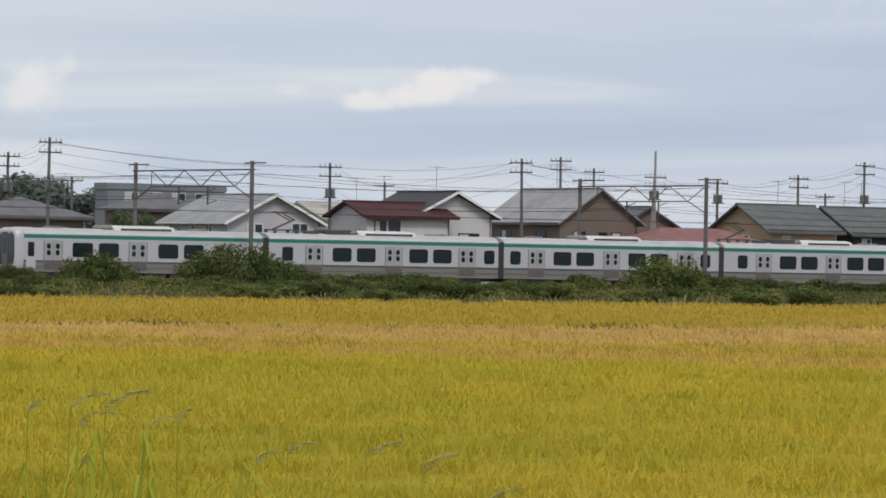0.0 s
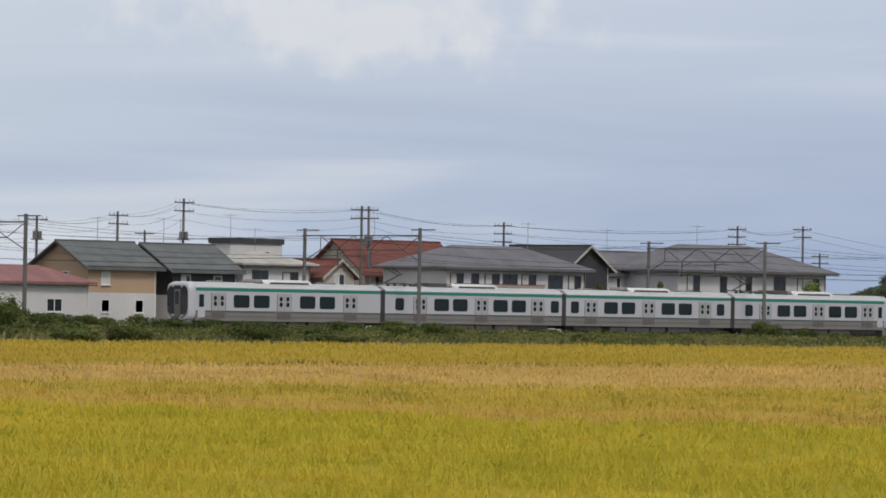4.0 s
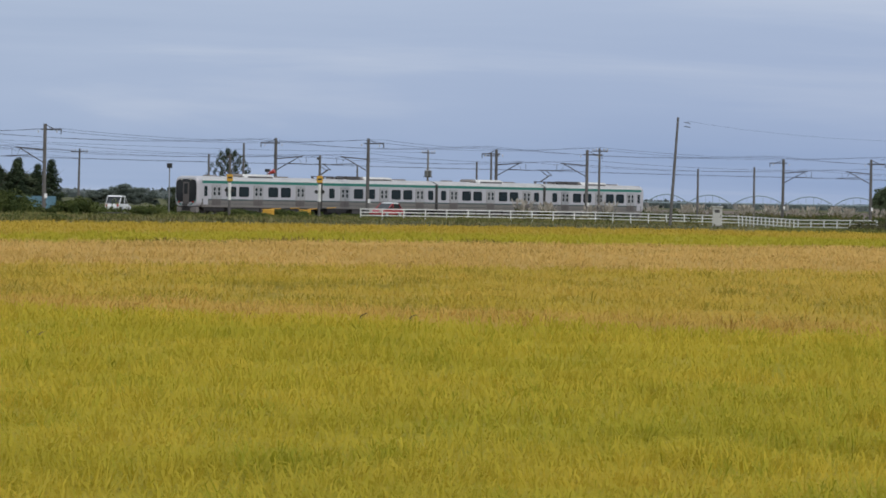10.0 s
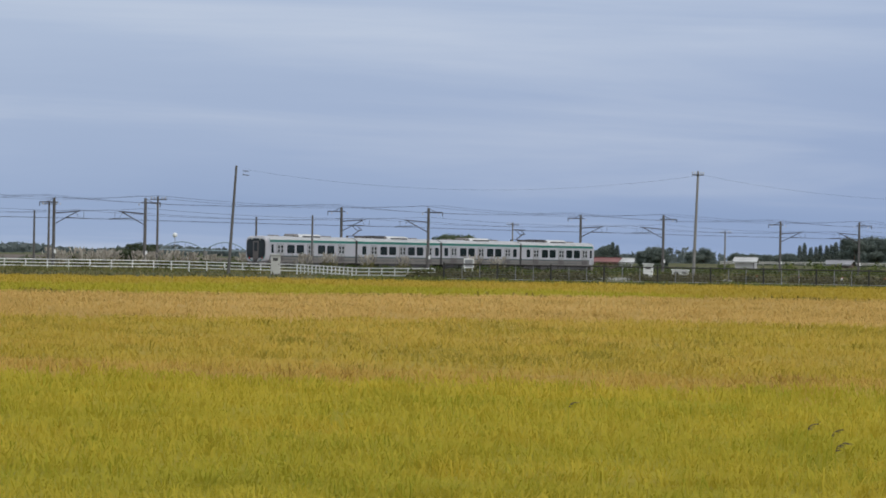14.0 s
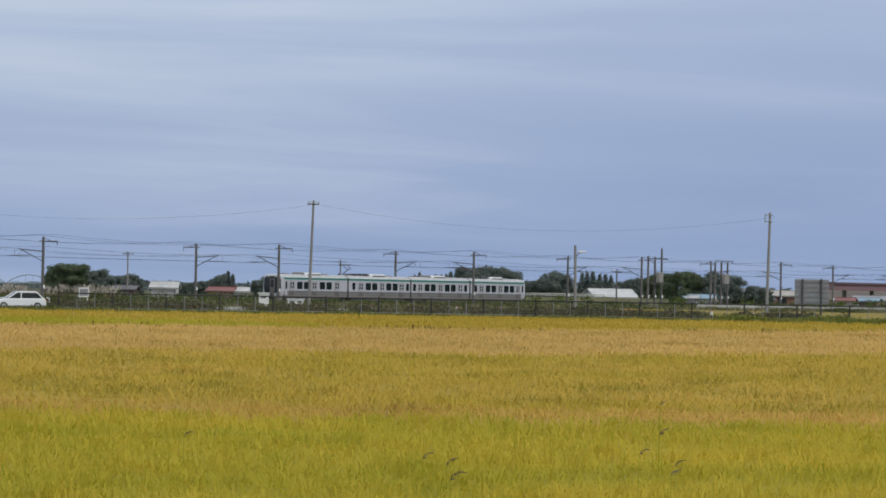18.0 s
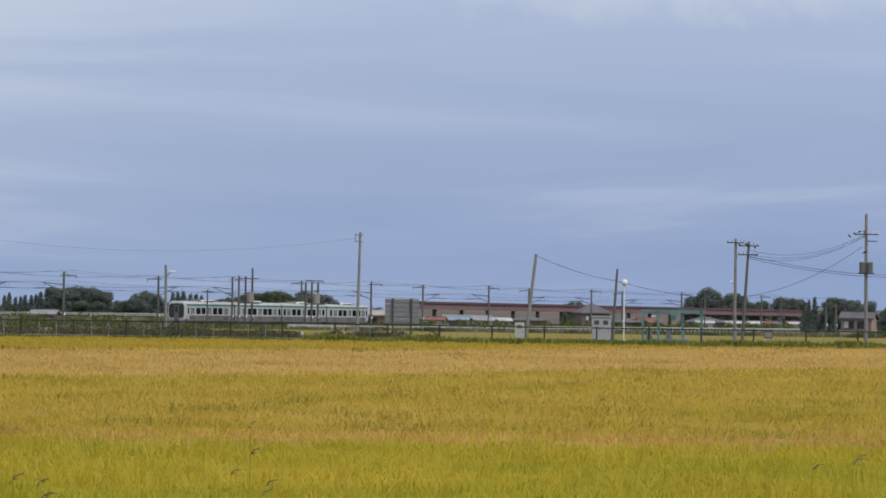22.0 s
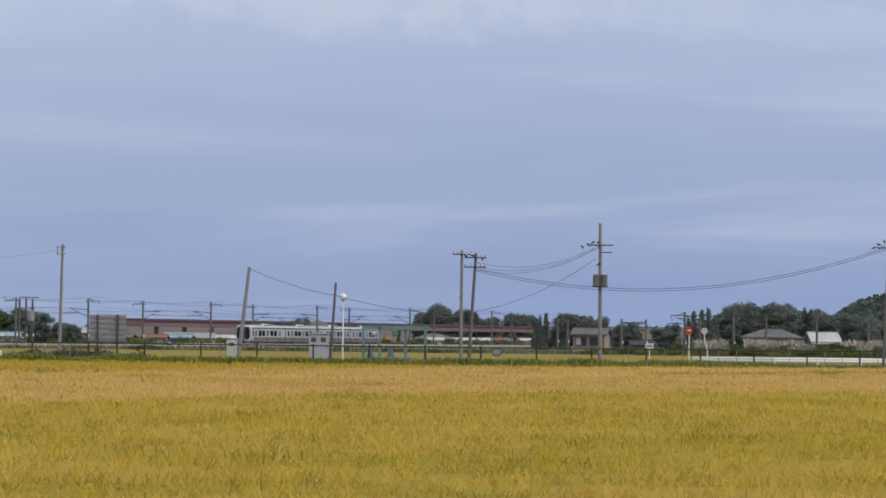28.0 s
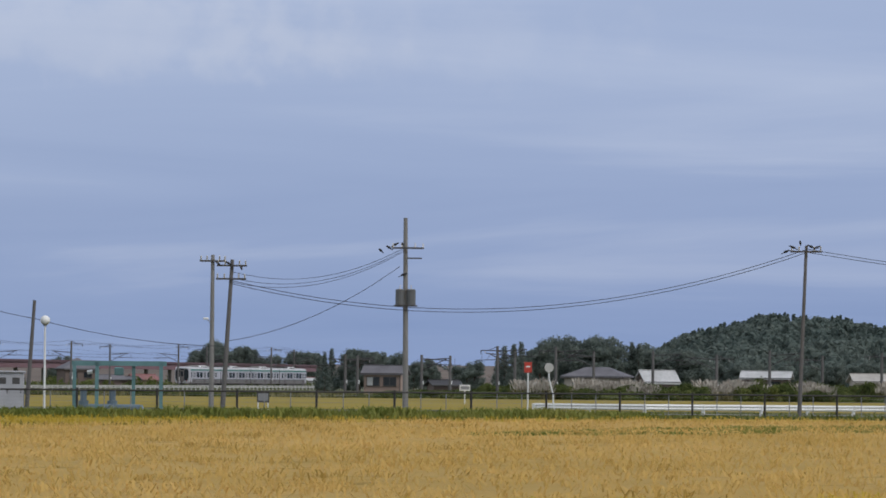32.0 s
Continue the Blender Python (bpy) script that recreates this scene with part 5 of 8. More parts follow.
def dome_bush(x, y, w, h, mat, seed, label):
    """A large rounded shrub: lumps over a half-dome, its outline broken by single sprays."""
    rng = random.Random(seed)
    b = thing("bush", (x, y, LAND - 0.05), label, "bush", "bushes along the railway")
    blobs = []
    for i in range(46):
        a, u = rng.uniform(0, 6.28), rng.random() ** 0.6
        zz = h * 0.84 * math.sqrt(max(0.0, 1 - u * u)) * rng.uniform(0.35, 1.0)
        r = rng.uniform(0.09, 0.17) * w
        blobs.append((u * w * 0.42 * math.cos(a), u * w * 0.36 * math.sin(a), max(zz, 0.25), r, r, min(r, 0.28 * h)))
    ob = new("foliage", leaf_cloud("foliage", mat, blobs, int(1200 * w), 0.10, seed))
    ob.parent = b
    share("woody_base", BUSH_STEMS, b, (0, 0, 0), scale=(w / 3, w / 3, h / 1.8))


dome_bush(194.6, 262, 7.0, 3.2, LEAF_BRIGHT, 301, "large rounded green shrub on the railway bank")
dome_bush(158.6, 262, 8.0, 3.3, LEAF, 302, "large rounded dark green shrub on the railway bank")
dome_bush(163.4, 263, 5.0, 2.2, LEAF, 303, "rounded dark green shrub on the railway bank")
dome_bush(148.8, 262, 6.4, 2.4, LEAF, 304, "rounded dark green shrub on the railway bank")
dome_bush(307.0, 263, 6.4, 2.4, LEAF, 305, "rounded dark green shrub beside the railway")
dome_bush(316.8, 263, 5.4, 1.7, LEAF, 306, "rounded dark green shrub beside the railway")
rb = random.Random(11)
x = 118.0
while x < 365:
    w = rb.uniform(2.6, 4.6)
    bush(x, rb.uniform(261, 266.8), w, rb.uniform(0.7, 1.35) if x < 235 else rb.uniform(0.3, 0.75), rb.choice((0, 1, 2, 3, 4)))
    x += w * rb.uniform(0.8, 1.7) if x < 235 else w * rb.uniform(0.8, 1.7)


def scrub(name, count, xs, ys, hs, mat, label, seed, leaves, size=0.075):
    """Low tangled growth: many small lumps of leaves, closer and taller in patches."""
    rng = random.Random(seed)
    blobs = []
    while len(blobs) < count:
        x, y = rng.uniform(*xs), rng.uniform(*ys)
        n = noise.noise((x * 0.11, y * 0.16, seed))
        if n < rng.uniform(-0.5, 0.35) or math.hypot(x, y) < float(limit(FAR_EDGE, math.degrees(math.atan2(x, y)))) + 2.0:
            continue
        h = rng.uniform(*hs) * (0.75 + 0.8 * max(n, 0))
        r = rng.uniform(0.35, 1.1)
        blobs.append((x, y, LAND + h * 0.4, r, r, h * 0.62))
    tagged(new(name, leaf_cloud(name, mat, blobs, leaves, size, seed)), label, "scrub", kind="stuff")


scrub("bank_scrub", 420, (112, 245), (205, 265), (0.35, 0.9), LEAF, "tangled dark green scrub on the railway bank", 3, 30000)
scrub("olive_scrub", 1300, (112, 250), (200, 267), (0.3, 0.8), OLIVE, "tangled olive scrub on the railway bank", 5, 60000)
scrub("low_scrub", 700, (245, 400), (228, 267), (0.2, 0.5), OLIVE, "low green scrub beside the railway", 8, 36000)
scrub("far_side_scrub", 800, (300, 640), (286, 330), (0.5, 1.3), LEAF, "dark scrub beyond the railway", 9, 36000, 0.13)
scrub("line_side_scrub", 900, (400, 1100), (252, 268), (0.4, 0.9), LEAF, "rough dark scrub along the railway", 12, 44000, 0.14)
scrub("viaduct_scrub", 700, (640, 1150), (287, 322), (0.8, 2.0), LEAF_BRIGHT, "hedges and scrub below the viaduct", 13, 34000, 0.2)


# ---- power poles among the houses ----
for b_, d_, z_, tr_, arms_, dk_ in ((28.38, 358, 10.7, True, 2, True), (28.89, 343, 11.5, 3.4, 2, True), (29.19, 389, 9.4, False, 1, True), (32.41, 377, 10.7, 2.4, 2, True), (33.10, 412, 9.8, False, 1, True), (34.81, 364, 11.05, False, 2, True), (35.29, 398, 12.0, 3.0, 2, True), (35.69, 419, 11.5, False, 2, True), (37.24, 392, 10.2, 1.6, 1, True), (38.24, 407, 10.95, False, 2, True),):
    power_pole(b_, d_, z_, arms=arms_, transformer=tr_, dark=dk_, group="power poles in the village", turn=random.uniform(-30, 30), lean=random.uniform(-0.12, 0.12))
for b_, d_, z_, tr_, arms_, dk_ in ((38.59, 448, 10.0, False, 1, True), (39.05, 407, 12.2, 3.2, 2, True), (41.28, 399, 11.65, False, 2, True), (41.38, 416, 12.0, 3.0, 2, True), (43.06, 428, 11.0, False, 3, True), (45.97, 460, 11.6, False, 3, True), (46.79, 456, 11.6, False, 2, True), (46.99, 506, 9.6, False, 2, True), (50.33, 517, 7.7, False, 1, True), (51.95, 487, 7.1, False, 0, True),):
    power_pole(b_, d_, z_, arms=arms_, transformer=tr_, dark=dk_, group="power poles in the village", turn=random.uniform(-30, 30), lean=random.uniform(-0.12, 0.12))
power_pole(36.46, 373, 12.05, arms=0, r=0.13, group="power poles in the village", label="slim steel aerial pole")
power_pole(36.38, 376, 10.3, arms=2, lean=0.55, group="power poles in the village", transformer=1.7)

VILLAGE_LINES = (((170.2, 315, 10.4), (165.5, 300, 11.2)), ((165.5, 300, 11.2), (201.9, 318, 10.4)), ((201.9, 318, 10.4), (207.9, 299, 10.8)), ((207.9, 299, 10.8), (230, 325, 11.7)),
                 ((207.9, 299, 10.7), (221.7, 300, 10.2)), ((230, 325, 11.7), (244.2, 340, 11.2)), ((221.7, 300, 10.1), (237.2, 312, 9.8)), ((237.2, 312, 9.8), (252.2, 320, 10.6)),
                 ((252.2, 320, 10.6), (256.3, 316, 11.8)), ((256.3, 316, 11.8), (263.4, 300, 11.3)), ((263.4, 300, 11.3), (292.5, 313, 10.7)), ((292.5, 313, 10.7), (331, 320, 11.2)),
                 ((331, 320, 11.2), (332.1, 312, 11.2)), ((332.1, 312, 11.2), (397.9, 330, 7.4)), ((292.5, 313, 9.9), (369.8, 345, 9.2)), ((369.8, 345, 9.2), (423.4, 300, 8.0)))
for a_, c_ in VILLAGE_LINES:
    for k_ in (0.0, -0.75):
        strand("power_line", sag(Vector(a_) + Vector((0, 0, k_)), Vector(c_) + Vector((0, 0, k_)), 0.5, 10), 0.014, label="thin black power line between poles")


# more lines from pole to pole through the village
ROUTE = ((28.38, 358, 10.3), (28.89, 343, 11.1), (32.41, 377, 10.3), (33.10, 412, 9.4), (34.81, 364, 10.7), (35.29, 398, 11.6), (35.69, 419, 11.1), (37.24, 392, 9.8), (38.24, 407, 10.6), (39.05, 407, 11.8), (41.28, 399, 11.3), (41.38, 416, 11.6), (43.06, 428, 10.6), (45.97, 460, 11.2), (46.79, 456, 11.2))
for q_, r_ in zip(ROUTE[:-1], ROUTE[1:]):
    for k_, dz_, sg_ in ((-0.6, 0.05, 0.35), (0.6, 0.05, 0.55), (0.0, -1.4, 0.8)):
        strand("power_line", sag(polar(*q_) + Vector((k_, 0, dz_)), polar(*r_) + Vector((k_, 0, dz_)), sg_, 10), 0.011, label="thin black power line between poles")


def aerial(x, y, z, h=2.2):
    a = thing("tv_aerial", (x, y, z), "thin rooftop television aerial on a mast", "aerial", "rooftop aerials")
    part("aerial_mast", rod(bmesh.new(), (0, 0, -0.3), (0, 0, h), 0.025, n=6), STEEL, a)
    bm = bmesh.new()
    rod(bm, (-0.7, 0, h - 0.1), (0.7, 0, h - 0.1), 0.018, n=5)
    for k in (-0.6, -0.3, 0.0, 0.3, 0.6):
        rod(bm, (k, -0.35, h - 0.1), (k, 0.35, h - 0.1), 0.012, n=5)
    part("aerial_elements", bm, STEEL, a)


for ax, ay, az in ((172, 309, 6.9), (197.5, 303.2, 7.3), (219, 310, 8.8), (239, 306, 7.9), (248, 306, 7.9), (258, 308, 7.4), (279, 316, 8.9), (309, 304, 8.9), (187, 306, 7.6), (204, 305.5, 8.2), (211.5, 329, 7.6), (246, 305.8, 8.0), (266, 321, 8.9), (288, 305, 8.6), (303, 310, 8.4)):
    aerial(ax, ay, az)


# ---- trees ----
def trunk_mesh(h, r, seed, limbs=7):
    rng = random.Random(seed)
    bm = bmesh.new()
    rod(bm, (0, 0, -0.3), (0.1, 0, h * 0.5), r, r * 0.7, 8)
    rod(bm, (0.1, 0, h * 0.5), (0.0, 0.1, h * 0.85), r * 0.7, r * 0.25, 8)
    for i in range(limbs):
        z = h * rng.uniform(0.25, 0.7)
        a = rng.uniform(0, 6.28)
        rod(bm, (0.05, 0, z), (math.cos(a) * h * 0.28, math.sin(a) * h * 0.28, z + h * rng.uniform(0.1, 0.25)), r * 0.35, r * 0.1, 5)
    return to_mesh("trunk", bm, BARK)


def crown_lumps(seed, n=20, w=6.0, z0=0.9, z1=8.0):
    rng = random.Random(seed)
    out = []
    for _ in range(n):
        f = rng.random()
        z = z0 + (z1 - z0) * f
        rr = w * 0.5 * (1.0 - 0.65 * abs(f - 0.4)) * rng.uniform(0.3, 0.85)
        a = rng.uniform(0, 6.28)
        r = rng.uniform(0.8, 1.5)
        out.append((rr * math.cos(a), rr * math.sin(a), z, r, r, r * 0.8))
    return out


def conifer_lumps(seed, h=9.0, w=3.6):
    rng = random.Random(seed)
    out = []
    for i in range(26):
        f = i / 26
        a = i * 2.4
        rr = w * 0.5 * (1 - f) * rng.uniform(0.4, 0.9)
        out.append((rr * math.cos(a), rr * math.sin(a), 0.8 + f * (h - 1.2), 0.35 + w * 0.16 * (1 - f), 0.35 + w * 0.16 * (1 - f), 0.55))
    return out


TREE_LEAF = two_tone("tree_leaves", (0.05, 0.068, 0.04), (0.105, 0.125, 0.07), 0.35, transl=0.3)
TREE_PALE = two_tone("bamboo_leaves", (0.08, 0.112, 0.062), (0.15, 0.18, 0.105), 0.3, transl=0.4)
LIME = two_tone("lime_green_leaves", (0.10, 0.15, 0.03), (0.20, 0.24, 0.05), 0.5, transl=0.35)
TREES = {
    "broad": [(leaf_cloud("crown", TREE_LEAF, crown_lumps(i + 20, 26), 7000, 0.19, i + 20), trunk_mesh(8, 0.22, i + 20)) for i in range(3)],
    "pale": [(leaf_cloud("crown", TREE_PALE, crown_lumps(i + 40, 22, 6.0, 1.2, 8.0), 6000, 0.18, i + 40), trunk_mesh(8, 0.14, i + 40)) for i in range(2)],
    "conifer": [(leaf_cloud("crown", NEEDLE, conifer_lumps(i + 60), 4400, 0.18, i + 60, 0.35), trunk_mesh(8, 0.16, i + 60, 4)) for i in range(2)],
    "hedge": [(leaf_cloud("crown", LIME, [(0, 0, z, 1.25 - 0.1 * abs(z - 3), 1.25 - 0.1 * abs(z - 3), 1.3) for z in (1.2, 2.4, 3.8, 5.2, 6.6)], 2600, 0.16, 80), trunk_mesh(7, 0.12, 80, 3))],
}
# leaves of far trees: aerial haze painted in as a paler, greyer green
HAZY_LEAF = two_tone("haze_tinted_leaves", (0.132, 0.164, 0.146), (0.194, 0.226, 0.196), 0.35, transl=0.5)
TREES["grove"] = [(leaf_cloud("crown", HAZY_LEAF, crown_lumps(i + 120, 26), 6000, 0.21, i + 120), trunk_mesh(8, 0.22, i + 120)) for i in range(3)]
TREES["spire"] = [(leaf_cloud("crown", HAZY_LEAF, conifer_lumps(i + 130), 4000, 0.19, i + 130, 0.35), trunk_mesh(8, 0.16, i + 130, 4)) for i in range(2)]
TREES["thuja"] = [(leaf_cloud("crown", LEAF_BRIGHT, conifer_lumps(i + 90), 2400, 0.22, i + 90, 0.45), trunk_mesh(8, 0.14, i + 90, 3)) for i in range(2)]
TREE_NAMES = {"grove": ("tree", "hazy broadleaf tree of a distant grove"), "spire": ("conifer", "hazy pointed conifer of a distant grove"), "thuja": ("garden_conifer", "bright green pointed garden conifer"), "broad": ("tree", "dark green broadleaf tree"), "pale": ("tree", "pale green bamboo-like tree"), "conifer": ("conifer", "dark green conifer"), "hedge": ("clipped_conifer", "clipped green columnar garden conifer")}
tree_rng = random.Random(21)


def tree(x, y, h, kind, w=1.0, z=LAND, label=""):
    name, lab = TREE_NAMES[kind]
    crown, trunk = tree_rng.choice(TREES[kind])
    t = thing(name, (x, y, z), label or lab + " beyond the railway", "tree", "trees", turn=tree_rng.uniform(0, 360))
    s = h / 9.0
    share("crown", crown, t, (0, 0, 0), scale=(s * w, s * w, s))
    share("trunk", trunk, t, (0, 0, 0), scale=(s, s, s))


def pine(x, y, h):
    """A spiky pine: bare trunk, whorls of upswept, tufted limbs."""
    rng = random.Random(77)
    t = thing("pine", (x, y, LAND), "spiky dark green pine beyond the level crossing", "tree", "trees")
    part("trunk", rod(bmesh.new(), (0, 0, -0.3), (0.1, 0, h * 0.93), 0.2, 0.05, 8), BARK, t)
    blobs = [(0.1, 0, h * 0.95, 0.22, 0.22, 0.5)]
    for i in range(26):
        f = 0.30 + 0.62 * i / 26
        a = i * 2.4
        ln = h * 0.44 * (1.15 - f) * rng.uniform(0.75, 1.3)
        tip = Vector((math.cos(a) * ln, math.sin(a) * ln, h * f + ln * 0.75))
        part("limb", rod(bmesh.new(), (0.05, 0, h * f), tip, 0.05, 0.02, 5), BARK, t)
        for k in (0.45, 0.75, 1.0):
            blobs.append((tip.x * k, tip.y * k, h * f + ln * 0.75 * k + 0.12, 0.20, 0.20, 0.40))
    ob = new("needles", leaf_cloud("needles", NEEDLE, blobs, 2600, 0.17, 5, 0.2))
    ob.parent = t


def far_b(b):
    """Bearing of far things at the end of the pan, spread for the nearer standpoint there."""
    return b if b < 75 else 75 + (b - 75) * 1.22


def trees_at(rows):
    for b, d, top, kind, w in rows:
        p = polar(far_b(b), d, LAND)
        # past 600 m, crowns whose leaf colour includes the haze
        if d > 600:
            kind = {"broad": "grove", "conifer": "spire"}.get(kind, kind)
        tree(p.x, p.y, top - LAND, kind, w)


# garden trees by the village, the grove at its end, shrubs on the far side of the line
for x, y, h, k, w in ((283.6, 293, 3.5, "thuja", 1.9), (285.5, 293, 4.6, "thuja", 1.5), (290.8, 293, 3.9, "thuja", 1.4), (293.2, 293, 5.0, "thuja", 1.2), (287.6, 294, 2.6, "broad", 1.2), (299.6, 293, 3.6, "thuja", 1.5), (247.5, 288.5, 2.4, "broad", 1.8), (250.5, 289, 2.7, "broad", 1.7), (314.7, 294.5, 6.0, "hedge", 1.5), (171.0, 298, 5.6, "pale", 0.85), (173.0, 298.5, 5.3, "pale", 0.8), (326.2, 299, 4.6, "broad", 1.4),):
    tree(x, y, h, k, w)
for x, y, h, k, w in ((329.0, 300, 5.4, "broad", 1.3), (331.6, 301, 5.7, "broad", 1.2), (334.2, 301, 6.6, "broad", 1.1), (336.6, 300, 6.7, "broad", 1.1), (339.0, 301, 7.1, "broad", 1.1), (341.5, 300, 5.9, "broad", 1.1), (343.4, 301, 4.9, "broad", 1.1), (346.5, 300, 4.7, "conifer", 1.5), (348.6, 300, 5.3, "conifer", 1.6), (350.4, 301, 4.8, "conifer", 1.6), (352.0, 300, 5.3, "conifer", 1.6), (353.4, 301, 5.6, "conifer", 1.6),):
    tree(x, y, h, k, w)
for x, y, h, k, w in ((355.3, 300, 5.0, "conifer", 1.6), (357.4, 300, 5.5, "conifer", 1.6), (349.5, 302, 4.4, "broad", 1.8), (354.4, 302, 4.4, "broad", 1.8), (347.5, 302, 4.3, "broad", 1.6), (351.5, 303, 4.8, "broad", 1.6), (356.6, 302, 4.3, "broad", 1.5), (377.0, 299, 3.1, "broad", 1.5), (378.8, 300, 3.0, "broad", 1.4), (472, 312, 3.1, "broad", 1.9), (475.5, 312, 2.8, "broad", 1.8), (468.5, 312, 2.4, "broad", 1.8),):
    tree(x, y, h, k, w)
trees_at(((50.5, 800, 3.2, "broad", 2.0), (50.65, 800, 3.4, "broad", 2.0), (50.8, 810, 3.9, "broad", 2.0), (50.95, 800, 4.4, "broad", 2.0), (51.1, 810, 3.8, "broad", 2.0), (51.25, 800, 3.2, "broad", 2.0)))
pine(390.0, 302.5, 6.9)

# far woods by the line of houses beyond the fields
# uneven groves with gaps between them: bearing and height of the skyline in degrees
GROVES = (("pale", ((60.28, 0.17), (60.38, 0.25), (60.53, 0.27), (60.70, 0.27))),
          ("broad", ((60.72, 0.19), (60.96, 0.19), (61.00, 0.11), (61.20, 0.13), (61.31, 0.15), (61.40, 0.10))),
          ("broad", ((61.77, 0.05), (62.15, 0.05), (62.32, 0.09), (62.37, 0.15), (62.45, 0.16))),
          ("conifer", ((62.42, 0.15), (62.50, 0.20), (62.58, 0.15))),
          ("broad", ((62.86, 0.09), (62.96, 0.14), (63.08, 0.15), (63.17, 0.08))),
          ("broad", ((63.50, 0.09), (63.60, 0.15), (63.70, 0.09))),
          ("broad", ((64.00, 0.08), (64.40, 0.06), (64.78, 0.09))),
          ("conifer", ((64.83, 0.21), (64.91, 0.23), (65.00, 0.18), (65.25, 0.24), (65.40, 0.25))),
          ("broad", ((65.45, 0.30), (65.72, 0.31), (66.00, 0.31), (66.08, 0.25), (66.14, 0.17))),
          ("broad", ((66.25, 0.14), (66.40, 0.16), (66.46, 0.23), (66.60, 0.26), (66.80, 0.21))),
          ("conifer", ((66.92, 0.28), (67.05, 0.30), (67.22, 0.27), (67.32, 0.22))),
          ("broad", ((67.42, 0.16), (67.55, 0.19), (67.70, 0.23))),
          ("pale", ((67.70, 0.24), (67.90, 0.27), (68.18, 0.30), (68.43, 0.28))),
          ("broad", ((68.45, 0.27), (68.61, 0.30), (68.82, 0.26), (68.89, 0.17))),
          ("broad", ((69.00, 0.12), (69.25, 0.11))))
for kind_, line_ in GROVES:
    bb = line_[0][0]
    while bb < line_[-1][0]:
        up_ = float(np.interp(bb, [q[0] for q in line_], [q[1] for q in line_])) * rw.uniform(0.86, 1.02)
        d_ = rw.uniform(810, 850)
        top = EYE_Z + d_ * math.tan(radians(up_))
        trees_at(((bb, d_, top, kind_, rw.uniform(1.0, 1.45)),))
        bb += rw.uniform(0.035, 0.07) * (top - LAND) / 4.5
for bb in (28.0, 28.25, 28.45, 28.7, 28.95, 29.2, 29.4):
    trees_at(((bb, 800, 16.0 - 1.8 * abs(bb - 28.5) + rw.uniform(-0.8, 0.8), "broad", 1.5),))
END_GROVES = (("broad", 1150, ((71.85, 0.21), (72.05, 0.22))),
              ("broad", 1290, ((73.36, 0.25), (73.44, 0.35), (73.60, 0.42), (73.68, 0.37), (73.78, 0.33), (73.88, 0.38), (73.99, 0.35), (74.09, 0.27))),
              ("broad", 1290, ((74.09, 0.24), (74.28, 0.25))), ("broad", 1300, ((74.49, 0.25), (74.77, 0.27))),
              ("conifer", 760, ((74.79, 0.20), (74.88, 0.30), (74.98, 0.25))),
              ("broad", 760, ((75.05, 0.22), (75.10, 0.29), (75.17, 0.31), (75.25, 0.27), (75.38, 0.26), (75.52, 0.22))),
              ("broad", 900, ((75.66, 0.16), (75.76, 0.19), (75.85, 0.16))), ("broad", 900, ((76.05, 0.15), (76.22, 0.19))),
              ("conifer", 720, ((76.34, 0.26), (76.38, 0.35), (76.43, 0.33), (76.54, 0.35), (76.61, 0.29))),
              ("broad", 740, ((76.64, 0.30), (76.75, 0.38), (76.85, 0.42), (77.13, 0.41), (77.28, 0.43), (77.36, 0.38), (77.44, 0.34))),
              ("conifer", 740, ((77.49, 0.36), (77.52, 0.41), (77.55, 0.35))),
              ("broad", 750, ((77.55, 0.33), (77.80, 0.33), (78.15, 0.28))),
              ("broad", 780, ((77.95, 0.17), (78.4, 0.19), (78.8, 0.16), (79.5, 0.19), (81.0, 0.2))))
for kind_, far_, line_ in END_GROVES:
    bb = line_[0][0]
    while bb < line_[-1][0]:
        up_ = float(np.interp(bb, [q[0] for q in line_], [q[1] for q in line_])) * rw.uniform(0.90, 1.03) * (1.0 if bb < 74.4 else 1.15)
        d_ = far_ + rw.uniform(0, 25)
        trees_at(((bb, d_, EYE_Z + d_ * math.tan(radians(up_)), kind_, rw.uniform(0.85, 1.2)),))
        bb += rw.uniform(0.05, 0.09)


UNDERGROWTH = two_tone("undergrowth", (0.015, 0.022, 0.013), (0.03, 0.042, 0.025), 0.05)


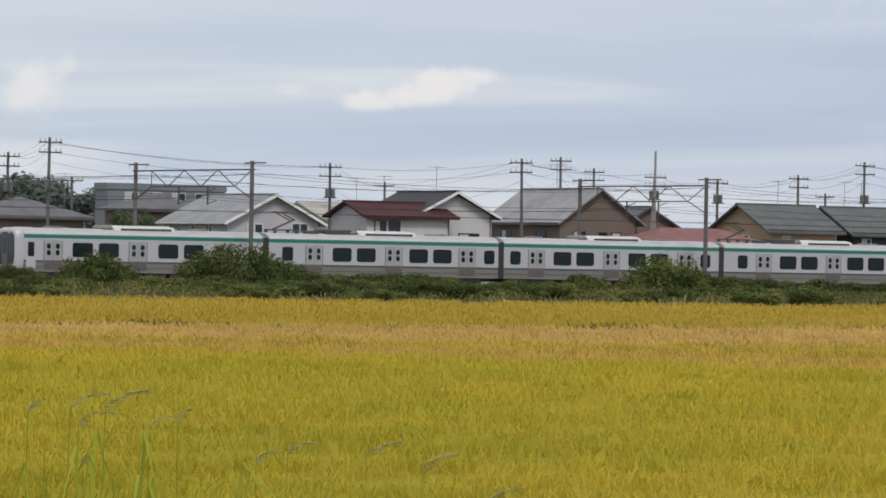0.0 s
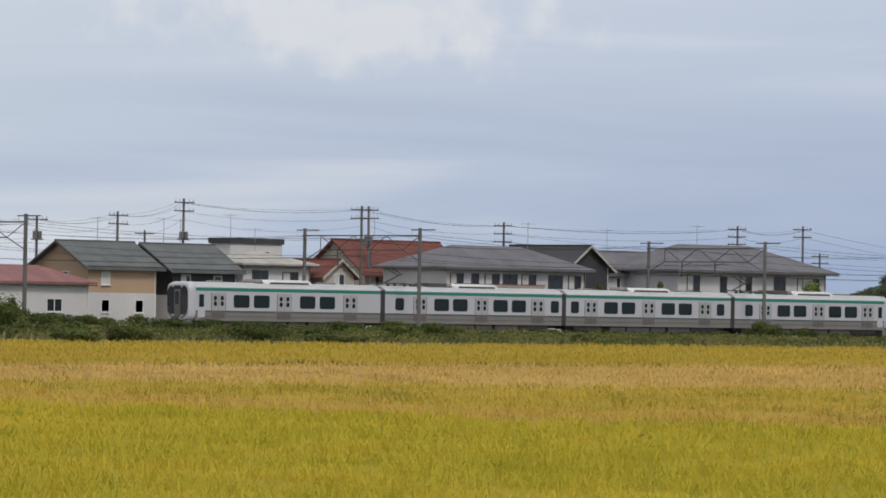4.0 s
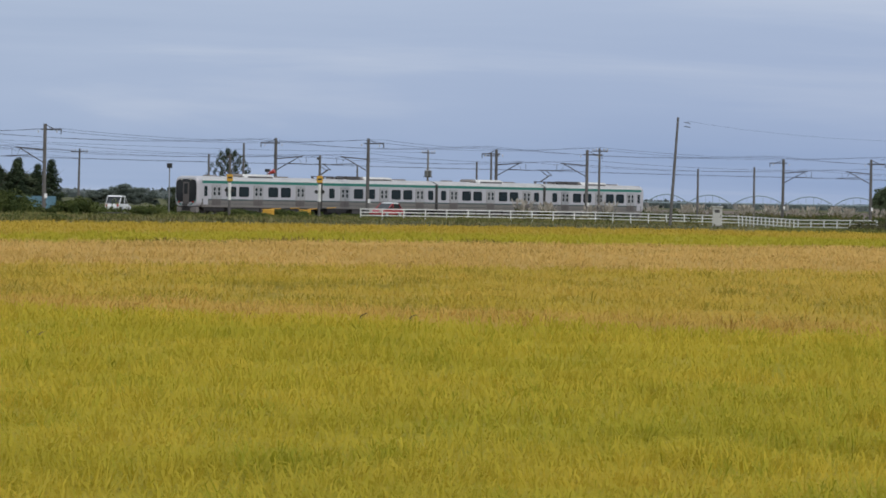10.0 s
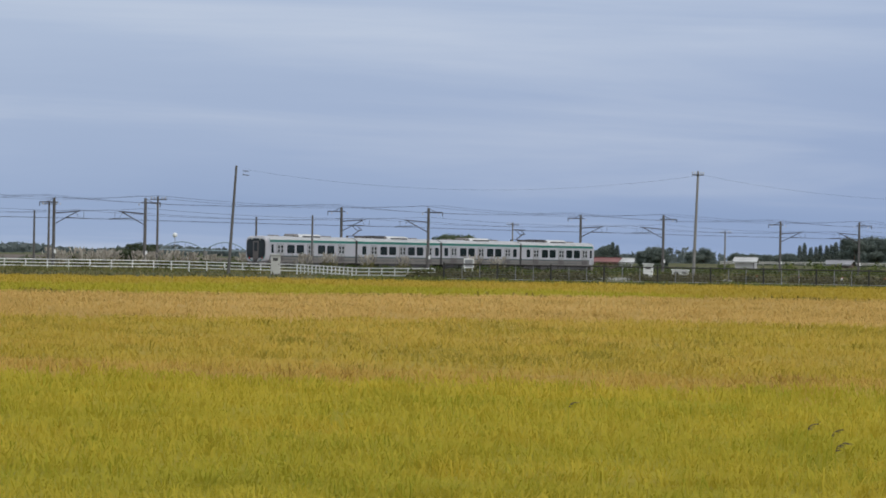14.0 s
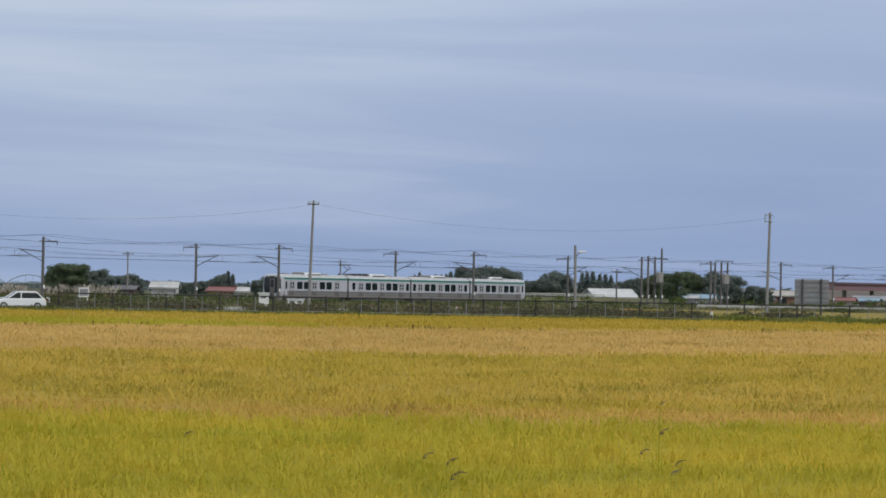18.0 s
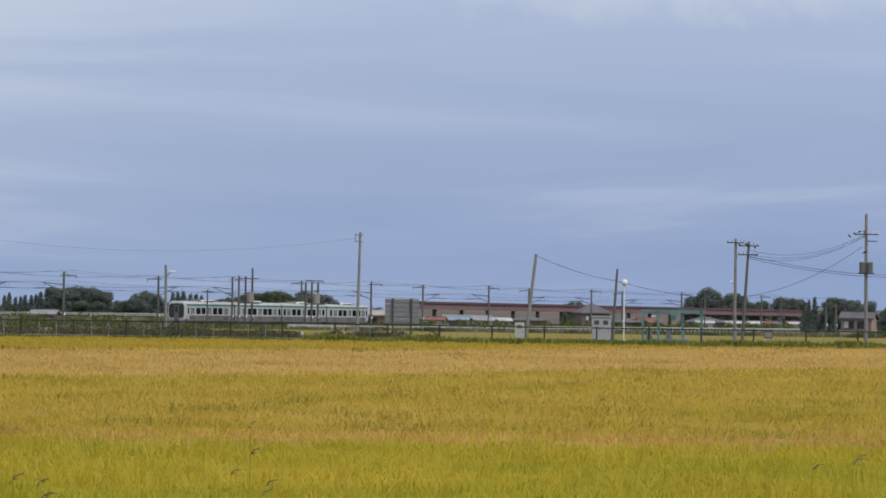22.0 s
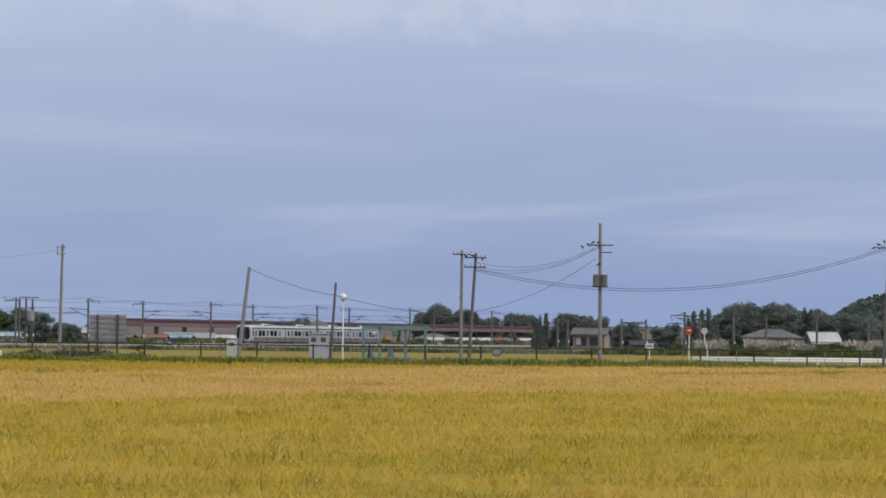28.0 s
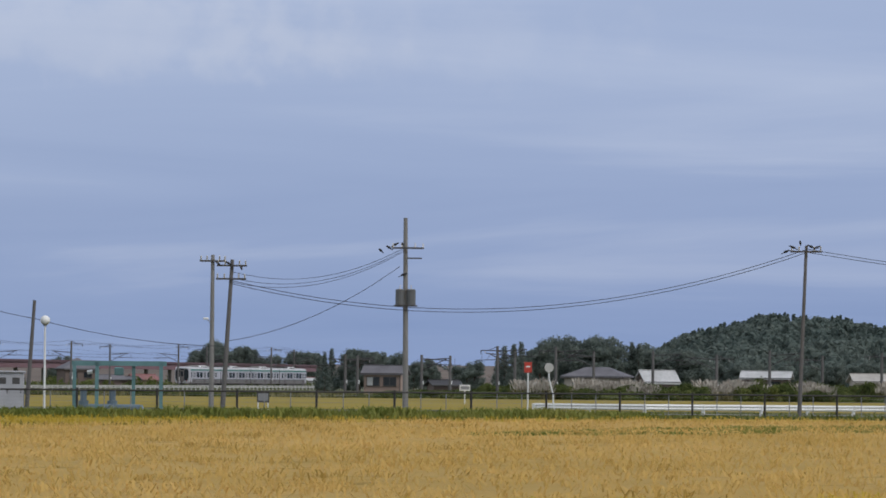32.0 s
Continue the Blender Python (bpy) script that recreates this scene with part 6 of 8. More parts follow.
def wooded_hill():
    """A low hill under closely growing trees: ground and crowns in one sheet of growth."""
    rng = np.random.default_rng(5)
    bs = np.array([77.60, 77.80, 77.91, 78.05, 78.19, 78.40, 78.56, 78.79, 79.03, 79.17, 79.30, 79.58, 80.3, 82.0, 85.0])
    up = 1.16 * np.array([0.22, 0.38, 0.44, 0.46, 0.50, 0.57, 0.61, 0.59, 0.595, 0.58, 0.54, 0.49, 0.42, 0.30, 0.10])
    near, deep = 810.0, 300.0

    def surface(b, u):
        """Height of the crowns over the hill at a bearing, u of the way from its foot to its back."""
        crest = (near + 0.55 * deep) * math.tan(radians(float(np.interp(b, bs, up)))) + EYE_Z - LAND
        return crest * math.sin(math.pi * min(1.0, u * 0.9 + 0.02)) + LAND
    verts, faces = [], []
    grid_b = np.linspace(77.6, 85.0, 60)
    ds = np.linspace(near, near + deep, 14)
    for b in grid_b:
        for d in ds:
            verts.append(polar(75 + (b - 75) * 1.30, d, max(surface(b, (d - near) / deep) - 3.2, LAND - 0.3)))
    k = len(ds)
    for i in range(len(grid_b) - 1):
        for j in range(k - 1):
            faces.append((i * k + j, i * k + j + 1, (i + 1) * k + j + 1, (i + 1) * k + j))
    hill = tagged(new("hill", raw("hill", verts, faces, UNDERGROWTH)), "low hill covered with dark green woods", "hill", kind="structure")
    V = []
    for _ in range(2600):
        b = rng.uniform(77.62, 84.5)
        u = rng.random() ** 0.8 * 0.62
        h, r = rng.uniform(2.2, 3.6), rng.uniform(1.1, 2.0)
        c = polar(75 + (b - 75) * 1.30, near + deep * u, max(surface(b, u) - h * rng.uniform(0.9, 1.15), LAND - 0.2))
        cone = rng.random() < 0.35
        m = 90
        dd = rng.normal(size=(m, 3))
        dd /= np.linalg.norm(dd, axis=1)[:, None]
        f = rng.random(m)
        if cone:
            p = np.stack([dd[:, 0] * r * 0.8 * (1 - f), dd[:, 1] * r * 0.8 * (1 - f), f * h * 1.15], 1)
        else:
            p = dd * np.array([r, r, h * 0.5]) * (0.75 + 0.3 * f)[:, None] + np.array([0, 0, h * 0.55])
        p += np.array(c)
        a = rng.normal(size=(m, 3))
        a -= 0.85 * dd * (a * dd).sum(1)[:, None]
        a /= np.linalg.norm(a, axis=1)[:, None]
        w = np.cross(a, dd)
        s = rng.uniform(0.25, 0.5, m)[:, None]
        V.append(np.stack([p - a * s, p + w * s * 0.8, p + a * s, p - w * s * 0.8], 1).reshape(-1, 3))
    V = np.concatenate(V)
    o = np.arange(len(V) // 4)[:, None] * 4
    ob = new("woods", raw("woods", V, np.concatenate([o + np.array([[0, 1, 2]]), o + np.array([[0, 2, 3]])]), HAZY_WOODS))
    tagged(ob, "dense green woods on the hill, paled by haze", "woods", kind="stuff")


wooded_hill()


def far_woods():
    """A thin line of woodland on the horizon all along the plain."""
    rng = np.random.default_rng(9)
    V = []
    for _ in range(1500):
        b = rng.uniform(22, 88)
        d = rng.uniform(1500, 2300)
        c = np.array(polar(b, d, 0.5))
        h = (3.0 + 3.5 * (0.5 + 0.5 * math.sin(b * 2.1 + 1.7 * math.sin(b * 0.9)))) * rng.uniform(0.7, 1.1)
        if 69.5 < b < 76:
            h *= 0.7
        if 47 < b < 62:
            h *= 0.6
        r = rng.uniform(3, 7)
        m = 26
        dd = rng.normal(size=(m, 3))
        dd /= np.linalg.norm(dd, axis=1)[:, None]
        p = dd * np.array([r, r, h * 0.5]) + np.array([0, 0, h * 0.5]) + c
        a = rng.normal(size=(m, 3))
        a /= np.linalg.norm(a, axis=1)[:, None]
        w = np.cross(a, dd)
        s = rng.uniform(0.8, 1.6, m)[:, None]
        V.append(np.stack([p - a * s, p + w * s * 0.8, p + a * s, p - w * s * 0.8], 1).reshape(-1, 3))
    V = np.concatenate(V)
    V[:, 2] = np.maximum(V[:, 2], 0.2)
    o = np.arange(len(V) // 4)[:, None] * 4
    ob = new("far_woods", raw("far_woods", V, np.concatenate([o + np.array([[0, 1, 2]]), o + np.array([[0, 2, 3]])]), WOODS_FAR))
    tagged(ob, "hazy line of woodland on the horizon", "woods", kind="stuff")


# the horizon's haze is painted into this pale bluish green
WOODS_FAR = two_tone("hazy_horizon_woods", (0.11, 0.135, 0.135), (0.16, 0.18, 0.175), 0.01, transl=0.3)
far_woods()


# ---- fence, road and guard rails at the field's far edge ----
def edge_at(b, off):
    return polar(b, float(limit(FAR_EDGE, b)) + off, LAND)


def road():
    V, F = [], []
    bs = np.linspace(59.5, 88, 60)
    for b in bs:
        V += [edge_at(b, 3.2) + Vector((0, 0, 0.03)), edge_at(b, 8.0) + Vector((0, 0, 0.03))]
    for i in range(len(bs) - 1):
        F.append((2 * i, 2 * i + 1, 2 * i + 3, 2 * i + 2))
    tagged(new("road", raw("road", V, F, ASPHALT)), "narrow asphalt farm road along the field", "road", kind="structure")


road()

FENCE_OFF = 9.5
FENCE_DARK = material("dark_brown_paint", (0.03, 0.027, 0.025), 0.7, vary=0.2)


def fence():
    f = thing("mesh_fence", edge_at(60.4, FENCE_OFF), "dark steel post-and-rail mesh fence", "fence")
    base = f.location.copy()
    pole_m = to_mesh("fence_post", rod(bmesh.new(), (0, 0, -0.2), (0, 0, 1.5), 0.065, 0.065, 8), FENCE_DARK)
    thin_m = to_mesh("fence_stay", rod(bmesh.new(), (0, 0, -0.1), (0, 0, 1.34), 0.026, 0.026, 6), STEEL)
    pts, b = [], 60.4
    while b < 86:
        pts.append(edge_at(b, FENCE_OFF))
        b += math.degrees(4.15 / pts[-1].xy.length)
    for i, p in enumerate(pts):
        share("post", pole_m, f, p - base)
        if i + 1 < len(pts):
            q = pts[i + 1]
            part("top_rail", rod(bmesh.new(), p - base + Vector((0, 0, 1.38)), q - base + Vector((0, 0, 1.38)), 0.055, n=6), FENCE_DARK, f)
            part("bottom_rail", rod(bmesh.new(), p - base + Vector((0, 0, 0.25)), q - base + Vector((0, 0, 0.25)), 0.022, n=6), STEEL, f)
            for k in (0.34, 0.67):
                share("stay", thin_m, f, p.lerp(q, k) - base)
            bm = bmesh.new()
            a, c = p - base, q - base
            for k in range(1, 6):
                z = 0.25 + k * 0.19
                rod(bm, a + Vector((0, 0, z)), c + Vector((0, 0, z)), 0.005, n=3)
            part("wire_mesh", bm, STEEL, f)


fence()


def guard_rail(name, pts, heights, mat, label, spacing=2.0, post=0.045, rail=0.05):
    g = thing(name, pts[0], label, "guard rail")
    base = Vector(pts[0])
    pm = to_mesh("guard_post", bevelled(box(bmesh.new(), -post, post, -post, post, -0.2, heights[-1] + 0.06), 0.01), mat)
    for p, q in zip(pts[:-1], pts[1:]):
        p, q = Vector(p), Vector(q)
        n = max(1, round((q - p).length / spacing))
        for i in range(n + (q == Vector(pts[-1]))):
            share("post", pm, g, p.lerp(q, i / n) - base)
        for h in heights:
            part("rail", rod(bmesh.new(), p - base + Vector((0, 0, h)), q - base + Vector((0, 0, h)), rail, n=6), mat, g)


guard_rail("white_guard_rail", [(349.5, 255.3, LAND + 0.05), (366.5, 240, LAND + 0.1), (366.5, 224, LAND), (344.5, 204.5, LAND - 0.15), (339.0, 193.5, LAND - 0.05)], (0.32, 0.62, 0.92), WHITE, "white painted steel guard rail beside the crossing road", 2.0)
guard_rail("crash_barrier", [polar(far_b(b_) if b_ > 90 else b_, d_, LAND + 0.1) for b_, d_ in ((76.66, 396), (77.6, 395), (78.6, 398), (79.8, 404), (81.0, 410))], (0.40, 0.58), WHITE, "white steel crash barrier beside the road", 3.9, 0.09, 0.10)


def crossing_road():
    V = [(352, 192, LAND + 0.02), (357, 190, LAND + 0.02), (371, 224, LAND + 0.04), (376, 224, LAND + 0.04), (369, 262, LAND + 0.1), (374, 262, LAND + 0.1), (369, 300, LAND + 0.1), (374, 300, LAND + 0.1)]
    tagged(new("crossing_road", raw("crossing_road", V, [(0, 1, 3, 2), (2, 3, 5, 4), (4, 5, 7, 6)], ASPHALT)), "asphalt road to the level crossing", "road", kind="structure")


crossing_road()


def rice_beyond():
    """The strip of ripe rice behind the fence."""
    bs = np.linspace(67.3, 86, 60)
    V, F = [], []
    for b in bs:
        k = max(0.0, 69.0 - b) * 50
        for d, z in ((428, LAND), (429, LAND + 0.2), (455, LAND + 0.25), (500, LAND + 0.28), (540, LAND + 0.28), (541, LAND)):
            V.append(polar(b, min(d + (b - 66) * 1.5 + k * (d < 500), 542.0 + (b - 66) * 1.5), z + (0.05 * noise.noise((b * 3, d * 0.1, 0)) if z > LAND else 0)))
    for i in range(len(bs) - 1):
        for j in range(5):
            F.append((i * 6 + j, i * 6 + j + 1, i * 6 + j + 7, i * 6 + j + 6))
    tagged(new("rice_strip", raw("rice_strip", V, F, RICE_DULL)), "strip of yellow rice behind the fence", "rice field", kind="stuff")


rice_beyond()

# dark weeds grown up behind the fence
fence_weeds = random.Random(71)
blobs_ = []
while len(blobs_) < 900:
    b = fence_weeds.uniform(60.0, 70.5)
    if noise.noise((b * 3.0, 0.5, 0.0)) < fence_weeds.uniform(-0.55, 0.25) + max(0.0, b - 68.6) * 0.35:
        continue
    p = edge_at(b, fence_weeds.uniform(11, 30))
    h = fence_weeds.uniform(0.35, 0.95)
    blobs_.append((p.x, p.y, LAND + h * 0.4, 0.9, 0.9, h * 0.62))
tagged(new("fence_scrub", leaf_cloud("fence_scrub", DUSKY, blobs_, 46000, 0.12, 71)), "dull olive-brown scrub behind the mesh fence", "scrub", kind="stuff")

# weeds on the low ridges between the paddies
ledge = []
for _ in range(2600):
    b = rw.uniform(25, 76)
    d = float(limit(RIDGE2, b)) + rw.uniform(-1.0, 1.0)
    if noise.noise((b * 1.6, 3.3, 0.0)) > rw.uniform(-0.35, 0.5):
        ledge.append(tuple(polar(b, d, 0.66)))
LEDGE = two_tone("dry_olive_weeds", (0.20, 0.165, 0.04), (0.34, 0.27, 0.07), 0.3, transl=0.35)
weeds("ledge_weeds", ledge, "dry olive weeds on the ridge between two paddies", LEDGE, 0.26, 5)
# verge grass and scrub between the fence, the fields and the railway
vg, hedge_places, plain = [], [], []
for _ in range(7000):
    b = rw.uniform(59, 84)
    vg.append(tuple(edge_at(b, rw.uniform(1.2, 3.0) if rw.random() < 0.4 else rw.uniform(8.5, 24))))
weeds("verge_grass", vg, "green grass on the verge along the fence", VERGE, 0.28, 5)
for _ in range(5200):
    b = rw.uniform(55, 84)
    d = rw.uniform(545, 700) if b > 66 else rw.uniform(420, 640)
    p = polar(b, d + max(0, (b - 66) * 3), LAND)
    if abs(p.y - RAIL_Y - 2) > 9:
        plain.append(tuple(p))
weeds("plain_scrub", plain, "rough scrub and reeds on the plain", WEED, 0.5, 5)

GREEN_BANK = two_tone("fresh_ridge_grass", (0.16, 0.19, 0.04), (0.27, 0.27, 0.07), 0.2, transl=0.35)
tuft = []
for _ in range(8000):
    b = rw.uniform(76.2, 81.0)
    p = polar(b, 304 + (b - 76.4) * 11 + rw.uniform(-11, 11) * min(1.0, 0.2 + (b - 76.2) * 0.6), 0.62)
    tuft.append(tuple(p))
edge_grass = []
for _ in range(5200):
    b = rw.uniform(68.8, 77.5)
    edge_grass.append(tuple(edge_at(b, rw.uniform(0.2, 2.6))))
weeds("edge_grass", edge_grass, "fresh green grass along the far edge of the rice", GREEN_BANK, 0.44, 6)
weeds("ridge_grass", tuft, "short green grass on the ridge between paddies", GREEN_BANK, 0.20, 9)

# the bank of pale pampas grass before the far houses
for b0_, b1_, n_ in ((76.42, 76.66, 14), (76.92, 77.52, 36), (77.86, 78.46, 34), (78.70, 78.95, 14), (79.3, 80.2, 30)):
    for i in range(n_):
        p = polar(far_b(rw.uniform(b0_, b1_)), 590 + rw.uniform(-10, 10), LAND)
        pampas(p.x, p.y, rw.uniform(0.8, 1.15))
for i in range(110):
    b = rw.uniform(75.4, 81.2)
    p = polar(far_b(b), rw.uniform(555, 640), LAND)
    bush(p.x, p.y, rw.uniform(3.0, 6.5), rw.uniform(1.0, 2.3) if p.x > 0 and b > 76.5 else 1.0, rw.choice((3, 4, 0, 3)), label="scrubby green bush on the grassy bank")
for i in range(30):
    b = rw.choice((rw.uniform(43.9, 44.5), rw.uniform(44.9, 45.7)))
    y = rw.uniform(286.5, 290.5)
    pampas(y * math.tan(radians(b)), y, rw.uniform(0.7, 1.05))
for i in range(34):
    b = rw.uniform(55.4, 61.0)
    y = rw.uniform(288.0, 294.0)
    pampas(y * math.tan(radians(b)), y, rw.uniform(0.7, 1.05))
for x, y in ((388, 263), (391, 262), (394, 264), (399, 262), (404, 263), (430, 262), (437, 263), (444, 262), (452, 262), (470, 263), (474, 262)):
    pampas(x, y, rw.uniform(0.8, 1.2))
for i in range(40):
    p = polar(far_b(rw.uniform(76.2, 80.5)), rw.uniform(630, 700), LAND)
    bush(p.x, p.y, rw.uniform(4, 8), rw.uniform(1.2, 2.6), rw.choice((0, 1, 3, 4)), label="scrubby bush on the plain")
for i in range(46):
    b = rw.uniform(59.5, 76)
    d = rw.uniform(560, 640) if b > 64 else rw.uniform(455, 520)
    p = polar(b, d, LAND)
    if abs(p.y - RAIL_Y - 2) > 9:
        bush(p.x, p.y, rw.uniform(3, 6), rw.uniform(0.5, 0.8), rw.choice((0, 1, 3, 4)), label="scrubby bush on the plain")


# ---- tall seeding weeds that stand out of the rice ----
SEED = two_tone("seed_heads", (0.10, 0.08, 0.05), (0.24, 0.20, 0.13), 3.0, transl=0.2)
SEED_PALE = two_tone("green_seed_heads", (0.34, 0.33, 0.11), (0.50, 0.46, 0.20), 3.0, transl=0.3)
BLADE = two_tone("reed_blades", (0.27, 0.32, 0.02), (0.40, 0.42, 0.05), 1.0, transl=0.4)


def seed_weed(b, d, top, head, lean, base=0.0, leaves=False):
    """A thin stalk with a drooping, bristly seed head."""
    g = thing("seeding_weed", polar(b, d, base), "tall wild grass with a drooping seed head", "weed", "weeds above the rice", turn=-b)
    h = top - base
    part("stalk", rod(bmesh.new(), (0, 0, 0), (lean * 0.5, 0, h - head * 0.6), 0.0016 + d * 0.00006, 0.0012 + d * 0.00003, 5), BLADE, g)
    bm = bmesh.new()
    rng = random.Random(int(b * 100))
    for i in range(22):
        f = i / 22
        c = Vector((lean * 0.5 + lean * 0.5 * f + head * 0.55 * f * f, 0, h - head * 0.6 + head * 0.75 * f - head * 0.35 * f * f))
        a = rng.uniform(0, 6.28)
        tip = c + Vector((math.cos(a) * head * 0.16 + head * 0.16, math.sin(a) * head * 0.12, rng.uniform(-0.1, 0.12) * head))
        rod(bm, c, tip, head * 0.022, head * 0.008, 4)
    ear = part("seed_head", bm, SEED_PALE if leaves else SEED, g, "pale green drooping seed head" if leaves else "brown bristly seed head")
    tagged(ear, kind="stuff")
    if leaves:
        for k in range(5):
            z0, a = h * (0.2 + 0.12 * k), rng.uniform(-0.6, 0.6) + (0 if k % 2 else math.pi)
            bm = bmesh.new()
            p0, p1, p2 = Vector((lean * 0.3, 0, z0)), Vector((lean * 0.3 + math.cos(a) * 0.16, math.sin(a) * 0.16, z0 + 0.22)), Vector((lean * 0.3 + math.cos(a) * 0.36, math.sin(a) * 0.36, z0 + 0.2))
            w = Vector((0, 0.006, 0.006))
            v = [bm.verts.new(q) for q in (p0 - w, p0 + w, p1 + w, p1 - w, p2)]
            bm.faces.new(v[:4])
            bm.faces.new((v[3], v[2], v[4]))
            part("leaf_blade", bm, BLADE, g)


for b_, e_, h_, l_ in ((29.0, -28.7, 0.10, 0.10), (29.35, -27.6, 0.12, 0.14), (28.65, -30.6, 0.08, 0.02), (29.15, -32.6, 0.10, 0.08), (30.1, -33.8, 0.08, 0.05), (30.6, -32.4, 0.08, -0.02), (31.8, -39.0, 0.08, 0.06), (32.7, -38.6, 0.09, 0.10),
                       (31.5, -41.2, 0.08, 0.02), (33.35, -40.5, 0.11, 0.12), (34.3, -48.0, 0.11, 0.06), (28.8, -41.0, 0.05, 0.05), (29.5, -43.0, 0.06, -0.05)):
    seed_weed(b_, 13.0, EYE_Z + e_ * 0.013, h_, l_, 0.15, True)
for b_, d_, z_, h_ in ((53.85, 71, 1.12, 0.16), (54.47, 70, 1.14, 0.17), (49.7, 60, 1.10, 0.10), (49.85, 60, 1.08, 0.10), (44.76, 68, 1.10, 0.12), (65.25, 45, 1.28, 0.16), (67.9, 50, 1.46, 0.16), (68.1, 45, 1.3, 0.14), (67.65, 45, 1.4, 0.14), (61.97, 50, 1.34, 0.14),
                       (67.9, 52, 1.7, 0.10), (75.4, 45, 1.6, 0.16), (68.05, 40, 1.4, 0.14), (75.45, 48, 1.55, 0.14), (74.9, 46, 1.5, 0.14), (64.95, 46, 1.3, 0.16), (65.3, 44, 1.2, 0.2)):
    seed_weed(b_, d_, z_, h_, 0.03, 0.1)


def reed_clump(b, d, top, n, spread, seed):
    """A clump of broad arching leaves that rises out of the rice."""
    rng = random.Random(seed)
    g = thing("reed_clump", polar(b, d, 0.2), "leafy green reed clump standing in the rice", "reeds", "weeds above the rice", turn=-b)
    h = top - 0.2
    for _ in range(n):
        x, y, a = rng.uniform(-1, 1) * spread, rng.uniform(-0.2, 0.2), rng.uniform(0, 6.28)
        k = h * rng.uniform(0.6, 1.0)
        r = rng.uniform(0.08, 0.26)
        dx, dy = math.cos(a) * r, math.sin(a) * r
        w = Vector((-math.sin(a), math.cos(a), 0)) * rng.uniform(0.0035, 0.0065)
        bm = bmesh.new()
        pts = [Vector((x, y, 0)), Vector((x + dx * 0.3, y + dy * 0.3, k * 0.7)), Vector((x + dx, y + dy, k)), Vector((x + dx * 1.9, y + dy * 1.9, k * 0.93))]
        vs = [(bm.verts.new(p - w * q), bm.verts.new(p + w * q)) for p, q in zip(pts, (0.8, 1.0, 0.8, 0.1))]
        for (p0, p1), (q0, q1) in zip(vs[:-1], vs[1:]):
            bm.faces.new((p0, p1, q1, q0))
        part("leaf_blade", bm, BLADE, g)


reed_clump(29.0, 13.0, EYE_Z - 0.0365 * 13, 60, 0.24, 1)
reed_clump(29.6, 12.6, EYE_Z - 0.041 * 12.6, 40, 0.16, 2)
reed_clump(30.6, 13.2, EYE_Z - 0.043 * 13.2, 16, 0.12, 3)


# ---- poles and gear along the fence ----
power_pole(57.71, 415, 10.55, lean=0.58, arms=0, dark=True, turn=0, label="tall leaning wooden-brown pole with small side hooks", group="poles along the fence")
power_pole(63.51, 425, 10.95, lean=0.3, arms=1, arm_len=0.55, turn=0, group="poles along the fence")
power_pole(69.22, 405, 10.2, lean=0.18, arms=0, turn=0, group="poles along the fence", label="tall grey pole with a small steel bracket")
power_pole(71.32, 385, 8.2, lean=0.84, arms=0, turn=0, r=0.17, group="poles along the fence", label="leaning grey concrete pole above a meter box")
power_pole(72.40, 380, 7.0, lean=0.4, arms=0, dark=True, turn=0, r=0.13, group="poles along the fence", label="dark weathered wooden pole")
power_pole(73.93, 385, 9.75, lean=0.0, arms=1, arm_len=0.75, turn=5, group="poles along the fence")
power_pole(74.02, 385, 9.5, lean=0.5, arms=2, arm_len=0.85, turn=0, group="poles along the fence", dark=True)
power_pole(75.56, 385, 11.95, lean=-0.1, arms=0, turn=0, r=0.17, group="poles along the fence", label="tall grey concrete pole with a twin transformer and crows", transformer=4.5, can=1.35)
power_pole(78.86, 385, 10.6, lean=0.35, arms=1, arm_len=0.9, turn=0, dark=True, r=0.125, group="poles along the fence")


def pole_extras():
    """Brackets that single poles carry."""
    p = polar(75.56, 385, 0)
    g = thing("pole_cross_arm", (p.x, p.y, 10.25), "steel cross-arm with insulators on a tall pole", "cross-arm", turn=-75.5)
    part("arm", box(bmesh.new(), -0.85, 0.95, -0.28, -0.19, -0.06, 0.04), STEEL_DARK, g)
    part("lower_arm", box(bmesh.new(), 0.0, 0.85, -0.28, -0.19, -0.62, -0.54), STEEL_DARK, g)
    bm = bmesh.new()
    for k in (-0.8, -0.3, 0.45, 0.9):
        insulator(bm, (k, -0.23, 0.04), 0.06, 0.24)
    part("insulator_row", bm, CERAMIC, g)
    p = polar(69.24, 405, 0)
    g = thing("pole_bracket", (p.x, p.y, 9.3), "square steel bracket at the top of a pole", "bracket", turn=-69.2)
    bm = bmesh.new()
    rod(bm, (-0.4, -0.2, 0.0), (-0.4, -0.2, 0.75), 0.04)
    rod(bm, (-0.4, -0.2, 0.68), (0.3, -0.2, 0.68), 0.04)
    rod(bm, (-0.4, -0.2, 0.1), (0.3, -0.2, 0.1), 0.04)
    part("bracket_frame", bm, STEEL, g)
    for z in (10.1, 9.75):
        p = polar(57.87, 415, z)
        g = thing("pole_hook", p, "short steel hook on a leaning pole", "hook", turn=-57.8)
        part("hook", rod(bmesh.new(), (0, -0.15, 0), (0.55, -0.15, -0.08), 0.035), STEEL_DARK, g)


pole_extras()


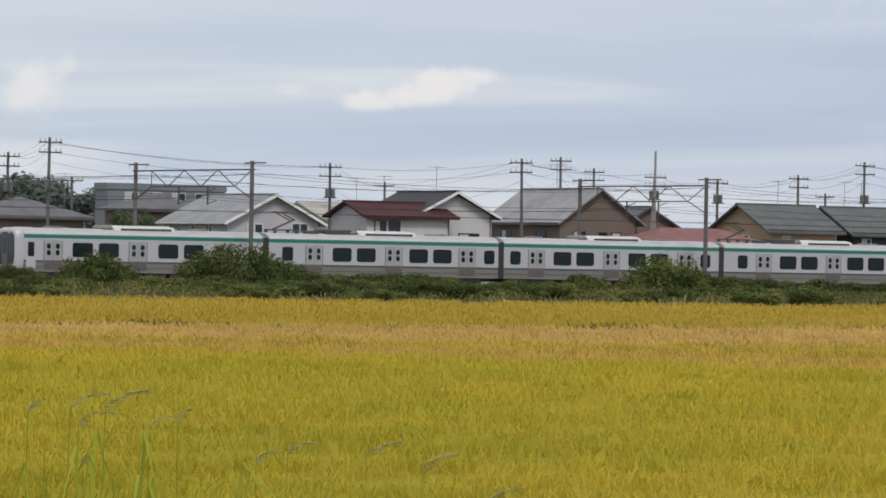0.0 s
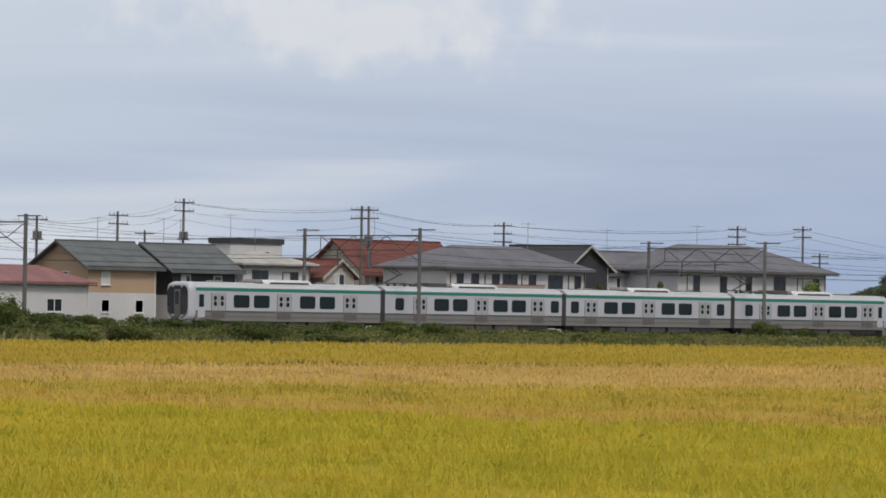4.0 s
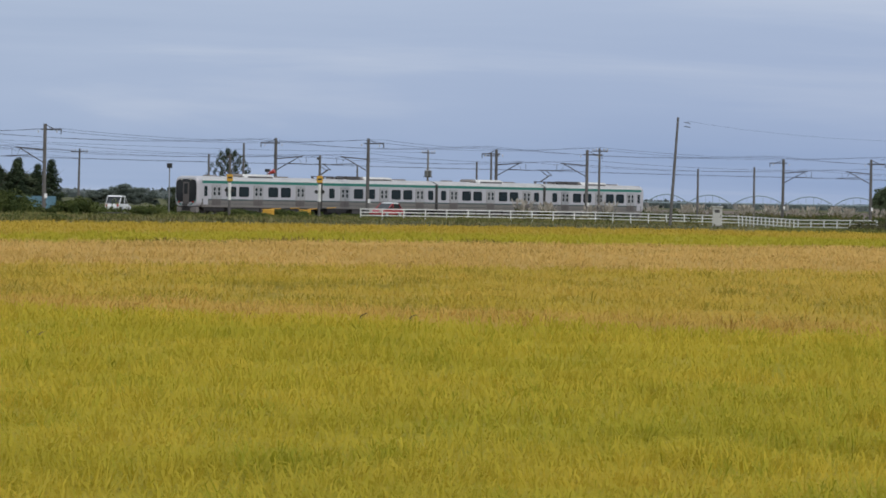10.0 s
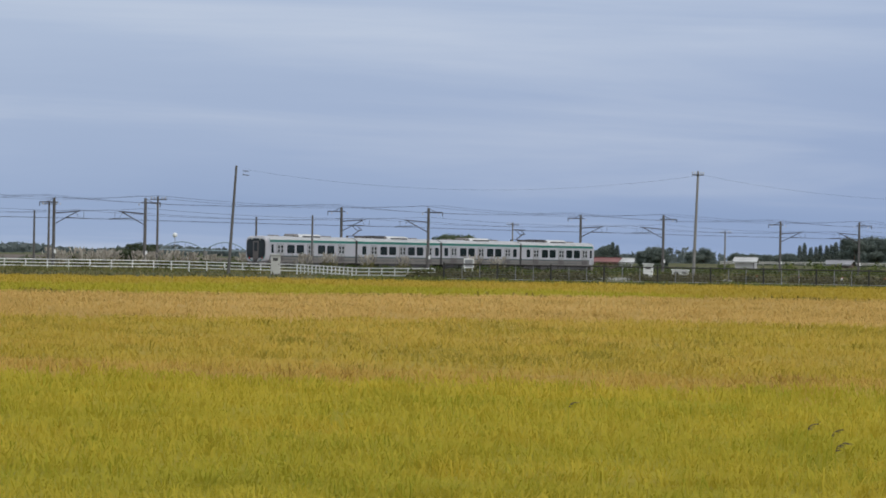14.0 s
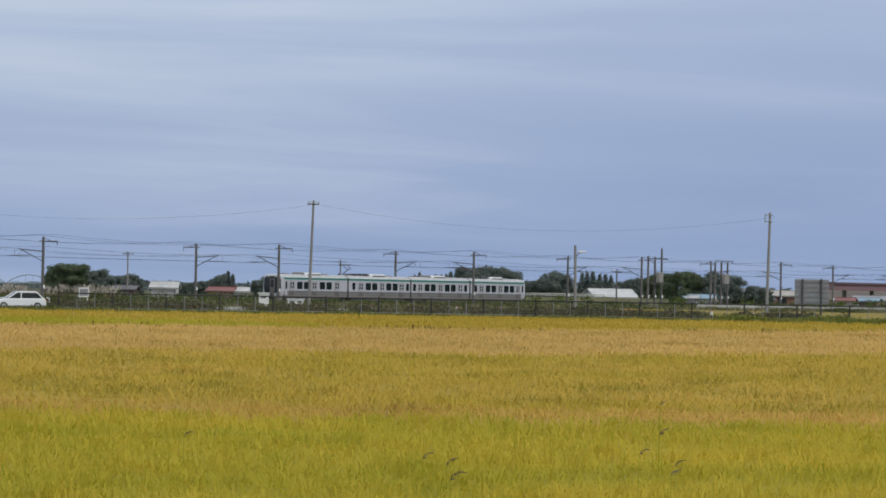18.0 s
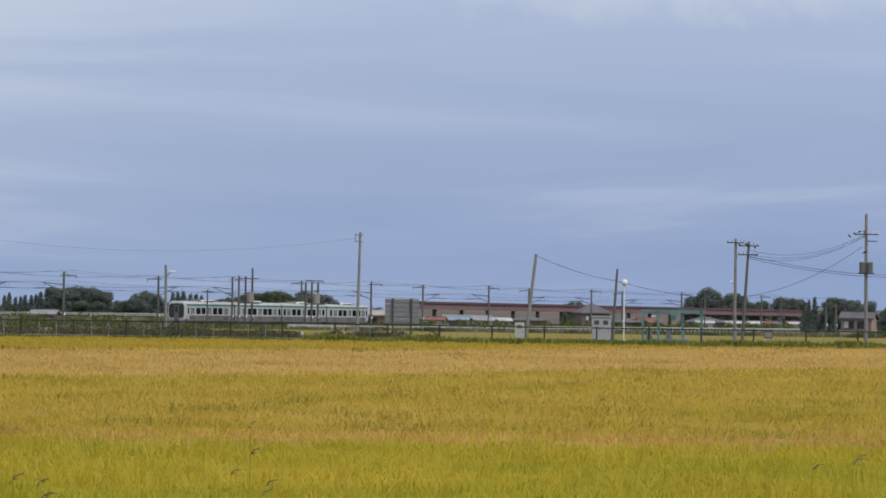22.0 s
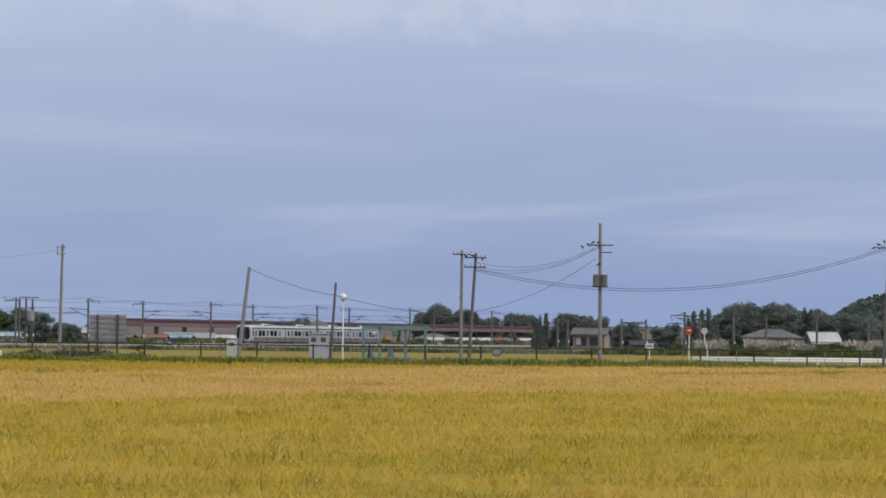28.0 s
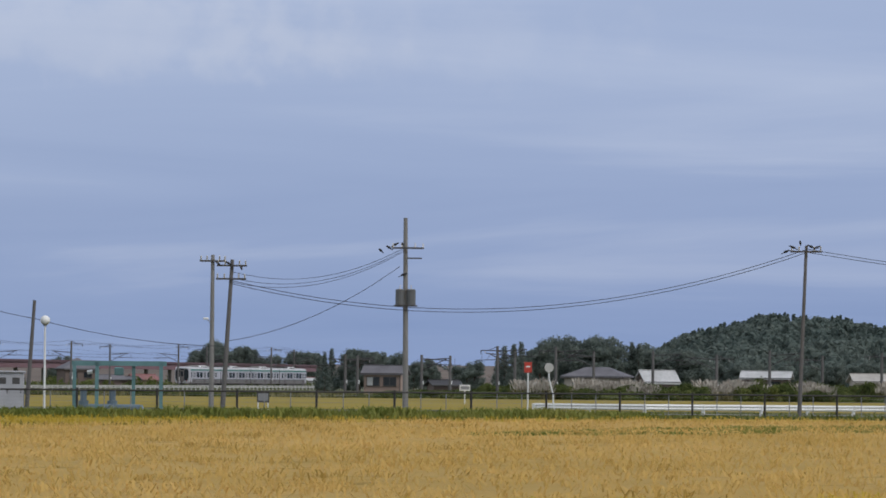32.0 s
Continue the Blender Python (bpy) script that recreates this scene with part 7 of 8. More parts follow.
def lamp_post():
    p = polar(72.55, 380, LAND)
    g = thing("globe_lamp", p, "white post lamp with a round globe", "lamp post", turn=-72.5)
    part("post", rod(bmesh.new(), (0, 0, -0.2), (0, 0, 4.9), 0.07, 0.05, 10), WHITE, g)
    bm = bmesh.new()
    bmesh.ops.create_uvsphere(bm, u_segments=16, v_segments=10, radius=0.27)
    part("globe", bm, WHITE, g, "round white globe", (0, 0, 5.15), smooth=True)
    part("collar", rod(bmesh.new(), (0, 0, 4.86), (0, 0, 4.95), 0.12, 0.12, 12), STEEL_DARK, g)
    p = polar(66.84, 412, LAND)
    g = thing("street_lamp", p, "grey concrete pole with a street lamp on a short arm", "street lamp", turn=-66.8)
    part("pole", rod(bmesh.new(), (0, 0, -0.2), (-0.1, 0, 6.35), 0.15, 0.11, 12), CONCRETE, g)
    part("arm", rod(bmesh.new(), (-0.05, 0, 5.3), (0.35, -0.1, 5.75), 0.04), STEEL_DARK, g)
    part("lamp_head", bevelled(box(bmesh.new(), 0.2, 0.85, -0.22, 0.05, 5.68, 5.86), 0.05), WHITE, g, "white lamp head")


lamp_post()


def cabinet(b, d, w, h, dep, label, doors=2, mat=None, hood=True):
    g = thing("equipment_cabinet", polar(b, d, LAND), label, "cabinet", turn=-b)
    mat = mat or WHITE
    part("plinth", box(bmesh.new(), -w / 2 - 0.08, w / 2 + 0.08, -dep / 2 - 0.08, dep / 2 + 0.08, -0.2, 0.12), CONCRETE, g)
    body = part("body", bevelled(box(bmesh.new(), -w / 2, w / 2, -dep / 2, dep / 2, 0.12, h), 0.03), mat, g)
    if hood:
        part("hood", bevelled(box(bmesh.new(), -w / 2 - 0.1, w / 2 + 0.1, -dep / 2 - 0.12, dep / 2 + 0.12, h, h + 0.1), 0.02), mat, g)
    for i in range(doors):
        x0 = -w / 2 + 0.06 + i * (w - 0.06) / doors
        x1 = x0 + (w - 0.06) / doors - 0.06
        dr = part("cabinet_door", box(bmesh.new(), x0, x1, -dep / 2 - 0.025, -dep / 2 - 0.004, 0.2, h - 0.1), mat, body)
        del dr
        part("door_handle", box(bmesh.new(), x1 - 0.12, x1 - 0.07, -dep / 2 - 0.05, -dep / 2 - 0.025, h * 0.5, h * 0.5 + 0.18), STEEL_DARK, body)
        part("vent_window", box(bmesh.new(), x0 + 0.12, x1 - 0.16, -dep / 2 - 0.03, -dep / 2 - 0.02, h * 0.72, h * 0.88), STEEL_DARK, body)


GREY_ENAMEL = material("grey_enamel", (0.40, 0.40, 0.43), 0.5, vary=0.12, scale=1.5)
CREAM = material("cream_enamel", (0.50, 0.49, 0.46), 0.5, vary=0.1, scale=1.5)
cabinet(72.27, 378, 1.55, 2.25, 1.1, "pale grey pump control cabinet", 2, GREY_ENAMEL)
cabinet(71.25, 384, 0.8, 1.7, 0.5, "grey meter cabinet at a pole's foot", 1, CREAM, False)
cabinet(58.3, 408, 0.85, 1.75, 0.6, "white signal relay cabinet by the guard rail", 1, CREAM)
cabinet(62.95, 418, 0.9, 1.5, 0.7, "white relay cabinet by the railway", 1)
cabinet(63.35, 418, 1.5, 1.0, 0.8, "low white relay cabinet by the railway", 2)


def pump_frame():
    """A teal portal crane frame over pumps and pipes."""
    g = thing("pump_frame", polar(73.2, 382, LAND), "teal steel portal frame over irrigation pumps", "pump frame", turn=-73.2)
    for x in (-2.75, -1.45, 0.55, 2.1):
        y = -1.0 if x in (-1.45, 2.1) else 1.2
        part("column", box(bmesh.new(), x - 0.1, x + 0.1, y - 0.1, y + 0.1, -0.2, 2.9), TEAL, g)
    part("beam", box(bmesh.new(), -1.6, 2.4, -1.1, -0.9, 2.68, 2.95), TEAL, g)
    part("beam", box(bmesh.new(), -2.9, 1.0, 1.1, 1.3, 2.68, 2.95), TEAL, g)
    part("cross_beam", box(bmesh.new(), -1.58, -1.32, -0.9, 1.1, 2.66, 2.9), TEAL, g)
    part("cross_beam", box(bmesh.new(), 0.42, 0.68, -0.9, 1.1, 2.66, 2.9), TEAL, g)
    part("hoist", bevelled(box(bmesh.new(), -0.5, 0.0, -0.2, 0.3, 2.15, 2.6), 0.05), TEAL, g)
    part("canopy_lamp", rod(bmesh.new(), (-2.0, -0.6, 2.3), (-1.7, -0.6, 2.36), 0.12, 0.12, 10), WHITE, g)
    PIPE = material("blue_grey_pipe", (0.13, 0.18, 0.22), 0.5, vary=0.15)
    for x in (-2.2, -0.6):
        bm = bmesh.new()
        rod(bm, (x, 0, -0.1), (x, 0, 0.75), 0.28, 0.28, 14)
        rod(bm, (x, 0, 0.75), (x, 0, 1.35), 0.18, 0.18, 12)
        rod(bm, (x, -0.02, 0.35), (x + 1.5, -0.5, 0.35), 0.2, 0.2, 12)
        rod(bm, (x + 1.5, -0.5, 0.45), (x + 1.75, -0.6, -0.1), 0.2, 0.2, 12)
        part("pump", bm, PIPE, g, "blue-grey pump and pipe")


pump_frame()


def sign_back(b, d, w, z0, z1, label):
    """A road sign seen from behind: ribbed aluminium panels on two posts."""
    g = thing("road_sign", polar(b, d, LAND), label, "road sign", turn=-b)
    n = 5
    for i in range(n):
        a, c = z0 + (z1 - z0) * i / n, z0 + (z1 - z0) * (i + 1) / n - 0.02
        part("panel", box(bmesh.new(), -w / 2, w / 2, 0, 0.05, a - LAND, c - LAND), STEEL, g)
        part("panel_rib", box(bmesh.new(), -w / 2, w / 2, -0.06, -0.004, (a + c) / 2 - LAND - 0.04, (a + c) / 2 - LAND + 0.04), STEEL, g)
    for x in (-w * 0.27, w * 0.27):
        part("post", rod(bmesh.new(), (x, -0.15, -0.2), (x, -0.15, z1 - LAND + 0.02), 0.085, n=10), STEEL_DARK, g)


sign_back(69.78, 408, 3.05, 2.2, 4.4, "large grey back of a two-post road sign")


def plate_sign(b, d, w, z0, z1, posts, mat, label, base=LAND):
    g = thing("notice_sign", polar(b, d, base), label, "sign", turn=-b)
    part("panel", bevelled(box(bmesh.new(), -w / 2, w / 2, -0.02, 0.02, z0 - base, z1 - base), 0.01), mat, g)
    part("panel_border", box(bmesh.new(), -w / 2 + 0.08, w / 2 - 0.08, -0.03, -0.024, z0 - base + 0.1, z1 - base - 0.1), STEEL, g)
    for x in posts:
        part("post", rod(bmesh.new(), (x, 0.05, -0.2), (x, 0.05, z1 - base), 0.04, n=8), WHITE, g)


plate_sign(60.71, 386, 0.85, 1.75, 2.55, (-0.32, 0.32), WHITE, "white notice board on two posts")
plate_sign(74.35, 404, 0.75, 1.35, 2.0, (-0.3, 0.3), STEEL_DARK, "dark notice board on two legs beside the fence")
plate_sign(76.15, 470, 0.8, 2.0, 2.45, (0.0,), WHITE, "small white notice on a post")


def mirror_posts():
    g = thing("warning_sign", polar(76.6, 392, LAND), "red warning sign on a white post", "sign", turn=-76.6)
    part("post", rod(bmesh.new(), (0, 0, -0.2), (0, 0, 2.75), 0.045, n=8), WHITE, g)
    part("panel", bevelled(box(bmesh.new(), -0.22, 0.22, -0.06, -0.02, 2.55, 3.15), 0.01), RED, g)
    part("panel_bar", box(bmesh.new(), -0.13, 0.13, -0.07, -0.062, 2.85, 2.93), WHITE, g)
    g = thing("traffic_mirror", polar(76.8, 392, LAND), "grey-backed road mirror on a bent white post", "road mirror", turn=-76.8)
    bm = bmesh.new()
    rod(bm, (0.12, 0, -0.2), (0.1, 0, 1.3), 0.045, n=8)
    rod(bm, (0.1, 0, 1.3), (-0.15, 0, 2.2), 0.045, n=8)
    rod(bm, (-0.15, 0, 2.2), (-0.15, 0, 2.6), 0.045, n=8)
    part("post", bm, WHITE, g)
    part("mirror_back", rod(bmesh.new(), (-0.15, -0.05, 2.85), (-0.15, 0.06, 2.85), 0.27, 0.22, 18), CREAM, g)


mirror_posts()

# wires between these poles
H1, H2, H3, H4, H5, K1 = polar(71.44, 385, 8.1), polar(72.46, 380, 6.6), polar(73.93, 385, 9.3), polar(74.1, 385, 8.8), polar(75.56, 385, 10.35), polar(78.92, 385, 10.4)
strand("power_line", sag(H1, H2 + Vector((0, 0, -0.6)), 0.25), 0.02)
strand("power_line", sag(H2 + Vector((0, 0, -0.6)), polar(74.05, 385, 4.6), 0.35), 0.02)
for k_ in (0.0, 0.35, 0.6):
    strand("power_line", sag(H4 + Vector((0, 0, -k_)), H5 + Vector((0, 0, -k_ * 0.3)), 1.0), 0.016)
strand("power_line", sag(polar(74.06, 385, 4.9), polar(75.5, 385, 9.2), 0.7), 0.02)
for k_ in (0.0, 0.18):
    strand("power_line", sag(H4 + Vector((0, 0, -0.5 - k_)), K1 + Vector((0, 0, -k_)), 2.4, 26), 0.022)
    strand("power_line", sag(K1 + Vector((0, 0, -k_)), polar(85, 420, 9.0), 1.2, 14), 0.02)
strand("power_line", sag(polar(63.6, 425, 10.6), polar(57.9, 415, 10.2), 1.6, 16), 0.008)
strand("power_line", sag(polar(63.6, 425, 10.6), polar(69.3, 412, 9.9), 1.8, 16), 0.008)


# ---- birds ----
FEATHER = material("black_feathers", (0.015, 0.015, 0.018), 0.6)
FEATHER_W = material("white_feathers", (0.7, 0.7, 0.69), 0.7)


def crow(at, turn):
    g = thing("crow", at, "black crow perched on an overhead wire", "crow", "crows on the wires", turn=turn)
    bm = bmesh.new()
    bmesh.ops.create_uvsphere(bm, u_segments=10, v_segments=7, radius=1.0)
    bmesh.ops.scale(bm, verts=bm.verts[:], vec=(0.10, 0.10, 0.21))
    bmesh.ops.rotate(bm, verts=bm.verts[:], cent=(0, 0, 0), matrix=Matrix.Rotation(1.2, 3, 'Y'))
    part("body", bm, FEATHER, g, at=(0, 0, 0.2), smooth=True)
    bm = bmesh.new()
    bmesh.ops.create_uvsphere(bm, u_segments=8, v_segments=6, radius=0.075)
    rod(bm, (0.05, 0, 0), (0.16, 0, -0.01), 0.025, 0.005, 6)
    part("head", bm, FEATHER, g, at=(0.24, 0, 0.29), smooth=True)
    bm = bmesh.new()
    prism(bm, [(-0.1, 0.1), (-0.08, 0.16), (-0.36, 0.06), (-0.38, 0.0)], -0.05, 0.05)
    part("tail", bm, FEATHER, g)
    g.scale = (0.72, 0.72, 0.72)


for b_, z_ in ((75.34, 9.95), (75.41, 10.12), (75.46, 10.3), (75.52, 10.3), (75.53, 8.6), (74.06, 9.15), (74.17, 8.9), (73.98, 9.1), (78.80, 10.35), (78.86, 10.6), (78.95, 10.4), (79.0, 10.35), (78.74, 10.1)):
    crow(polar(b_, 384.85, z_), random.uniform(0, 360))


# ---- vehicles ----
CAR_WHITE = material("white_car_paint", (0.72, 0.73, 0.75), 0.25, vary=0.04)
CAR_RED = material("red_car_paint", (0.34, 0.04, 0.045), 0.25, vary=0.05)
RIM = material("alloy_rim", (0.45, 0.45, 0.46), 0.35, 0.7)


def car(paint, length, height, label, roof_paint=None):
    """A small hatchback along x, nose to +x."""
    g = thing("car", (0, 0, 0), label, "car")
    L, H_, W = length, height, 1.66
    body = bmesh.new()
    prism(body, [(-L / 2, 0.32), (L / 2 - 0.05, 0.28), (L / 2, 0.62), (L / 2 - 0.75, 0.86), (-L / 2 + 0.1, 0.92), (-L / 2 - 0.02, 0.6)], -W / 2, W / 2)
    b = part("body", bevelled(body, 0.06), paint, g)
    glass = bmesh.new()
    prism(glass, [(L / 2 - 1.0, 0.85), (L / 2 - 1.75, H_ - 0.1), (-L / 2 + 0.75, H_ - 0.1), (-L / 2 + 0.16, 0.9)], -W / 2 + 0.1, W / 2 - 0.1)
    part("car_glazing", glass, GLASS, g, "dark car windows")
    roof = bmesh.new()
    prism(roof, [(L / 2 - 1.68, H_ - 0.16), (L / 2 - 1.95, H_ - 0.02), (-L / 2 + 0.8, H_), (-L / 2 + 0.58, H_ - 0.16)], -W / 2 + 0.09, W / 2 - 0.09)
    part("roof", bevelled(roof, 0.03), roof_paint or paint, g)
    for y in (-W / 2 + 0.08, W / 2 - 0.08):
        pl = bmesh.new()
        for xa, xb in (((L / 2 - 1.0), (L / 2 - 1.75)), ((-L / 2 + 0.16), (-L / 2 + 0.75)), ((-0.05), (-0.08))):
            rod(pl, (xa, y, 0.86), (xb, y, H_ - 0.1), 0.045, n=6)
        part("pillar_frame", pl, paint, g)
    for x in (-L / 2 + 0.68, L / 2 - 0.72):
        for y in (-W / 2 + 0.06, W / 2 - 0.06):
            s = 1 if y > 0 else -1
            wh = part("wheel", rod(bmesh.new(), (0, -0.1, 0), (0, 0.1, 0), 0.3, 0.3, 18), BLACK, g, at=(x, y, 0.3))
            part("rim", rod(bmesh.new(), (0, s * 0.1, 0), (0, s * 0.115, 0), 0.19, 0.17, 14), RIM, wh)
    for y in (-0.62, 0.62):
        part("headlight", bevelled(box(bmesh.new(), L / 2 - 0.12, L / 2 + 0.005, y - 0.16, y + 0.16, 0.58, 0.72), 0.02), LAMP_LENS, b)
        part("tail_light", bevelled(box(bmesh.new(), -L / 2 - 0.02, -L / 2 + 0.06, y - 0.1, y + 0.1, 0.62, 0.88), 0.02), TAIL_RED, b)
    part("bumper", bevelled(box(bmesh.new(), L / 2 - 0.1, L / 2 + 0.05, -W / 2 + 0.1, W / 2 - 0.1, 0.28, 0.5), 0.03), paint, g)
    return g


white_car = car(CAR_WHITE, 4.0, 1.45, "white hatchback driving along the farm road")
red_car = car(CAR_RED, 3.4, 1.5, "red and white car waiting at the level crossing", CAR_WHITE)
red_car.matrix_basis = pose(361.5, 261.0, LAND + 0.12, 0, 0, 178)
van = car(CAR_WHITE, 3.8, 1.8, "white van parked beyond the railway")
van.matrix_basis = pose(378, 308, LAND, 0, 0, 20)
parked = car(CAR_WHITE, 4.2, 1.45, "silver-white car parked by the house")
parked.matrix_basis = pose(252.2, 288.0, LAND, 0, 0, 8)


# ---- level crossing ----
def crossing_post(x, y):
    g = thing("crossing_signal", (x, y, LAND), "level crossing warning post with a yellow and black sign", "crossing signal", turn=-50)
    part("post", rod(bmesh.new(), (0, 0, -0.2), (0, 0, 5.9), 0.13, 0.11, 10), CONCRETE_DARK, g)
    part("band", rod(bmesh.new(), (0, 0, 1.6), (0, 0, 3.2), 0.15, 0.15, 10), WHITE, g)
    part("warning_board", bevelled(box(bmesh.new(), -0.28, 0.28, -0.2, -0.15, 3.35, 4.0), 0.01), YELLOW, g)
    part("board_bar", box(bmesh.new(), -0.2, 0.2, -0.21, -0.202, 3.6, 3.75), BLACK, g)
    for k in (-0.3, 0.3):
        lamp = bmesh.new()
        rod(lamp, (k, -0.28, 2.5), (k, -0.1, 2.5), 0.17, 0.17, 14)
        part("signal_lamp", lamp, BLACK, g)
    part("cap", box(bmesh.new(), -0.3, 0.05, -0.12, 0.12, 5.5, 5.7), STEEL_DARK, g)


crossing_post(342.5, 255)
crossing_post(337.9, 262)


def barrier_arm(x, y, tilt):
    g = thing("crossing_barrier", (x, y, LAND), "crossing barrier box with a striped arm", "crossing barrier", turn=-45)
    part("machine_box", bevelled(box(bmesh.new(), -0.55, 0.55, -0.35, 0.35, -0.1, 0.8), 0.05), YELLOW, g)
    for i in range(3):
        c = Vector((math.cos(tilt), 0, math.sin(tilt)))
        part("arm_stripe", rod(bmesh.new(), c * (0.3 + i * 0.9) + Vector((0, 0, 0.8)), c * (0.3 + i * 0.9 + 0.88) + Vector((0, 0, 0.8)), 0.05, n=6), YELLOW if i % 2 == 0 else BLACK, g)


barrier_arm(345.2, 263, 0.05)
barrier_arm(351.0, 263, 0.08)


def line_signal(b, d, z0, z1, arm):
    g = thing("railway_signal", polar(b, d, LAND), "railway signal lamp on a slim post", "signal", turn=-b)
    part("post", rod(bmesh.new(), (0, 0, -0.2), (0, 0, z1 - LAND), 0.06, n=8), STEEL, g)
    part("signal_head", bevelled(box(bmesh.new(), -0.28, 0.28, -0.15, 0.15, z0 - LAND, z1 - LAND), 0.04), BLACK, g)
    if arm:
        part("loudspeaker", rod(bmesh.new(), (0.1, -0.1, z0 - LAND - 0.2), (0.7, -0.3, z0 - LAND + 0.1), 0.1, 0.24, 12), RED, g)


line_signal(51.46, 470, 5.45, 5.95, False)
line_signal(52.68, 462, 5.2, 5.5, True)
power_pole(52.38, 475, 8.2, arms=0, dark=True, group="poles by the crossing", label="slim dark pole by the level crossing")
power_pole(54.68, 519, 8.3, arms=1, arm_len=0.8, transformer=2.6, group="poles by the crossing")
power_pole(55.47, 508, 8.0, arms=1, arm_len=0.9, dark=True, group="poles by the crossing")
power_pole(56.82, 488, 8.5, arms=1, arm_len=0.9, dark=True, group="poles by the crossing")
power_pole(55.29, 527, 7.1, arms=0, dark=True, group="poles by the crossing", label="short dark pole beyond the railway")
power_pole(53.8, 560, 6.6, arms=0, dark=True, group="poles by the crossing", label="short dark pole beyond the railway")
power_pole(58.05, 520, 6.7, arms=0, dark=True, group="poles by the crossing", label="short dark pole beyond the railway")
power_pole(58.75, 520, 7.0, arms=0, dark=True, group="poles by the crossing", label="short dark pole beyond the railway")
power_pole(61.25, 690, 7.8, arms=1, group="poles on the plain")
power_pole(63.9, 700, 7.2, arms=1, group="poles on the plain")
power_pole(67.35, 690, 6.4, arms=1, dark=True, group="poles on the plain")

# tall paired masts with a white switch box by the line
for bx, tops in ((657.2, (8.7, 8.6, 9.95)), (685.5, (8.1, 8.1, 8.1))):
    for k_, tp in enumerate(tops):
        rail_mast(bx + k_ * 3.5, 269.0 + k_ * 0.3, tp, 1, arm=False, feeder=False)
    g_ = thing("switch_box", (bx + 3.5, 268.6, 4.6), "grey switch box hung between line-side masts", "switch box")
    part("box", bevelled(box(bmesh.new(), -1.0, 1.0, -0.35, 0.1, 0, 1.6), 0.05), CONCRETE, g_)
    part("beam", box(bmesh.new(), -3.8, 3.8, -0.1, 0.1, -0.2, -0.05), STEEL_DARK, g_)
    part("top_beam", box(bmesh.new(), -3.8, 3.8, 0.1, 0.3, 3.6, 3.75), STEEL_DARK, g_)


# ---- the viaduct, sheds and houses on the plain ----
def viaduct():
    RUST = material("red_brown_girder", (0.20, 0.115, 0.13), 0.75, vary=0.15, scale=0.1)
    MAROON = material("maroon_parapet", (0.115, 0.065, 0.075), 0.75, vary=0.15, scale=0.1)
    a, b = Vector((885, 325, 0)), Vector((1190, 325, 0))
    g = thing("viaduct", a, "long reddish-brown steel viaduct on concrete piers", "viaduct")
    ang = math.atan2(b.y - a.y, b.x - a.x)
    g.rotation_euler = (0, 0, ang)
    ln = (b - a).length
    n = 18
    for i in range(n):
        x0, x1 = ln * i / n, ln * (i + 1) / n - 0.1
        z = 5.75
        part("girder", box(bmesh.new(), x0, x1, -3.5, 3.5, z - 1.5, z - 0.35), RUST, g)
        part("parapet", box(bmesh.new(), x0, x1, -3.8, 3.8, z - 0.34, z + 0.12), MAROON, g)
        part("pier", bevelled(box(bmesh.new(), x0 - 0.4, x0 + 0.4, -0.35, 0.35, LAND - 0.5, z - 1.51), 0.08), CONCRETE, g)


viaduct()
W_RUST = wall_mat("rust_brown_wall", (0.22, 0.12, 0.09))
R_LIGHT2 = roof_mat("weathered_white_sheeting", (0.44, 0.44, 0.44))
R_BLUE = roof_mat("blue_metal", (0.24, 0.34, 0.42))
R_WHITE = roof_mat("white_sheeting", (0.48, 0.48, 0.48))


def far_house(b, d, w, dep, eave, top, roof, wall, roofing, label, win=True):
    """d is a nominal distance; up to bearing 76.3 the house stands beyond the railway, at the same angular size."""
    far = (RAIL_Y + 28) / math.cos(radians(b)) if b < 75.2 else d
    k = max(1.0, far / d)
    p = polar(far_b(b), d * k, 0)
    eave, top = EYE_Z + (eave - EYE_Z) * k, EYE_Z + (top - EYE_Z) * k
    eave = max(eave, LAND + 1.5)
    top = max(top, eave + 0.5)
    w, dep = w * k * 0.8, dep * k * 0.6
    u = ((0.25, eave - 1.1, 1.6, 1.1), (0.7, eave - 1.1, 1.6, 1.1)) if win and w > 4 and eave > 3 else ()
    h = house(p.x, p.x + w, p.y, dep, eave, top, roof, wall, roofing, label, u, (), 0.4, frame=FRAME_DARK)
    a = radians(-far_b(b)) + 0.35 * math.sin(b * 17)
    h.location = (p.x - math.cos(a) * w * 0.5, p.y - math.sin(a) * w * 0.5, LAND)
    h.rotation_euler = (0, 0, a)


for row in ((61.2, 690, 4, 6, 2.1, 2.7, 'x', W_BROWN, R_GREY, "old farmhouse with a grey roof on the plain"), (61.70, 690, 4.6, 6, 2.6, 3.4, 'x', W_WHITE, R_LIGHT2, "white farmhouse with a light grey roof"), (62.4, 690, 4.6, 5, 1.9, 2.4, 'x', W_PINK, R_FADED, "low pinkish house with a faded red roof"), (62.66, 690, 2.4, 4, 1.9, 2.45, 'x', W_WHITE, R_WHITE, "small white shed on the plain"), (64.15, 750, 4, 5, 2.6, 3.2, 'x', W_WHITE, R_WHITE, "small white shed among trees"), (65.3, 760, 5, 5, 2.4, 3.0, 'x', W_BROWN, R_LIGHT, "small shed with a light roof"), (67.35, 600, 7, 9, 2.4, 3.4, 'x', R_WHITE, R_WHITE, "white plastic greenhouse on the plain"), (68.3, 600, 6, 6, 2.2, 2.9, 'x', W_WHITE, R_BLUE, "low shed with a blue metal roof"),):
    far_house(*row)
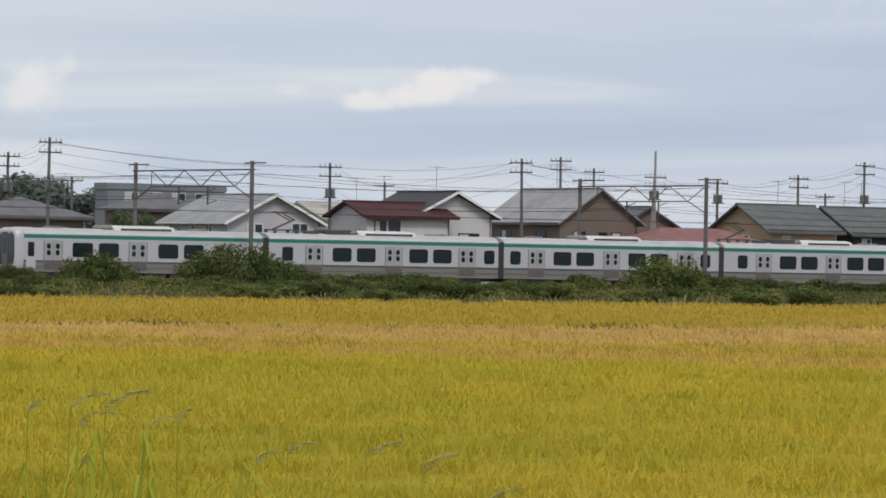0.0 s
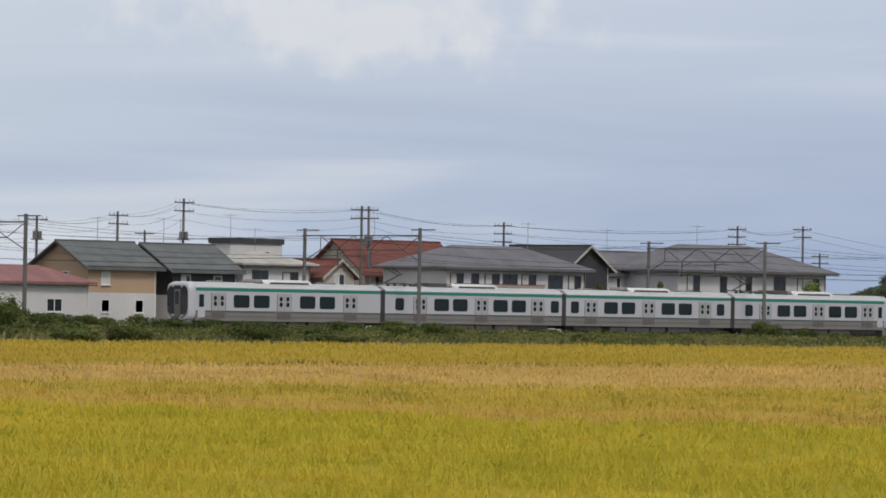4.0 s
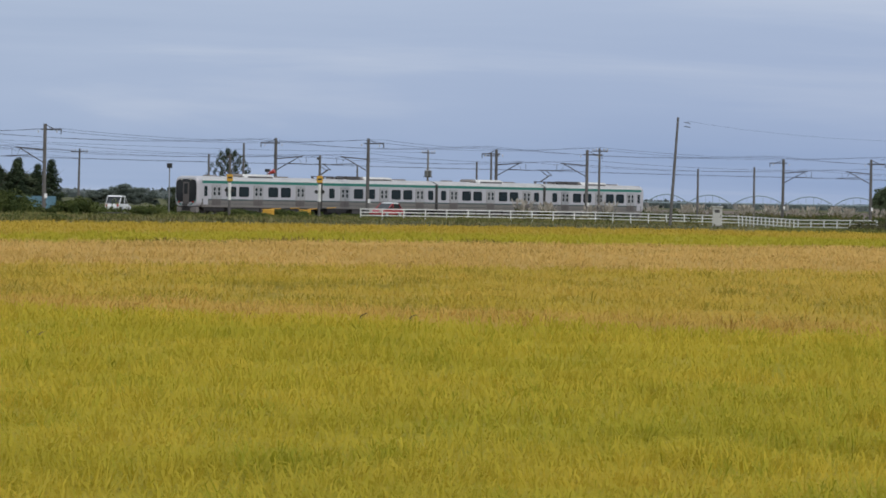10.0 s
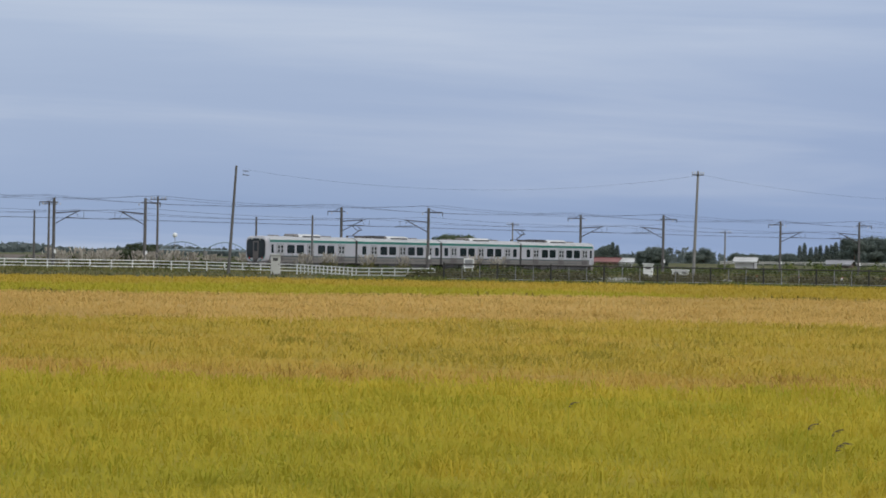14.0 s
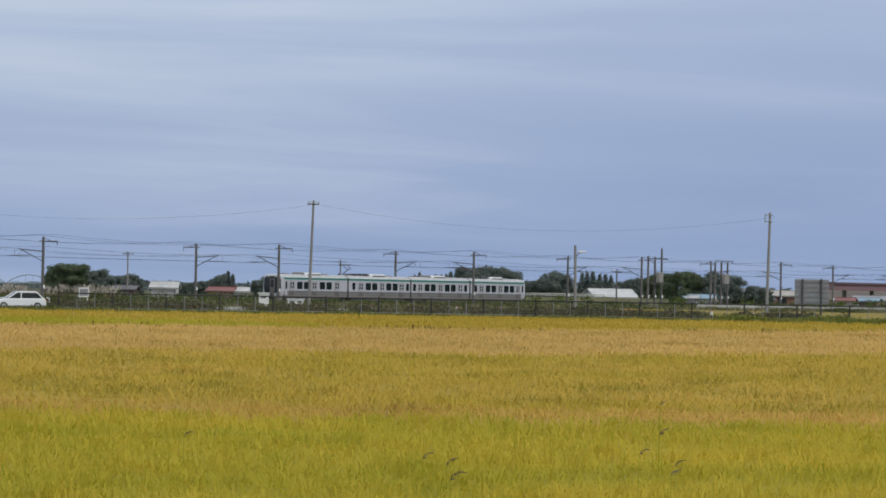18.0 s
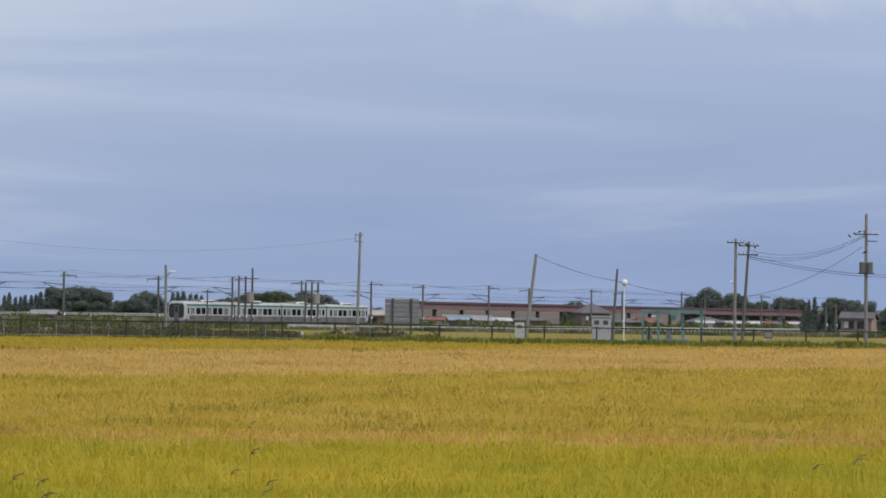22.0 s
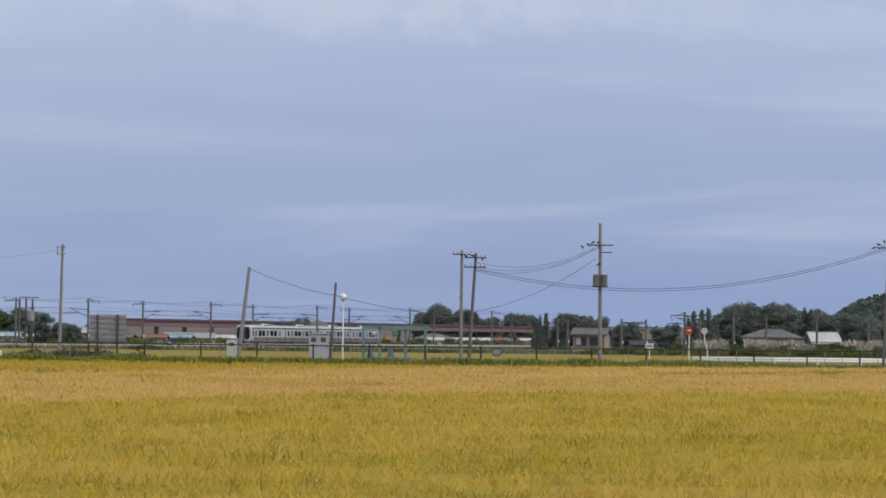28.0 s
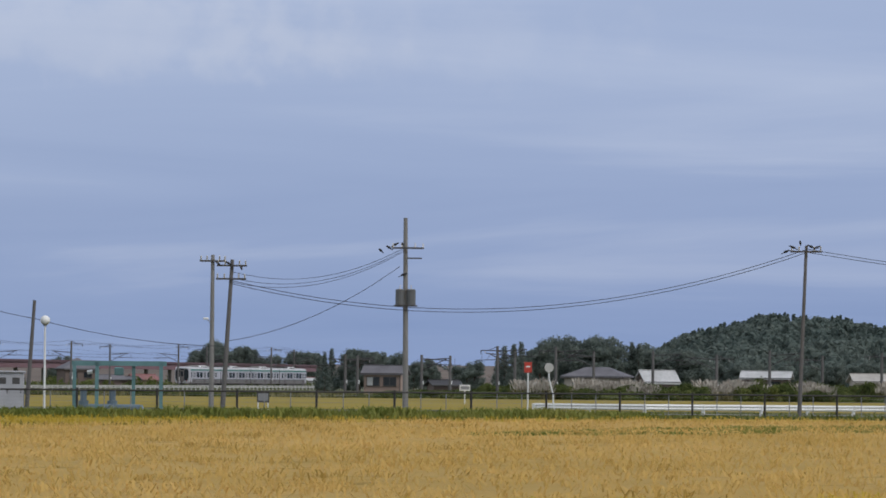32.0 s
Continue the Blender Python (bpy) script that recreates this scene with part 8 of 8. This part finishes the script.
for row in ((68.8, 600, 8, 8, 2.5, 3.7, 'x', W_BROWN, R_LIGHT, "farm shed with a grey roof and dark gable"), (69.3, 720, 9, 6, 3.0, 3.7, 'x', W_RUST, R_PALE, "long red-brown barn with a pale roof"), (70.6, 640, 8, 6, 1.9, 3.1, 'x', W_WHITE, R_LIGHT, "white cottage with a light grey roof"), (71.4, 700, 6, 7, 2.2, 3.1, 'hip', W_BROWN, R_GREY, "brown house with a dark grey roof"), (71.0, 640, 4, 4, 1.8, 2.3, 'x', W_WHITE, R_WHITE, "small white shed on the plain"), (72.2, 700, 5.5, 7, 3.7, 5.2, 'hip', W_BROWN, R_GREY, "two-storey house with a grey hipped roof"), (72.5, 690, 5, 6, 2.3, 3.0, 'x', W_BROWN, R_GREY, "farmhouse wing with a grey roof"), (72.9, 700, 4, 6, 2.4, 3.1, 'x', W_PINK, R_FADED, "small tan house with a faded red roof"),):
    far_house(*row)
for row in ((73.6, 760, 7, 7, 2.5, 3.4, 'hip', W_BROWN, R_GREY, "brown house below the viaduct"), (73.9, 600, 9, 3, 1.6, 2.0, 'x', R_WHITE, R_WHITE, "low white plastic tunnel", False), (75.36, 670, 5.6, 6, 3.6, 4.4, 'x', W_PINK, R_GREY, "pink-cream house among dark trees"), (75.9, 680, 4, 5, 2.0, 2.7, 'x', W_BROWN, R_BLACK, "small dark shed on the plain"), (77.12, 690, 9.0, 7, 3.3, 4.5, 'hip', W_CREAM, R_GREY, "farmhouse with a grey hipped roof below the woods"), (77.70, 690, 5.0, 6, 2.9, 4.2, 'x', W_BROWN, R_LIGHT2, "barn with a white sheeted roof"), (78.56, 690, 7.0, 6, 3.5, 4.2, 'x', W_BROWN, R_LIGHT2, "long shed with a white roof"), (79.5, 690, 7, 6, 3.2, 4.0, 'x', W_CREAM, R_PALE, "shed with a pale roof"),):
    far_house(*row)

# a tan stubble field behind the viaduct and a grassy levee
def plots():
    STUBBLE = two_tone("stubble", (0.115, 0.09, 0.073), (0.16, 0.128, 0.10), 0.02)
    for nm, b0, b1, d0, d1, z, mt, lab in (("stubble_field", 69.8, 77.0, 1330, 1800, 7.0, STUBBLE, "pale tan stubble slope beyond the viaduct"),
                                           ("stubble_field_2", 54.5, 60.5, 560, 1200, 1.4, STUBBLE, "pale tan field beyond the railway"),
                                           ("levee", 63.2, 68.0, 735, 800, 2.0, GRASS, "grassy levee on the plain")):
        V, F = [], []
        bs = np.linspace(b0, b1, 20)
        for b in bs:
            V += [polar(far_b(b), d0, LAND + 0.02), polar(far_b(b), (d0 + d1) / 2, z), polar(far_b(b), d1, LAND)]
        for i in range(len(bs) - 1):
            for j in (0, 1):
                F.append((i * 3 + j, i * 3 + j + 1, i * 3 + j + 4, i * 3 + j + 3))
        tagged(new(nm, raw(nm, V, F, mt)), lab, "field", kind="structure")


plots()
# slim masts of the line seen end-on at the foot of the hill
for i, (b_, z_) in enumerate(((76.78, 6.6), (77.1, 6.2), (77.6, 6.4), (78.1, 5.9), (78.55, 6.5), (79.0, 6.0), (79.45, 6.3), (79.9, 6.0), (75.05, 5.6), (75.15, 5.4), (75.68, 5.6), (75.92, 5.6), (76.3, 6.6), (76.45, 6.2))):
    q_ = polar(far_b(b_), 640 + 12 * (i % 3))
    rail_mast(q_.x, q_.y, z_, 1 if i % 2 else -1, feeder=i % 3 == 0)

# ---- rails, lamps and markers on the plain ----
guard_rail("white_guard_rail", [(600, 238, LAND), (700, 239, LAND), (800, 240, LAND), (900, 242, LAND), (1010, 244, LAND)], (0.35, 0.50, 0.65), CREAM, "low white guard rail along the road beside the railway", 2.5, 0.08, 0.06)
guard_rail("levee_guard_rail", [polar(63.85, 764, 1.75), polar(64.9, 765, 1.85), polar(65.9, 766, 1.9), polar(67.2, 767, 1.9)], (0.4, 0.65), CREAM, "white guard rail along the levee road", 6.0, 0.07, 0.08)


def low_wall(b0, b1, d):
    n = 7
    g = thing("low_wall", polar(b0, d, LAND), "low pale concrete kerb wall behind the fence", "wall")
    base = polar(b0, d, LAND)
    for i in range(n):
        p, q = polar(b0 + (b1 - b0) * i / n, d, LAND) - base, polar(b0 + (b1 - b0) * (i + 0.985) / n, d, LAND) - base
        u = (q - p).normalized() * 1.0
        s = Vector((-u.y, u.x, 0)) * 0.12
        bm = bmesh.new()
        c = [bm.verts.new(v + Vector((0, 0, z))) for z in (-0.2, 0.38) for v in (p - s, q - s, q + s, p + s)]
        for f in ((3, 2, 1, 0), (4, 5, 6, 7), (0, 1, 5, 4), (1, 2, 6, 5), (2, 3, 7, 6), (3, 0, 4, 7)):
            bm.faces.new([c[k] for k in f])
        part("kerb_block", bm, CONCRETE_PALE, g)


CONCRETE_PALE = material("pale_concrete", (0.42, 0.41, 0.39), 0.85, vary=0.2, scale=0.8, fine=9, rand=0.2)
low_wall(62.0, 64.0, 392)

for i in range(11):
    b = 64.3 + 0.53 * i
    g_ = thing("marker_post", polar(b, 404, LAND), "short white marker post in the verge", "marker post", "marker posts")
    part("post", bevelled(box(bmesh.new(), -0.07, 0.07, -0.07, 0.07, -0.2, 0.62), 0.02), WHITE, g_)
    part("cap", bevelled(box(bmesh.new(), -0.08, 0.08, -0.08, 0.08, 0.624, 0.70), 0.02), RED, g_)


def round_lamp(b, d, z, r):
    g = thing("globe_lamp", polar(b, d, LAND), "slim pole with a round white globe beyond the railway", "lamp post", turn=-b)
    part("post", rod(bmesh.new(), (0, 0, -0.2), (0, 0, z - LAND - r), 0.05, 0.04, 8), STEEL, g)
    bm = bmesh.new()
    bmesh.ops.create_uvsphere(bm, u_segments=14, v_segments=9, radius=r)
    part("globe", bm, WHITE, g, "round white globe", (0, 0, z - LAND), smooth=True)


round_lamp(57.04, 553, 4.6, 0.3)

p_ = polar(73.93, 385, 6.15)
g_ = thing("pole_lamp", p_, "small white lamp on a short slanting arm", "lamp", turn=-73.9)
part("arm", rod(bmesh.new(), (0.0, -0.15, -0.35), (-0.25, -0.25, -0.05), 0.025, n=6), STEEL, g_)
part("lamp_head", bevelled(box(bmesh.new(), -0.5, -0.18, -0.33, -0.19, -0.06, 0.06), 0.03), WHITE, g_, "white lamp head")


def arch_bridge():
    """A far row of tied steel arches on piers."""
    BRIDGE = material("pale_blue_bridge_paint", (0.22, 0.28, 0.32), 0.6, vary=0.1, scale=0.05)
    d, deck, crown = 1450.0, 2.85, 5.3
    base = polar(57.0, d, 0)
    g = thing("arch_bridge", base, "far pale blue bridge of tied steel arches", "bridge")
    for b0, b1 in ((56.85, 57.40), (57.42, 57.92), (57.94, 58.45), (58.52, 59.11), (59.16, 59.73), (59.76, 60.30)):
        p, q = polar(b0, d, 0) - base, polar(b1, d, 0) - base
        bm = bmesh.new()
        pts = [p.lerp(q, i / 12) + Vector((0, 0, deck + (crown - deck) * (1 - (i / 6 - 1) ** 2))) for i in range(13)]
        for u, v in zip(pts[:-1], pts[1:]):
            rod(bm, u, v, 0.17, n=6)
        arch = part("arch", bm, BRIDGE, g)
        for i in range(1, 12, 2):
            part("hanger", rod(bmesh.new(), p.lerp(q, i / 12) + Vector((0, 0, deck)), pts[i], 0.06, n=5), BRIDGE, arch)
        part("deck_beam", rod(bmesh.new(), p + Vector((0, 0, deck - 0.15)), q + Vector((0, 0, deck - 0.15)), 0.28, n=6), BRIDGE, g)
        part("pier", rod(bmesh.new(), Vector((p.x, p.y, LAND - 0.5)), Vector((p.x, p.y, deck - 0.3)), 0.8, 0.7, 8), CONCRETE, g)


arch_bridge()


def blue_digger(b, d):
    """A small blue excavator with a raised dark boom."""
    g = thing("excavator", polar(b, d, LAND), "small blue excavator with a raised dark arm", "excavator", turn=-b)
    BLUE = material("blue_machine_paint", (0.09, 0.18, 0.27), 0.5, vary=0.2)
    g.scale = (0.75, 0.75, 0.8)
    for y in (-0.75, 0.75):
        part("track", bevelled(box(bmesh.new(), -1.2, 1.2, y - 0.22, y + 0.22, -0.05, 0.6), 0.12), BLACK, g)
    part("chassis", bevelled(box(bmesh.new(), -1.2, 0.9, -0.85, 0.85, 0.62, 1.5), 0.1), BLUE, g)
    cab = part("cab", bevelled(box(bmesh.new(), -0.2, 0.8, -0.8, 0.1, 1.5, 2.6), 0.08), BLUE, g)
    part("cab_window", box(bmesh.new(), -0.1, 0.7, -0.83, -0.805, 1.75, 2.45), GLASS, cab)
    bm = bmesh.new()
    rod(bm, (0.8, 0.4, 1.2), (-2.2, 0.4, 2.2), 0.13, n=6)
    rod(bm, (-2.2, 0.4, 2.2), (-3.2, 0.4, 1.1), 0.11, n=6)
    part("boom", bm, STEEL_DARK, g, "dark hydraulic boom")


blue_digger(53.85, 505)

g_ = thing("sheet_fence", (346.0, 295.5, LAND), "blue-grey sheet metal fence beyond the railway", "fence")
SHEET = material("blue_sheet_metal", (0.10, 0.20, 0.27), 0.6, vary=0.25, scale=0.6)
for i in range(6):
    part("sheet_panel", box(bmesh.new(), i * 1.14, i * 1.14 + 1.11, -0.03, 0.03, 0.05, 1.62), SHEET, g_)
    part("post", rod(bmesh.new(), (i * 1.14, 0.08, -0.2), (i * 1.14, 0.08, 1.66), 0.035, n=6), STEEL_DARK, g_)

# sheds, tunnels and parked vans scattered below the viaduct
clutter = random.Random(31)
for i in range(22):
    b_ = clutter.uniform(68.2, 75.0)
    w_, top_ = clutter.uniform(1.6, 4.2), clutter.uniform(2.1, 2.9)
    wall_, roof_, lab_ = clutter.choice(((W_WHITE, R_LIGHT2, "small white shed with a pale metal roof"), (W_BROWN, R_GREY, "small brown shed with a grey roof"), (W_CREAM, R_FADED, "small cream shed with a faded red roof"), (W_BROWN, R_BLUE, "small shed with a blue metal roof"), (R_LIGHT2, R_LIGHT2, "low white plastic tunnel")))
    far_house(b_, 690, w_, 4, top_ - 0.6, top_, 'x', wall_, roof_, lab_, False)


def motions():
    for i, c in enumerate(CARS):
        walk(c, [(t, pose(x + 10 + 20 * i, RAIL_Y, RAIL_Z)) for t, x in TRAIN])
    # the white car along the farm road, from the far end of the fence to the crossing road
    rows = []
    for t, b in ((0.0, 83.0), (6.0, 76.6), (10.0, 71.9), (12.5, 68.6), (14.5, 65.57), (15.0, 64.88), (15.5, 64.05), (17.5, 60.72), (18.0, 59.9), (19.0, 59.2), (20.0, 58.9), (32.0, 58.9)):
        p, q = edge_at(b, 5.2), edge_at(b - 0.4, 5.2)
        rows.append((t, pose(p.x, p.y, LAND + 0.04, 0, 0, math.degrees(math.atan2(q.y - p.y, q.x - p.x)))))
    walk(white_car, rows)


motions()
